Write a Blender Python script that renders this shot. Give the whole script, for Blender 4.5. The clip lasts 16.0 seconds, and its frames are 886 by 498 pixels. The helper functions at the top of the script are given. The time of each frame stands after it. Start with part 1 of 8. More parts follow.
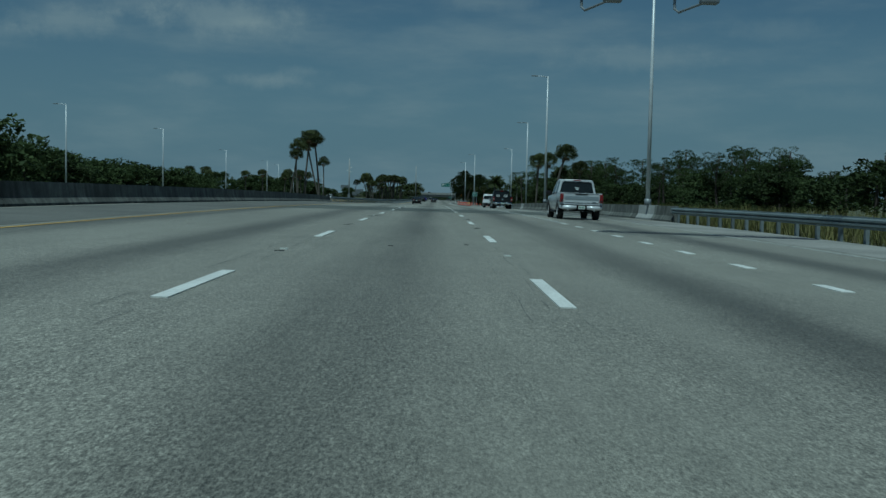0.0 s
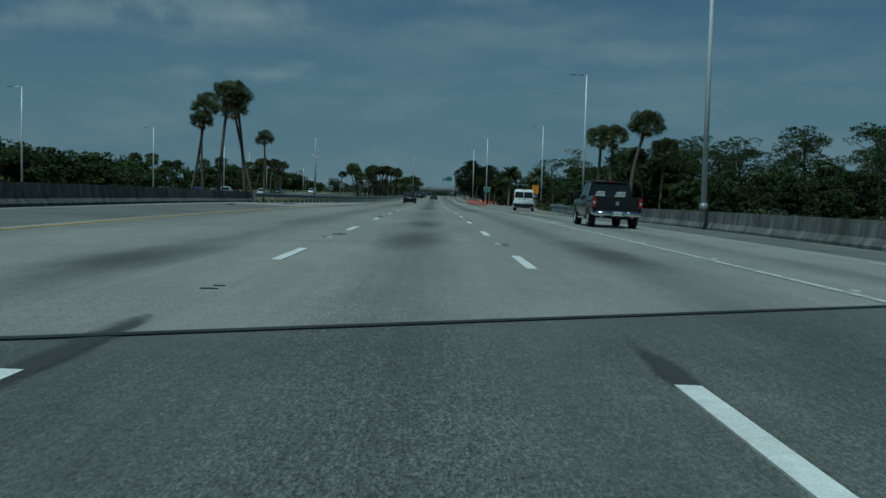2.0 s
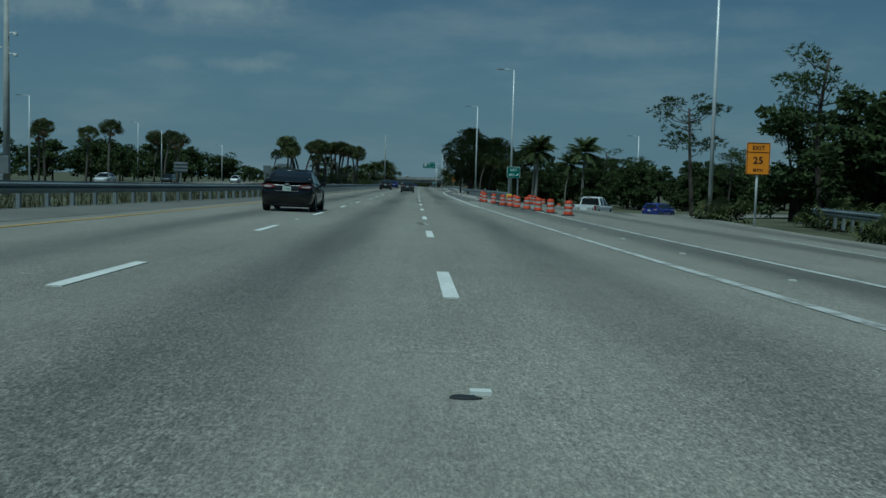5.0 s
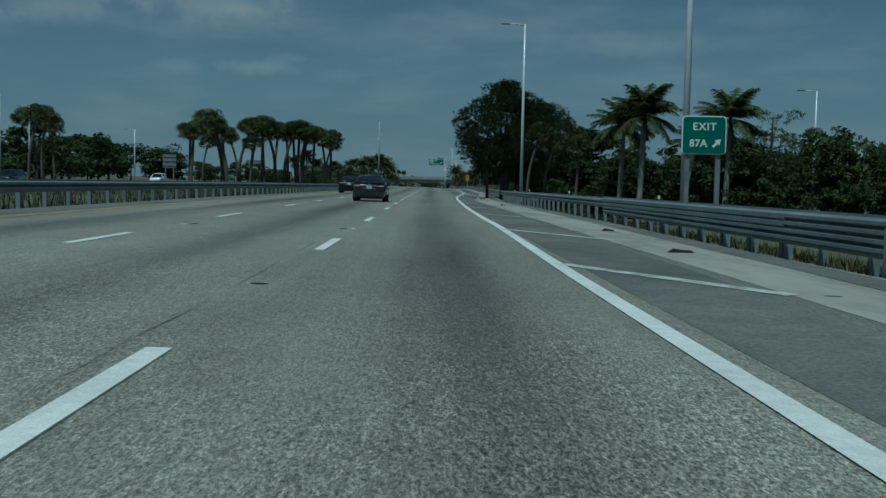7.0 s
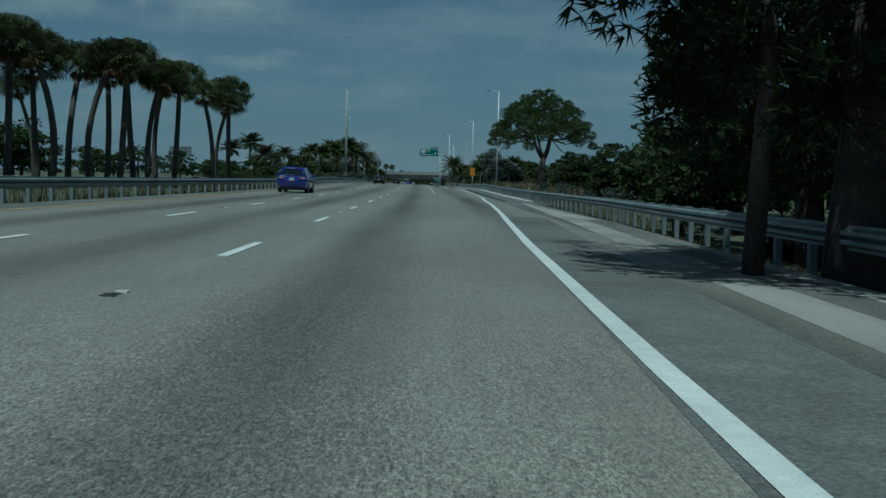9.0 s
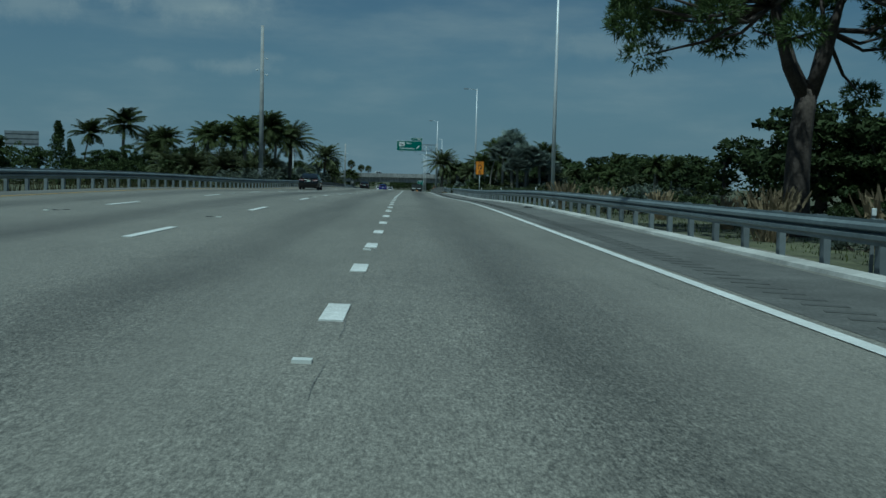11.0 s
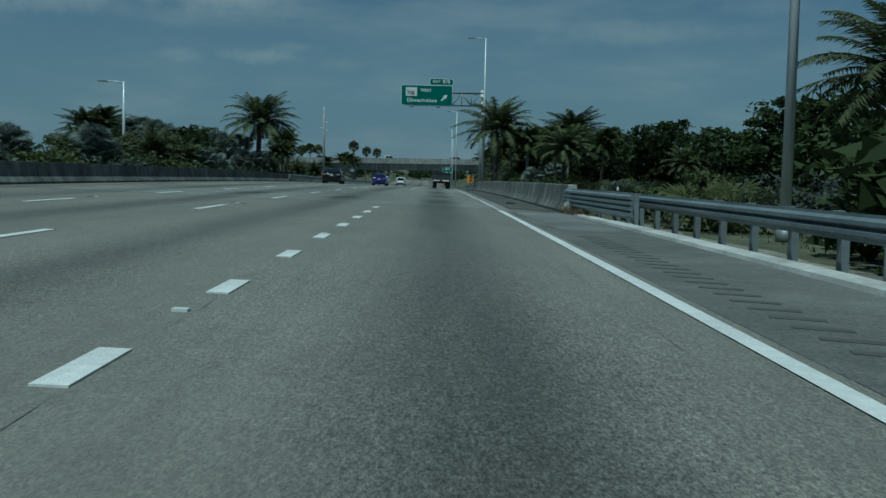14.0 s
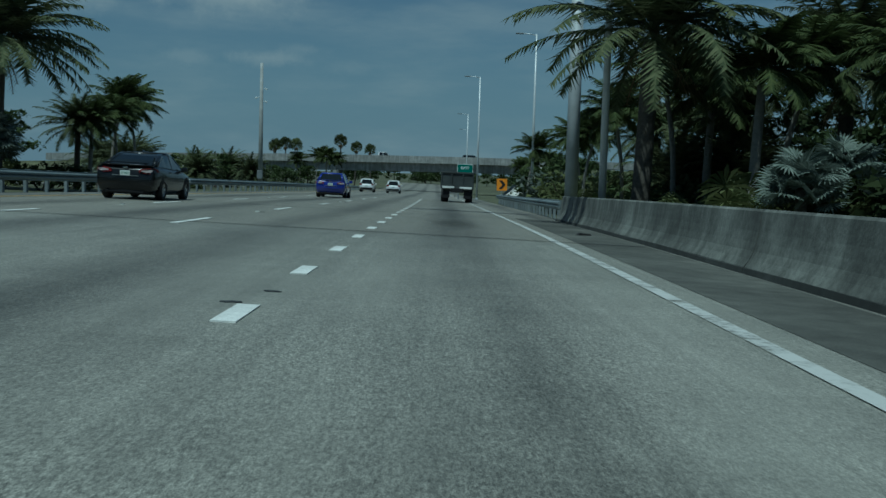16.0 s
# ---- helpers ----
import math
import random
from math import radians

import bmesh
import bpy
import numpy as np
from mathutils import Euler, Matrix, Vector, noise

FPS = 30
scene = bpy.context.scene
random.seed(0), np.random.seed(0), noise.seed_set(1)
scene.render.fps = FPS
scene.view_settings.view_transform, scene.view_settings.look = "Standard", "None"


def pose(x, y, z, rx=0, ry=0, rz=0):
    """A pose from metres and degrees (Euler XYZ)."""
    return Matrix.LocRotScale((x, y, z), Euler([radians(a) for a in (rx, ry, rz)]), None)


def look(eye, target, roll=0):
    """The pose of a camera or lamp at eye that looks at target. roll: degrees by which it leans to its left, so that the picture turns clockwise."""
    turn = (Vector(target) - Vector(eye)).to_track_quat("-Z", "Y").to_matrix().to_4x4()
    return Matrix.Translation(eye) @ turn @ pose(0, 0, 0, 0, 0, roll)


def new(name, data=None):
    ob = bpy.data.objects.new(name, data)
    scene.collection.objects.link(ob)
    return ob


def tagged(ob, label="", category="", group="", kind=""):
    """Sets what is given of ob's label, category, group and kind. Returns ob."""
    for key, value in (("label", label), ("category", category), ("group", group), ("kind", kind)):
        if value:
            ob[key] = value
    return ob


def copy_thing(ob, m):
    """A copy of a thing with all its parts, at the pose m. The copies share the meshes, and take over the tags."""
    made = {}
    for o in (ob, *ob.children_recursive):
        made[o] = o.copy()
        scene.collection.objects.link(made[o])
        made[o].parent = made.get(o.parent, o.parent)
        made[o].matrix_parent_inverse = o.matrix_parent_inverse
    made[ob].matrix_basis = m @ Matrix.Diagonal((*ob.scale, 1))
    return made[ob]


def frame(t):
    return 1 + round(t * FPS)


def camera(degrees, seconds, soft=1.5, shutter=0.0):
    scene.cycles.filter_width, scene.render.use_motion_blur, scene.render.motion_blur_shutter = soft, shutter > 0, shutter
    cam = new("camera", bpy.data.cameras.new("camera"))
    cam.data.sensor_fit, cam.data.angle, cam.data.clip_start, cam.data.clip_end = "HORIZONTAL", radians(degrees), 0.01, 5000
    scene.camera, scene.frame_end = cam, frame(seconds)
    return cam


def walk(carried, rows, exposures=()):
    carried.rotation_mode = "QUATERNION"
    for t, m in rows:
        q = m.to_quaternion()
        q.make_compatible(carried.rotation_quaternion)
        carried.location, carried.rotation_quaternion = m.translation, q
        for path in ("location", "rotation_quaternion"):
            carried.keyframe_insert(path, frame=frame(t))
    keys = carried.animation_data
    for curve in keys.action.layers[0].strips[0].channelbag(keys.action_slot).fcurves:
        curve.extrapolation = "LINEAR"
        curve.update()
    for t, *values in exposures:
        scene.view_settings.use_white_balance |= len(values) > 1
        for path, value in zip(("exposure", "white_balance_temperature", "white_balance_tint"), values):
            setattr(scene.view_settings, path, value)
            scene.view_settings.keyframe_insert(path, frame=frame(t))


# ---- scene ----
cam = camera(46.94, 16.0, soft=1.5)
PATH = [
    (0, 0.526, -2.314, 0.911, 86.869, -1.187, -0.440),
    (0.5, 0.451, 12.374, 0.929, 86.805, -1.321, -0.308),
    (1, 0.392, 27.106, 0.942, 86.610, -1.033, -0.249),
    (1.5, 0.399, 42.566, 0.912, 86.683, -1.141, -0.406),
    (2, 0.314, 58.586, 0.834, 86.588, -1.479, -0.455),
    (2.5, 0.354, 74.288, 0.732, 86.855, -1.362, -0.460),
    (3, 0.382, 91.046, 0.605, 86.486, -1.001, -0.388),
    (3.5, 0.368, 108.795, 0.444, 86.389, -1.387, -0.822),
    (4, 0.482, 126.684, 0.236, 86.211, -1.563, -1.318),
    (6.5, 2.344, 215.645, -0.593, 86.110, -1.520, -1.598),
    (7, 2.765, 234.510, -0.684, 86.158, -1.128, -1.007),
    (7.5, 2.997, 253.947, -0.764, 85.807, -0.977, -0.851),
    (8, 3.248, 273.404, -0.796, 85.897, -1.248, -0.660),
    (10.5, 5.245, 368.581, -1.352, 86.029, -1.469, -2.421),
    (11, 5.686, 387.339, -1.401, 86.212, -1.349, -2.177),
    (11.5, 6.180, 405.448, -1.402, 86.094, -1.061, -1.892),
    (12, 6.549, 423.195, -1.357, 86.333, -0.936, -1.512),
    (12.5, 6.756, 440.437, -1.414, 85.931, -1.239, -1.114),
    (13, 6.861, 457.452, -1.573, 85.495, -1.422, -0.681),
    (13.5, 6.872, 475.028, -1.692, 85.999, -1.444, -0.800),
    (14, 6.918, 492.722, -1.749, 85.552, -1.136, -0.816),
    (14.5, 6.949, 510.108, -1.829, 85.472, -1.385, -0.855),
    (15, 7.011, 526.868, -1.937, 85.224, -1.440, -0.663),
    (15.5, 7.040, 542.761, -2.065, 86.42, -0.820, -0.696),
    (16, 7.056, 557.704, -2.204, 85.729, -1.594, -0.437),
]
KELVIN, TINT = 5090, -18
EXPOSURES = [(0, -0.95), (4, -0.91), (8, -0.88), (10.5, -0.81), (12, -0.77), (16, -0.76)]
walk(cam, [(t, pose(*p)) for t, *p in PATH], [(t, e, KELVIN, TINT) for t, e in EXPOSURES])

# ---- light ----
SUN_TO = Vector((-0.16, -0.36, 0.92)).normalized()
world = bpy.data.worlds.new("world")
scene.world = world
world.use_nodes = True
wn, wl = world.node_tree.nodes, world.node_tree.links
wn.clear()
w_out = wn.new("ShaderNodeOutputWorld")
w_bg = wn.new("ShaderNodeBackground")
sky = wn.new("ShaderNodeTexSky")
sky.sky_type, sky.sun_disc = "NISHITA", False
sky.sun_elevation = math.asin(SUN_TO.z)
sky.sun_rotation = math.atan2(SUN_TO.x, SUN_TO.y)
sky.air_density, sky.dust_density, sky.ozone_density = 1.0, 0.0, 3.0
w_bg.inputs["Strength"].default_value = 0.050
# cloud bank: soft streaks, denser towards the horizon
w_co = wn.new("ShaderNodeTexCoord")
w_map = wn.new("ShaderNodeMapping")
w_map.inputs["Scale"].default_value = (3.2, 3.2, 13.0)
w_map.inputs["Location"].default_value = (0.35, 0.0, 0.2)
w_no = wn.new("ShaderNodeTexNoise")
w_no.inputs["Scale"].default_value, w_no.inputs["Detail"].default_value, w_no.inputs["Roughness"].default_value = 1.6, 7.0, 0.56
w_ra = wn.new("ShaderNodeMapRange")
w_ra.interpolation_type = "SMOOTHSTEP"
for key, val in (("From Min", 0.40), ("From Max", 0.78), ("To Min", 0.0), ("To Max", 0.50)):
    w_ra.inputs[key].default_value = val
w_mix = wn.new("ShaderNodeMixRGB")
w_mix.inputs["Color2"].default_value = (8.2, 8.7, 9.0, 1)
wl.new(w_co.outputs["Generated"], w_map.inputs["Vector"])
wl.new(w_map.outputs["Vector"], w_no.inputs["Vector"])
wl.new(w_no.outputs["Fac"], w_ra.inputs["Value"])


def puff(direction, wide, high, gain, last):
    """One named cloud: a soft ellipse of the sky broken up by fine noise."""
    d = Vector(direction).normalized()
    side = d.cross(Vector((0, 0, 1))).normalized()
    up = side.cross(d).normalized()
    dots = []
    for axis, size in ((side, wide), (up, high)):
        n = wn.new("ShaderNodeVectorMath")
        n.operation = "DOT_PRODUCT"
        n.inputs[1].default_value = axis / size
        wl.new(w_co.outputs["Generated"], n.inputs[0])
        m = wn.new("ShaderNodeMath")
        m.operation = "SUBTRACT"
        m.inputs[1].default_value = d.dot(axis) / size
        wl.new(n.outputs["Value"], m.inputs[0])
        dots.append(m)
    comb = wn.new("ShaderNodeCombineXYZ")
    wl.new(dots[0].outputs[0], comb.inputs[0])
    wl.new(dots[1].outputs[0], comb.inputs[1])
    length = wn.new("ShaderNodeVectorMath")
    length.operation = "LENGTH"
    wl.new(comb.outputs[0], length.inputs[0])
    wob = wn.new("ShaderNodeTexNoise")
    wob.inputs["Scale"].default_value, wob.inputs["Detail"].default_value, wob.inputs["Roughness"].default_value = 34.0, 8.0, 0.66
    wl.new(w_co.outputs["Generated"], wob.inputs["Vector"])
    add = wn.new("ShaderNodeMath")
    add.operation = "MULTIPLY_ADD"
    add.inputs[1].default_value = 1.7
    wl.new(wob.outputs["Fac"], add.inputs[0])
    wl.new(length.outputs["Value"], add.inputs[2])
    r = wn.new("ShaderNodeMapRange")
    r.interpolation_type = "SMOOTHSTEP"
    for key, val in (("From Min", 1.95), ("From Max", 0.85), ("To Min", 0.0), ("To Max", gain * 0.8)):
        r.inputs[key].default_value = val
    wl.new(add.outputs[0], r.inputs["Value"])
    s = wn.new("ShaderNodeMath")
    s.operation, s.use_clamp = "ADD", True
    wl.new(last, s.inputs[0])
    wl.new(r.outputs["Result"], s.inputs[1])
    return s.outputs[0]


fac = w_ra.outputs["Result"]
for d, wide, high, gain in (
        ((-0.205, 1, 0.166), 0.085, 0.024, 0.75), ((-0.165, 1, 0.106), 0.045, 0.009, 0.7), ((-0.245, 1, 0.106), 0.035, 0.009, 0.45), ((-0.36, 1, 0.158), 0.060, 0.018, 0.55),
        ((0.195, 1, 0.135), 0.090, 0.016, 0.42), ((-0.44, 1, 0.150), 0.050, 0.014, 0.4), ((-0.29, 1, 0.178), 0.040, 0.018, 0.5), ((-0.13, 1, 0.115), 0.030, 0.007, 0.4),
        ((0.05, 1, 0.185), 0.060, 0.010, 0.3), ((-0.085, 1, 0.098), 0.030, 0.008, 0.25), ((0.40, 1, 0.098), 0.070, 0.012, 0.2), ((0.33, 1, 0.165), 0.070, 0.012, 0.28)):
    fac = puff(d, wide, high, gain, fac)
wl.new(fac, w_mix.inputs["Fac"])
w_sep = wn.new("ShaderNodeSeparateXYZ")
wl.new(w_co.outputs["Generated"], w_sep.inputs[0])
w_hz = wn.new("ShaderNodeMapRange")
w_hz.interpolation_type = "SMOOTHSTEP"
for key, val in (("From Min", -0.02), ("From Max", 0.26), ("To Min", 0.92), ("To Max", 0.0)):
    w_hz.inputs[key].default_value = val
wl.new(w_sep.outputs["Z"], w_hz.inputs["Value"])
w_haze = wn.new("ShaderNodeMixRGB")
w_haze.inputs["Color2"].default_value = (4.0, 5.5, 6.9, 1)
wl.new(w_hz.outputs["Result"], w_haze.inputs["Fac"])
wl.new(sky.outputs["Color"], w_haze.inputs["Color1"])
wl.new(w_haze.outputs["Color"], w_mix.inputs["Color1"])
wl.new(w_mix.outputs["Color"], w_bg.inputs["Color"])
wl.new(w_bg.outputs["Background"], w_out.inputs["Surface"])

sun = new("sun", bpy.data.lights.new("sun", "SUN"))
sun.data.energy, sun.data.angle, sun.data.color = 4.8, radians(0.6), (1.0, 0.96, 0.90)
sun.matrix_world = look(SUN_TO * 400, (0, 0, 0))

# ---- materials ----


def mat(name, color, rough=0.7, metal=0.0, grain=(), bump=0.0, bump_scale=40.0, random_obj=0.0, spec=0.5, coat=0.0, trans=0.0, streak=0.0):
    """Principled surface. grain: rows (scale, amount, detail) of noise that lightens and darkens the colour."""
    m = bpy.data.materials.new(name)
    m.use_nodes = True
    nt = m.node_tree
    b = nt.nodes["Principled BSDF"]
    b.inputs["Roughness"].default_value, b.inputs["Metallic"].default_value = rough, metal
    b.inputs["Specular IOR Level"].default_value = spec
    b.inputs["Coat Weight"].default_value = coat
    b.inputs["Coat Roughness"].default_value = 0.04
    b.inputs["Transmission Weight"].default_value = trans
    co = nt.nodes.new("ShaderNodeTexCoord")
    val = nt.nodes.new("ShaderNodeRGB")
    val.outputs[0].default_value = (*color, 1)
    last = val.outputs[0]
    for scale, amount, detail in grain:
        n = nt.nodes.new("ShaderNodeTexNoise")
        n.inputs["Scale"].default_value, n.inputs["Detail"].default_value = scale, detail
        nt.links.new(co.outputs["Object"], n.inputs["Vector"])
        r = nt.nodes.new("ShaderNodeMapRange")
        for key, v in (("From Min", 0.3), ("From Max", 0.7), ("To Min", 1 - amount), ("To Max", 1 + amount)):
            r.inputs[key].default_value = v
        nt.links.new(n.outputs["Fac"], r.inputs["Value"])
        x = nt.nodes.new("ShaderNodeVectorMath")
        x.operation = "SCALE"
        nt.links.new(last, x.inputs[0])
        nt.links.new(r.outputs["Result"], x.inputs["Scale"])
        last = x.outputs[0]
    if streak:
        mp = nt.nodes.new("ShaderNodeMapping")
        mp.inputs["Scale"].default_value = (1.3, 1.3, 0.10)
        nt.links.new(co.outputs["Object"], mp.inputs["Vector"])
        n = nt.nodes.new("ShaderNodeTexNoise")
        n.inputs["Scale"].default_value, n.inputs["Detail"].default_value, n.inputs["Roughness"].default_value = 1.6, 6.0, 0.65
        nt.links.new(mp.outputs[0], n.inputs["Vector"])
        r = nt.nodes.new("ShaderNodeMapRange")
        for key, v in (("From Min", 0.36), ("From Max", 0.66), ("To Min", 1 - streak), ("To Max", 1 + streak)):
            r.inputs[key].default_value = v
        nt.links.new(n.outputs["Fac"], r.inputs["Value"])
        x = nt.nodes.new("ShaderNodeVectorMath")
        x.operation = "SCALE"
        nt.links.new(last, x.inputs[0])
        nt.links.new(r.outputs["Result"], x.inputs["Scale"])
        last = x.outputs[0]
    if random_obj:
        info = nt.nodes.new("ShaderNodeObjectInfo")
        r = nt.nodes.new("ShaderNodeMapRange")
        for key, v in (("To Min", 1 - random_obj), ("To Max", 1 + random_obj)):
            r.inputs[key].default_value = v
        nt.links.new(info.outputs["Random"], r.inputs["Value"])
        x = nt.nodes.new("ShaderNodeVectorMath")
        x.operation = "SCALE"
        nt.links.new(last, x.inputs[0])
        nt.links.new(r.outputs["Result"], x.inputs["Scale"])
        last = x.outputs[0]
    nt.links.new(last, b.inputs["Base Color"])
    if bump:
        n = nt.nodes.new("ShaderNodeTexNoise")
        n.inputs["Scale"].default_value, n.inputs["Detail"].default_value = bump_scale, 4.0
        nt.links.new(co.outputs["Object"], n.inputs["Vector"])
        k = nt.nodes.new("ShaderNodeBump")
        k.inputs["Strength"].default_value, k.inputs["Distance"].default_value = bump, 0.02
        nt.links.new(n.outputs["Fac"], k.inputs["Height"])
        nt.links.new(k.outputs["Normal"], b.inputs["Normal"])
    return m


def leaf_mat(name, color, alt, rough=0.7, island=0.35):
    """Foliage: each leaf a little different, with some light let through."""
    m = bpy.data.materials.new(name)
    m.use_nodes = True
    nt = m.node_tree
    b = nt.nodes["Principled BSDF"]
    b.inputs["Roughness"].default_value = rough
    b.inputs["Specular IOR Level"].default_value = 0.12
    geo = nt.nodes.new("ShaderNodeNewGeometry")
    mix = nt.nodes.new("ShaderNodeMixRGB")
    mix.inputs["Color1"].default_value, mix.inputs["Color2"].default_value = (*color, 1), (*alt, 1)
    nt.links.new(geo.outputs["Random Per Island"], mix.inputs["Fac"])
    info = nt.nodes.new("ShaderNodeObjectInfo")
    r = nt.nodes.new("ShaderNodeMapRange")
    r.inputs["To Min"].default_value, r.inputs["To Max"].default_value = 1 - island, 1 + island
    nt.links.new(info.outputs["Random"], r.inputs["Value"])
    x = nt.nodes.new("ShaderNodeVectorMath")
    x.operation = "SCALE"
    nt.links.new(mix.outputs["Color"], x.inputs[0])
    nt.links.new(r.outputs["Result"], x.inputs["Scale"])
    nt.links.new(x.outputs[0], b.inputs["Base Color"])
    tr = nt.nodes.new("ShaderNodeBsdfTranslucent")
    nt.links.new(x.outputs[0], tr.inputs["Color"])
    ms = nt.nodes.new("ShaderNodeMixShader")
    ms.inputs["Fac"].default_value = 0.25
    nt.links.new(b.outputs[0], ms.inputs[1])
    nt.links.new(tr.outputs[0], ms.inputs[2])
    nt.links.new(ms.outputs[0], nt.nodes["Material Output"].inputs["Surface"])
    return m


def road_mat(name, base, band, wear, speck):
    """Pavement: aggregate, dark drip band down each lane, paler wheel tracks, broad stains and short cracks. UV is metres across and along."""
    m = bpy.data.materials.new(name)
    m.use_nodes = True
    nt = m.node_tree
    N, L = nt.nodes, nt.links
    b = N["Principled BSDF"]
    b.inputs["Roughness"].default_value = 0.7
    b.inputs["Specular IOR Level"].default_value = 0.5
    b.inputs["Sheen Weight"].default_value, b.inputs["Sheen Roughness"].default_value = 0.15, 0.40
    b.inputs["Sheen Tint"].default_value = (1.0, 0.96, 0.84, 1)
    uv = N.new("ShaderNodeUVMap")
    uv.uv_map = "metres"
    sep = N.new("ShaderNodeSeparateXYZ")
    L.new(uv.outputs["UV"], sep.inputs[0])

    def noise_(scale, detail, sx=1.0, sy=1.0, rough=0.55):
        mp = N.new("ShaderNodeMapping")
        mp.inputs["Scale"].default_value = (sx, sy, 1)
        L.new(uv.outputs["UV"], mp.inputs["Vector"])
        n = N.new("ShaderNodeTexNoise")
        n.inputs["Scale"].default_value, n.inputs["Detail"].default_value, n.inputs["Roughness"].default_value = scale, detail, rough
        L.new(mp.outputs[0], n.inputs["Vector"])
        return n.outputs["Fac"]

    def ranged(v, a, c, lo, hi):
        r = N.new("ShaderNodeMapRange")
        for key, val in (("From Min", a), ("From Max", c), ("To Min", lo), ("To Max", hi)):
            r.inputs[key].default_value = val
        L.new(v, r.inputs["Value"])
        return r.outputs["Result"]

    def times(a, c):
        x = N.new("ShaderNodeMath")
        x.operation = "MULTIPLY"
        for k, v in enumerate((a, c)):
            if isinstance(v, float):
                x.inputs[k].default_value = v
            else:
                L.new(v, x.inputs[k])
        return x.outputs[0]

    # lane phase: the middle of a lane is 0.5
    ph = N.new("ShaderNodeMath")
    ph.operation = "MULTIPLY_ADD"
    ph.inputs[1].default_value, ph.inputs[2].default_value = 1 / 3.3, 0.5
    L.new(sep.outputs["X"], ph.inputs[0])
    fr = N.new("ShaderNodeMath")
    fr.operation = "FRACT"
    L.new(ph.outputs[0], fr.inputs[0])
    off = N.new("ShaderNodeMath")
    off.operation = "SUBTRACT"
    off.inputs[1].default_value = 0.5
    L.new(fr.outputs[0], off.inputs[0])
    ab = N.new("ShaderNodeMath")
    ab.operation = "ABSOLUTE"
    L.new(off.outputs[0], ab.inputs[0])
    rg = N.new("ShaderNodeMapRange")
    rg.interpolation_type = "SMOOTHSTEP"
    for key, val in (("From Min", 0.02), ("From Max", 0.30), ("To Min", 1.0), ("To Max", 0.0)):
        rg.inputs[key].default_value = val
    L.new(ab.outputs[0], rg.inputs["Value"])
    breakup = ranged(noise_(1.0, 4.0, 0.5, 0.035), 0.35, 0.65, 0.35, 1.0)
    dark = times(rg.outputs["Result"], breakup)
    shade = ranged(dark, 0.0, 1.0, 1.0, 1.0 - band)
    shade = times(shade, ranged(noise_(1.0, 5.0, 0.22, 0.05), 0.3, 0.7, 1 - wear, 1 + wear))
    shade = times(shade, ranged(noise_(1.0, 3.0, 1.3, 0.5), 0.3, 0.7, 1 - wear * 0.5, 1 + wear * 0.5))
    shade = times(shade, ranged(noise_(1.0, 4.0, 0.35, 3.2, 0.7), 0.3, 0.7, 1 - wear * 0.22, 1 + wear * 0.22))
    shade = times(shade, ranged(noise_(1.0, 5.0, 7.0, 0.12, 0.65), 0.32, 0.68, 1 - wear * 0.4, 1 + wear * 0.4))
    # open grain: strongest in the drip band and in worn patches
    patch = ranged(noise_(1.0, 4.0, 0.6, 0.16), 0.36, 0.64, 0.40, 0.95)
    both = N.new("ShaderNodeMath")
    both.operation, both.use_clamp = "MULTIPLY_ADD", True
    both.inputs[1].default_value = 0.55
    L.new(dark, both.inputs[0])
    L.new(patch, both.inputs[2])
    fine = noise_(70.0, 2.0, 1.0, 0.38, 0.9)

    def stones(v, lo, hi, gain):
        """Grains of the aggregate: lighter and darker stones about a mean of one."""
        g = times(ranged(v, lo, hi, -gain, gain), both.outputs[0])
        a = N.new("ShaderNodeMath")
        a.operation = "ADD"
        a.inputs[1].default_value = 1.0
        L.new(g, a.inputs[0])
        return a.outputs[0]

    shade = times(shade, stones(fine, 0.34, 0.66, speck * 2.2))
    shade = times(shade, stones(noise_(34.0, 4.0, 1.0, 0.30, 0.9), 0.36, 0.64, speck * 1.8))
    shade = times(shade, stones(noise_(11.0, 3.0, 1.0, 0.25, 0.8), 0.34, 0.66, speck * 0.6))
    pits = ranged(noise_(14.0, 3.0, 1.0, 0.45, 0.8), 0.28, 0.35, speck * 1.5, 0.0)
    hole = N.new("ShaderNodeMath")
    hole.operation = "MULTIPLY_ADD"
    hole.inputs[1].default_value, hole.inputs[2].default_value = -1.0, 1.0
    L.new(times(pits, both.outputs[0]), hole.inputs[0])
    shade = times(shade, hole.outputs[0])
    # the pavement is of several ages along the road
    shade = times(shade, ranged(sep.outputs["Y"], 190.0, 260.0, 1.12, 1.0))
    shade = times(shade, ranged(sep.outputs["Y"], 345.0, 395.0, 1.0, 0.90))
    sc = N.new("ShaderNodeVectorMath")
    sc.operation = "SCALE"
    sc.inputs[0].default_value = base
    L.new(shade, sc.inputs["Scale"])
    L.new(sc.outputs[0], b.inputs["Base Color"])
    bp = N.new("ShaderNodeBump")
    bp.inputs["Strength"].default_value, bp.inputs["Distance"].default_value = 0.35, 0.006
    L.new(fine, bp.inputs["Height"])
    L.new(bp.outputs[0], b.inputs["Normal"])
    return m


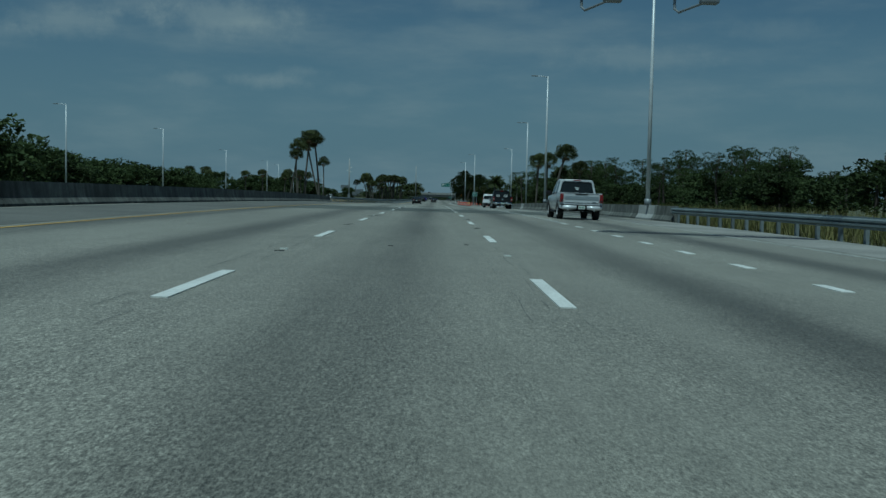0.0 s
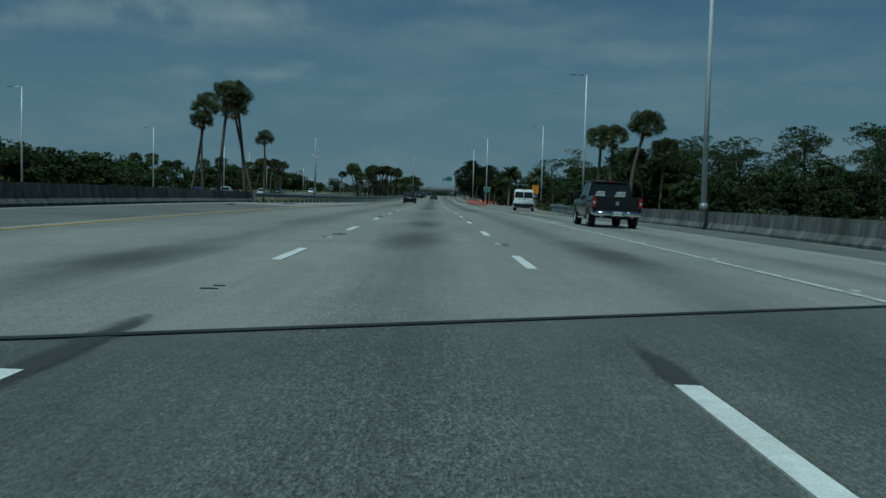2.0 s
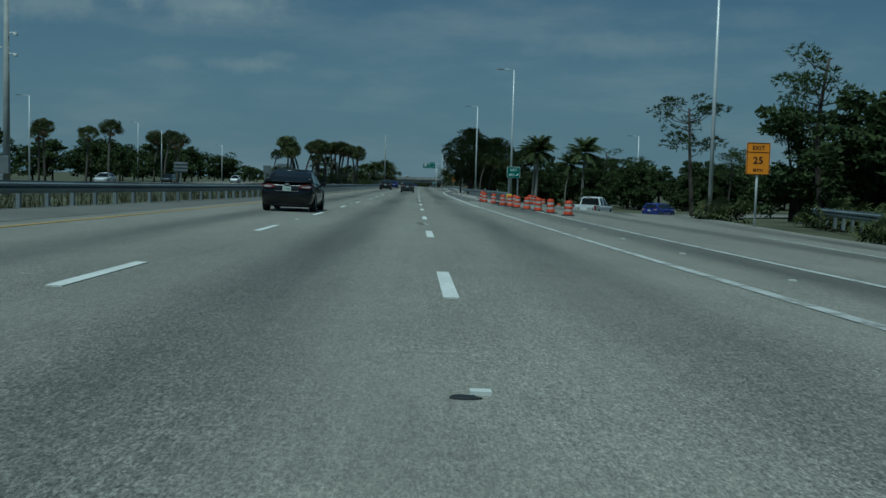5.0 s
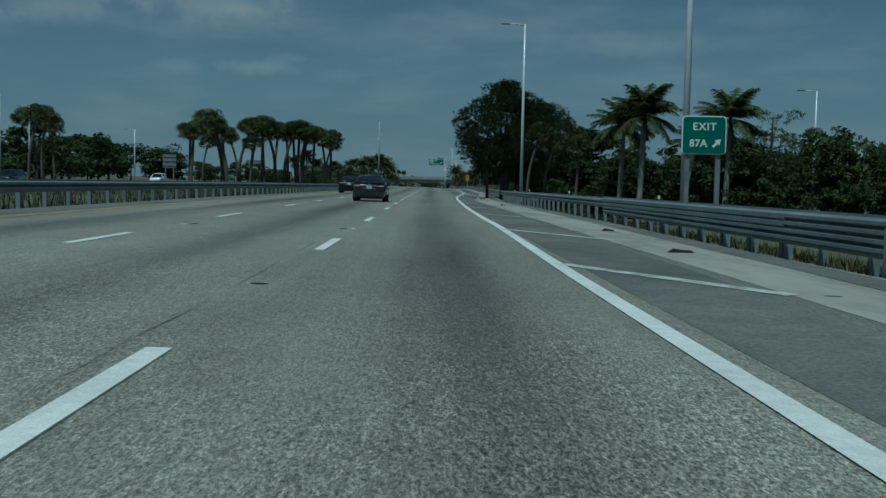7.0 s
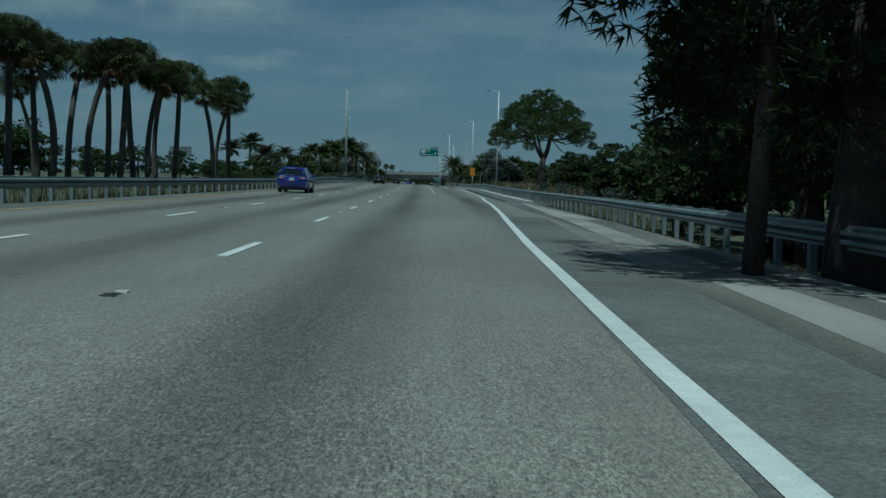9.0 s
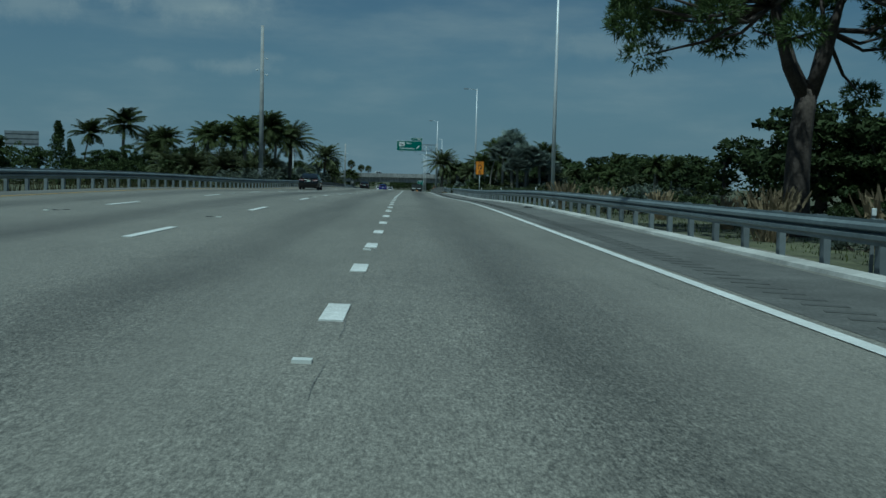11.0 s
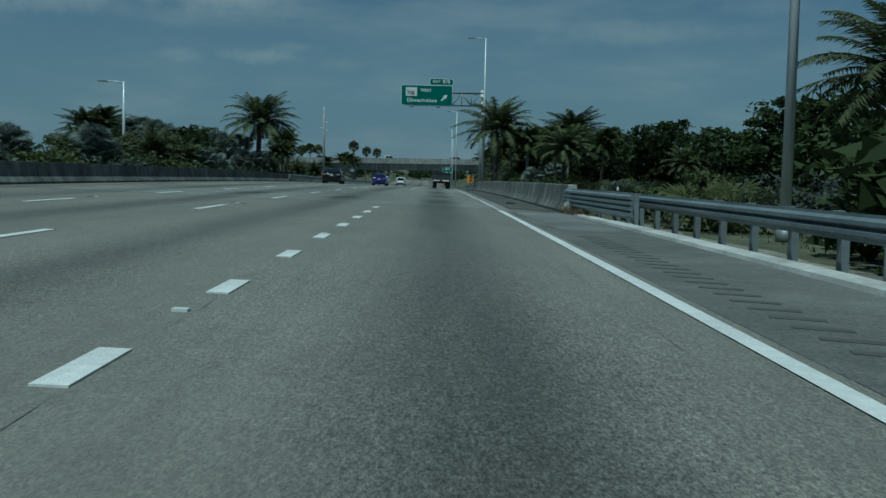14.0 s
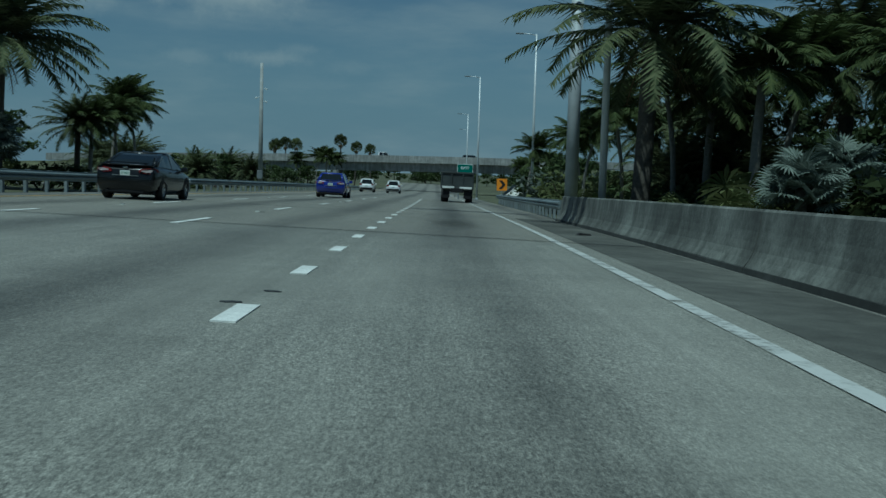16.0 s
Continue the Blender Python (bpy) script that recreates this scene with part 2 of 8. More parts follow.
def stain_mat(name, color, cover, scale, soft=0.08, round_=False, stretch=1.0, strength=1.0):
    """A thin worn or oily film: broken up by noise, and fading from its middle outwards if round_."""
    m = bpy.data.materials.new(name)
    m.use_nodes = True
    nt = m.node_tree
    N, L = nt.nodes, nt.links
    b = N["Principled BSDF"]
    b.inputs["Base Color"].default_value, b.inputs["Roughness"].default_value = (*color, 1), 0.8
    co = N.new("ShaderNodeTexCoord")
    mp = N.new("ShaderNodeMapping")
    mp.inputs["Scale"].default_value = (1, stretch, 1)
    L.new(co.outputs["Object"], mp.inputs["Vector"])
    n = N.new("ShaderNodeTexNoise")
    n.inputs["Scale"].default_value, n.inputs["Detail"].default_value, n.inputs["Roughness"].default_value = scale, 6.0, 0.7
    L.new(mp.outputs[0], n.inputs["Vector"])
    r = N.new("ShaderNodeMapRange")
    r.interpolation_type = "SMOOTHSTEP"
    for key, val in (("From Min", 1 - cover - soft), ("From Max", 1 - cover + soft), ("To Min", 0.0), ("To Max", strength)):
        r.inputs[key].default_value = val
    last = n.outputs["Fac"]
    if round_:
        uv = N.new("ShaderNodeUVMap")
        uv.uv_map = "spread"
        ln = N.new("ShaderNodeVectorMath")
        ln.operation = "LENGTH"
        L.new(uv.outputs["UV"], ln.inputs[0])
        f = N.new("ShaderNodeMapRange")
        f.interpolation_type = "SMOOTHSTEP"
        for key, val in (("From Min", 1.0), ("From Max", 0.0), ("To Min", -0.45), ("To Max", 0.16)):
            f.inputs[key].default_value = val
        L.new(ln.outputs["Value"], f.inputs["Value"])
        a = N.new("ShaderNodeMath")
        a.operation = "ADD"
        L.new(last, a.inputs[0])
        L.new(f.outputs["Result"], a.inputs[1])
        last = a.outputs[0]
    L.new(last, r.inputs["Value"])
    tr = N.new("ShaderNodeBsdfTransparent")
    ms = N.new("ShaderNodeMixShader")
    L.new(r.outputs["Result"], ms.inputs["Fac"])
    L.new(tr.outputs[0], ms.inputs[1])
    L.new(b.outputs[0], ms.inputs[2])
    L.new(ms.outputs[0], N["Material Output"].inputs["Surface"])
    return m


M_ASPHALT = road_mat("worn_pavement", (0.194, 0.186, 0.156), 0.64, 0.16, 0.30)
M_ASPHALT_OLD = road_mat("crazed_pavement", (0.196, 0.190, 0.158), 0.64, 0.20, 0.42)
M_SLAB = road_mat("dark_slab", (0.077, 0.081, 0.068), 0.22, 0.26, 0.36)
M_DECK = road_mat("bridge_concrete", (0.206, 0.203, 0.174), 0.40, 0.20, 0.22)
M_DECK_B = road_mat("bridge_concrete_dark", (0.200, 0.197, 0.170), 0.62, 0.28, 0.26)
M_SHOULDER = mat("shoulder_concrete", (0.235, 0.232, 0.215), 0.9, grain=((0.35, 0.25, 5), (6, 0.10, 4), (60, 0.15, 2)), bump=0.3)
M_APRON = mat("apron_concrete", (0.150, 0.152, 0.140), 0.9, grain=((0.5, 0.3, 5), (5, 0.15, 4), (60, 0.2, 2)), bump=0.3)
M_SHOULDER_L = mat("left_shoulder_concrete", (0.118, 0.118, 0.106), 0.9, grain=((0.3, 0.22, 5), (5, 0.12, 4), (60, 0.2, 2)), bump=0.3)
M_SHOULDER_D = mat("shoulder_asphalt", (0.112, 0.113, 0.104), 0.9, grain=((0.3, 0.28, 6), (2.2, 0.16, 5), (26, 0.30, 4), (60, 0.3, 2)), bump=0.4)
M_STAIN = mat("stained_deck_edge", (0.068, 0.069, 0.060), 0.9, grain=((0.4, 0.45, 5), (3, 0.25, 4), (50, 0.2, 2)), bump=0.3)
M_PAINT = mat("white_road_paint", (0.62, 0.63, 0.60), 0.6, grain=((0.8, 0.10, 5), (9, 0.09, 4), (70, 0.12, 2)))
M_PAINT_OLD = stain_mat("worn_road_paint", (0.44, 0.45, 0.43), 0.60, 2.6, 0.16)
M_YELLOW = mat("yellow_road_paint", (0.42, 0.27, 0.06), 0.7, grain=((0.8, 0.2, 5), (9, 0.25, 4)))
M_DUST = stain_mat("pale_sandy_dust", (0.31, 0.30, 0.265), 0.66, 0.9, 0.30, stretch=0.25)
# near-black colour that stands in for the shade at the barrier foot
M_FOOT_SHADE = mat("black_grime", (0.028, 0.030, 0.027), 0.9, grain=((0.6, 0.4, 5), (6, 0.3, 4)))
M_LORRY = mat("dull_dark_grey_paint", (0.030, 0.036, 0.036), 0.6, grain=((1.5, 0.3, 4),))
M_TAR = mat("black_tar_seam", (0.02, 0.022, 0.024), 0.7, grain=((3, 0.4, 4),))
M_FAINT = mat("faint_rubber_mark", (0.145, 0.147, 0.138), 0.85, grain=((1.5, 0.3, 4), (40, 0.3, 2)))
M_OLDBLACK = stain_mat("old_black_paint", (0.045, 0.047, 0.044), 0.62, 2.4, 0.22, True, 0.3, 0.8)
M_OIL = stain_mat("oily_drip_stain", (0.050, 0.050, 0.045), 0.52, 1.1, 0.42, True, 0.25, 0.42)
M_SATIN = mat("satin_aluminium", (0.50, 0.53, 0.55), 0.3, 0.8)
M_GROOVE_SHADE = mat("groove_shade_asphalt", (0.072, 0.073, 0.068), 0.9, grain=((3, 0.3, 4),))
M_SKID = stain_mat("rubber_mark", (0.060, 0.062, 0.060), 0.56, 5.0, 0.12)
M_MARKER = mat("reflective_marker", (0.62, 0.64, 0.60), 0.35)
M_BARRIER = mat("weathered_barrier_concrete", (0.116, 0.121, 0.108), 0.9, grain=((0.35, 0.4, 6), (1.8, 0.35, 5), (14, 0.2, 3)), bump=0.3, bump_scale=25, streak=0.4)
M_BARRIER_N = mat("clean_barrier_concrete", (0.36, 0.365, 0.35), 0.9, grain=((0.6, 0.15, 6), (5, 0.12, 5)), bump=0.2)
M_GALV = mat("galvanised_rail", (0.19, 0.225, 0.235), 0.5, 0.3, grain=((0.5, 0.22, 4), (7, 0.14, 4)))
M_POST = mat("galvanised_post", (0.22, 0.25, 0.26), 0.6, 0.3, grain=((2, 0.25, 4),), random_obj=0.2)
M_POLE = mat("aluminium_pole", (0.57, 0.60, 0.61), 0.42, 0.15, grain=((1.2, 0.12, 4),))
M_COLUMN = mat("matt_galvanised_column", (0.40, 0.43, 0.44), 0.6, 0.1, grain=((1.5, 0.15, 4),))
M_STEEL = mat("grey_steel", (0.22, 0.24, 0.25), 0.5, 0.35, grain=((1.5, 0.2, 4),))
M_CONCPOLE = mat("concrete_pole", (0.30, 0.31, 0.30), 0.85, grain=((1.5, 0.2, 5),))
M_GREEN = mat("green_sign_sheet", (0.006, 0.125, 0.095), 0.4, grain=((1.2, 0.12, 3),))
M_SIGNWHITE = mat("white_sign_sheet", (0.72, 0.74, 0.72), 0.45)
M_AMBER = mat("amber_sign_sheet", (0.78, 0.27, 0.012), 0.45, grain=((2, 0.08, 3),))
M_BLACK = mat("black_print", (0.012, 0.012, 0.012), 0.6)
M_CURB = mat("pale_curb_concrete", (0.42, 0.42, 0.39), 0.9, grain=((0.7, 0.3, 5), (8, 0.15, 4)), bump=0.3)
M_GROUND = mat("dry_verge_soil", (0.068, 0.072, 0.038), 0.95, grain=((0.08, 0.35, 6), (0.9, 0.4, 5), (9, 0.3, 3)), bump=0.5, bump_scale=8)
M_SANDSOIL = mat("sandy_verge_soil", (0.17, 0.16, 0.13), 0.95, grain=((0.5, 0.4, 5), (3.5, 0.45, 5), (30, 0.3, 3)), bump=0.6, bump_scale=12)
M_LAWN = leaf_mat("mown_grass", (0.050, 0.070, 0.020), (0.095, 0.105, 0.042))
M_GRASS = leaf_mat("verge_grass", (0.045, 0.052, 0.020), (0.090, 0.080, 0.042))
M_REED = leaf_mat("green_gold_reed", (0.085, 0.095, 0.030), (0.200, 0.180, 0.075))
M_STRAW = leaf_mat("straw_plume", (0.34, 0.27, 0.17), (0.22, 0.18, 0.11))
M_OAK = leaf_mat("dark_broad_leaf", (0.027, 0.041, 0.016), (0.060, 0.080, 0.030))
M_PINE = leaf_mat("pine_needle", (0.034, 0.054, 0.019), (0.080, 0.106, 0.038))
M_SABAL = leaf_mat("cabbage_palm_frond", (0.042, 0.056, 0.022), (0.100, 0.110, 0.046))
M_DATE = leaf_mat("date_palm_frond", (0.055, 0.072, 0.035), (0.120, 0.130, 0.065))
M_ROYAL = leaf_mat("coconut_palm_frond", (0.028, 0.042, 0.015), (0.074, 0.090, 0.032))
M_GREYLEAF = leaf_mat("grey_shrub_leaf", (0.050, 0.064, 0.050), (0.115, 0.132, 0.108))
M_SILVER = leaf_mat("silver_fan_frond", (0.085, 0.110, 0.090), (0.220, 0.255, 0.225))
M_DEAD = leaf_mat("dry_brown_frond", (0.13, 0.09, 0.05), (0.22, 0.16, 0.09))
M_BARK = mat("grey_palm_bark", (0.085, 0.076, 0.062), 0.95, grain=((1.5, 0.2, 4), (14, 0.3, 3)), bump=0.6, bump_scale=12)
M_PALEBARK = mat("smooth_pale_bark", (0.20, 0.19, 0.165), 0.85, grain=((1.2, 0.2, 4), (9, 0.15, 3)), bump=0.3)
M_PINEBARK = mat("dark_pine_bark", (0.060, 0.048, 0.040), 0.95, grain=((2, 0.3, 4), (20, 0.3, 3)), bump=0.8, bump_scale=14)
M_TYRE = mat("tyre_rubber", (0.018, 0.018, 0.018), 0.85)
M_RIM = mat("alloy_wheel", (0.50, 0.51, 0.52), 0.3, 0.35)
M_GLASS = mat("dark_car_glass", (0.010, 0.013, 0.015), 0.05, 0.0, spec=0.6)
M_CHROME = mat("chrome", (0.62, 0.64, 0.65), 0.12, 1.0)
M_TRIM = mat("black_plastic_trim", (0.014, 0.014, 0.015), 0.55, spec=0.2)
M_TAIL = mat("red_lamp_lens", (0.16, 0.006, 0.007), 0.2, coat=0.5)
M_LENS = mat("clear_lamp_lens", (0.34, 0.29, 0.28), 0.15, coat=0.6)
M_PLATE = mat("pale_plate", (0.55, 0.60, 0.56), 0.5)
M_PLATEINK = mat("plate_ink", (0.05, 0.16, 0.10), 0.6)
M_WHITECAR = mat("white_car_paint", (0.70, 0.72, 0.73), 0.28, coat=0.8, grain=((1.0, 0.03, 3),))
M_SILVERCAR = mat("pearl_white_paint", (0.56, 0.58, 0.59), 0.3, 0.15, coat=0.8, grain=((1.0, 0.03, 3),))
M_BLACKCAR = mat("black_car_paint", (0.008, 0.009, 0.010), 0.25, coat=0.35, spec=0.3)
M_GREYCAR = mat("dark_grey_metallic_paint", (0.019, 0.024, 0.025), 0.28, 0.4, coat=1.0)
M_BLUECAR = mat("deep_blue_paint", (0.012, 0.024, 0.22), 0.25, coat=1.0)
M_ORANGE = mat("orange_drum_plastic", (0.46, 0.052, 0.013), 0.55, grain=((3, 0.3, 4), (30, 0.15, 3)))
M_REFLECT = mat("dirty_white_band", (0.36, 0.36, 0.34), 0.55, grain=((5, 0.3, 4),))
M_RUBBER = mat("black_rubber_base", (0.025, 0.025, 0.025), 0.9)
M_YPAD = mat("yellow_pad", (0.75, 0.50, 0.02), 0.5)
M_OVER = mat("overpass_concrete", (0.25, 0.255, 0.245), 0.9, grain=((0.12, 0.25, 5), (1.2, 0.2, 5)), bump=0.2, streak=0.25)
M_BIN = mat("debris_dark", (0.014, 0.014, 0.014), 0.9, grain=((8, 0.4, 4),))

# ---- mesh helpers ----


def part(name, bm, material, parent, label="", smooth=False):
    me = bpy.data.meshes.new(name)
    bm.to_mesh(me)
    bm.free()
    me.materials.append(material)
    if smooth:
        me.polygons.foreach_set("use_smooth", [True] * len(me.polygons))
    ob = new(name, me)
    ob.parent = parent
    if label:
        ob["label"] = label
    return ob


def shared(name, me, parent, m, label=""):
    """One more object on an existing mesh, at the pose m in its parent."""
    ob = new(name, me)
    ob.parent = parent
    ob.matrix_basis = m
    if label:
        ob["label"] = label
    return ob


def thing(name, label, category, m=None, group="", kind=""):
    ob = new(name)
    ob.empty_display_size = 0.2
    if m is not None:
        ob.matrix_basis = m
    return tagged(ob, label, category, group, kind)


def lump(name, bm, material, label, category, kind="structure", smooth=False):
    """A thing that is one mesh."""
    ob = part(name, bm, material, None, "", smooth)
    return tagged(ob, label, category, "", kind)


def box(bm, c, s, bevel=0.0, rz=0.0, rx=0.0):
    r = bmesh.ops.create_cube(bm, size=1.0, matrix=Matrix.Translation(c) @ Euler((rx, 0, rz)).to_matrix().to_4x4() @ Matrix.Diagonal((*s, 1)))
    if bevel:
        es = list({e for v in r["verts"] for e in v.link_edges})
        bmesh.ops.bevel(bm, geom=es, offset=bevel, segments=2, affect="EDGES", profile=0.6)
    return r["verts"]


def tube(bm, points, radii, seg=10, cap=True):
    """A tapered tube along points."""
    rings = []
    for i, p in enumerate(points):
        a = Vector(points[max(i - 1, 0)])
        c = Vector(points[min(i + 1, len(points) - 1)])
        d = (c - a).normalized()
        s = d.cross(Vector((0, 1, 0.01))).normalized()
        u = s.cross(d)
        rings.append([bm.verts.new(Vector(p) + radii[i] * (s * math.cos(k * math.tau / seg) + u * math.sin(k * math.tau / seg))) for k in range(seg)])
    for r, q in zip(rings, rings[1:]):
        for k in range(seg):
            bm.faces.new((r[k], r[(k + 1) % seg], q[(k + 1) % seg], q[k]))
    if cap:
        bm.faces.new(list(reversed(rings[0])))
        bm.faces.new(rings[-1])


def loft(bm, sections, cap=True, closed=True):
    rows = [[bm.verts.new(p) for p in s] for s in sections]
    n = len(rows[0])
    for r, q in zip(rows, rows[1:]):
        for k in range(n if closed else n - 1):
            bm.faces.new((r[k], r[(k + 1) % n], q[(k + 1) % n], q[k]))
    if cap:
        bm.faces.new(list(reversed(rows[0])))
        bm.faces.new(rows[-1])
    bmesh.ops.recalc_face_normals(bm, faces=bm.faces)


# ---- the lie of the road ----
RISE = (-0.035, 0.0, 0.018, -0.168, -0.463, -0.882, -1.244, -1.477, -1.628, -1.781, -1.987, -2.142, -2.207, -2.131, -2.403,
        -2.525, -2.754, -3.128, -3.722, -4.315, -4.907, -5.499, -6.0, -6.3, -6.4, -6.4, -6.4)
BEND = (-0.003, 0.0, -0.093, -0.275, -0.257, -0.077, 0.329, 0.378, 0.762, 1.059, 1.2, 1.2, 1.2, 1.2, 1.2)


def curve_at(table, first, step, y):
    u = (y - first) / step
    i = min(max(int(math.floor(u)), 1), len(table) - 3)
    w = min(max(u - i, 0.0), 1.0)
    a, b, c, d = table[i - 1:i + 3]
    return b + 0.5 * w * (c - a + w * (2 * a - 5 * b + 4 * c - d + w * (3 * (b - c) + d - a)))


def rise(y):
    return curve_at(RISE, -36.0, 36.0, max(y, 0.0))


def bend(y):
    return curve_at(BEND, -36.0, 72.0, max(y, -36.0))


def line(rows, y):
    """A value along the road, from rows of (y, value)."""
    return float(np.interp(y, [r[0] for r in rows], [r[1] for r in rows]))


def fall(y):
    return line(((0, -0.0181), (135, -0.0183), (270, -0.0159), (405, -0.0218), (540, -0.0298)), y)


def on(x, y, dz=0.0):
    """A point of the pavement x to the right of the road's centre line, at the station y."""
    wx = x + bend(y)
    return Vector((wx, y, rise(y) + fall(y) * min(max(wx, -13), 13) + dz))


def earth(x, y):
    """The verge's height at world x, y."""
    dip = min(max((x - 9.5) * 0.18, 0), 1.3) * line(((222, 0), (228, 0.25), (236, 0.85), (240, 1), (330, 1), (345, 0.7), (380, 0)), y)
    return rise(y) + fall(y) * min(max(x, -13), 13) - 0.14 - 0.2 * min(max((abs(x) - 12) / 10, 0), 1) - dip


def ground_pose(x, y, turn=0.0, sink=0.0):
    return pose(x, y, earth(x, y) - sink, 0, 0, turn)


def road_pose(x, y, turn=0.0):
    """Standing on the pavement, tilted with it."""
    p, q, r = on(x, y), on(x, y + 1), on(x + 1, y)
    f = (q - p).normalized()
    s = (r - p).normalized()
    u = s.cross(f).normalized()
    s = f.cross(u)
    m = Matrix((s, f, u)).transposed().to_4x4()
    m.translation = p
    return m @ pose(0, 0, 0, 0, 0, turn)


LEFT = ((-80, -11.6), (100, -12.2), (137, -12.8), (140, -10.5), (200, -7.2), (240, -6.6), (1200, -6.4))
RIGHT = ((-80, 11.6), (215, 11.6), (236, 10.6), (247, 8.4), (300, 8.2), (345, 10.2), (380, 10.6), (1200, 10.6))


def skew(v):
    return line(((30, 0.0), (48, 0.62), (140, 0.68), (170, 0.0)), v)


def pavement(name, v0, v1, left, right, material, label, dz=0.0, step=3.0, cols=12):
    """A stretch of pavement between two (possibly skewed) joints. UV in metres."""
    bm = bmesh.new()
    uv = bm.loops.layers.uv.new("metres")
    rows, n = [], max(2, int((v1 - v0) / step))
    for i in range(n + 1):
        v = v0 + (v1 - v0) * i / n
        row = []
        for k in range(cols + 1):
            a, b = left(v), right(v)
            x = a + (b - a) * k / cols
            y = v + skew(v) * x
            row.append((bm.verts.new(on(x, y, dz)), x, y))
        rows.append(row)
    for r, q in zip(rows, rows[1:]):
        for k in range(cols):
            quad = (r[k], r[k + 1], q[k + 1], q[k])
            f = bm.faces.new([t[0] for t in quad])
            for lp, t in zip(f.loops, quad):
                lp[uv].uv = (t[1], t[2])
    return lump(name, bm, material, label, "road", smooth=True)


def lf(v):
    return line(LEFT, v)


def rf(v):
    return line(RIGHT, v)


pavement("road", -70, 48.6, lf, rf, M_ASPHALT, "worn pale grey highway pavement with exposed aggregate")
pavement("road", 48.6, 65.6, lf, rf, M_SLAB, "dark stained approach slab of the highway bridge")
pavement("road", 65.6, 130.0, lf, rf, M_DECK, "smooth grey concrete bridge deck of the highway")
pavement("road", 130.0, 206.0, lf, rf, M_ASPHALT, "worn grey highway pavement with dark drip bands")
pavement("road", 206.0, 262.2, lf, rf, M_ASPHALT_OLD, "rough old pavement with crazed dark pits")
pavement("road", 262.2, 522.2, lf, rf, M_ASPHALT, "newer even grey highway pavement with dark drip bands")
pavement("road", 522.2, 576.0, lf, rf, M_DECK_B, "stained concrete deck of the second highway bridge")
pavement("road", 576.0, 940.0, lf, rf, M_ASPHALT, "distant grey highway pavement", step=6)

# the ground: one sheet out to the horizon
bm = bmesh.new()
xs = [-3500, -1500, -600, -300, -160, -90, -60, -40, -25, -16, -13, -9, -5, 0, 5, 9, 13, 16, 25, 40, 60, 90, 160, 300, 600, 1500, 3500]
ys = [-1500, -500, -200] + list(range(-100, 1000, 10)) + [1050, 1150, 1300, 1600, 2200, 3500]
grid = [[bm.verts.new((x, y, earth(x, y) - (0.0 if abs(x) < 50 else 0.25))) for x in xs] for y in ys]
for r, q in zip(grid, grid[1:]):
    for k in range(len(xs) - 1):
        bm.faces.new((r[k], r[k + 1], q[k + 1], q[k]))
lump("ground", bm, M_GROUND, "flat dry sandy verge and scrub soil", "ground", smooth=True)


def ribbon(name, rows, y0, y1, width, material, label, dz, step=3.0, category="road marking", kind="structure"):
    """A painted or paved strip along the road; rows of (y, x) give its middle."""
    bm = bmesh.new()
    n = max(1, int((y1 - y0) / step))
    secs = []
    for i in range(n + 1):
        y = y0 + (y1 - y0) * i / n
        x = line(rows, y)
        w = line(width, y) if isinstance(width, tuple) else width
        secs.append((bm.verts.new(on(x - w / 2, y, dz)), bm.verts.new(on(x + w / 2, y, dz))))
    for (a, b), (c, d) in zip(secs, secs[1:]):
        bm.faces.new((a, b, d, c))
    return lump(name, bm, material, label, category, kind)


# shoulders and edges
LEFT_SIDE = ((-70, -9.5), (125, -9.6), (160, -8.1), (240, -6.0), (1200, -5.8))
LEFT_WIDE = ((-70, 4.2), (137, 4.2), (170, 3.0), (240, 1.2), (1200, 1.1))
ribbon("shoulder", LEFT_SIDE, -70, 118, LEFT_WIDE, M_SHOULDER_L, "dull grey left shoulder along the bridge wall", 0.004, category="shoulder")
ribbon("shoulder", LEFT_SIDE, 118, 168, LEFT_WIDE, M_SHOULDER, "dusty pale sand on the left shoulder", 0.004, category="shoulder")
ribbon("shoulder", LEFT_SIDE, 168, 700, LEFT_WIDE, M_SHOULDER_L, "dull grey left shoulder beside the guardrail", 0.004, category="shoulder")
ribbon("shoulder", ((-70, 10.2), (150, 10.2)), -70, 46, 2.6, M_SHOULDER, "pale worn right shoulder", 0.004, category="shoulder")
ribbon("shoulder", ((50, 10.3), (150, 10.3)), 58, 142, 2.2, M_SHOULDER_D, "darker shoulder along the bridge wall", 0.004, category="shoulder")
ribbon("shoulder", ((222, 6.9), (245, 7.1), (300, 7.0), (345, 9.3), (380, 10.0)), 232, 371, ((232, 1.0), (260, 1.5), (300, 1.7), (350, 1.2), (371, 0.2)), M_DUST, "pale dusty concrete strip beside the painted gore", 0.004, category="shoulder")
ribbon("shoulder", ((300, 7.0), (345, 8.6), (380, 9.5), (1200, 9.5)), 335, 521, ((335, 0.3), (380, 1.9), (522, 2.0)), M_SHOULDER_D, "dark asphalt shoulder beside the edge line", 0.003, category="shoulder")
ribbon("shoulder", ((500, 9.55), (522, 9.4)), 511.5, 521.9, ((511, 1.3), (522, 1.5)), M_APRON, "pale concrete apron before the second bridge", 0.006, category="shoulder")
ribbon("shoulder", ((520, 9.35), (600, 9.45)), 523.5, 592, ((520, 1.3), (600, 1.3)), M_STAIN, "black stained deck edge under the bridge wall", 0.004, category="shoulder")

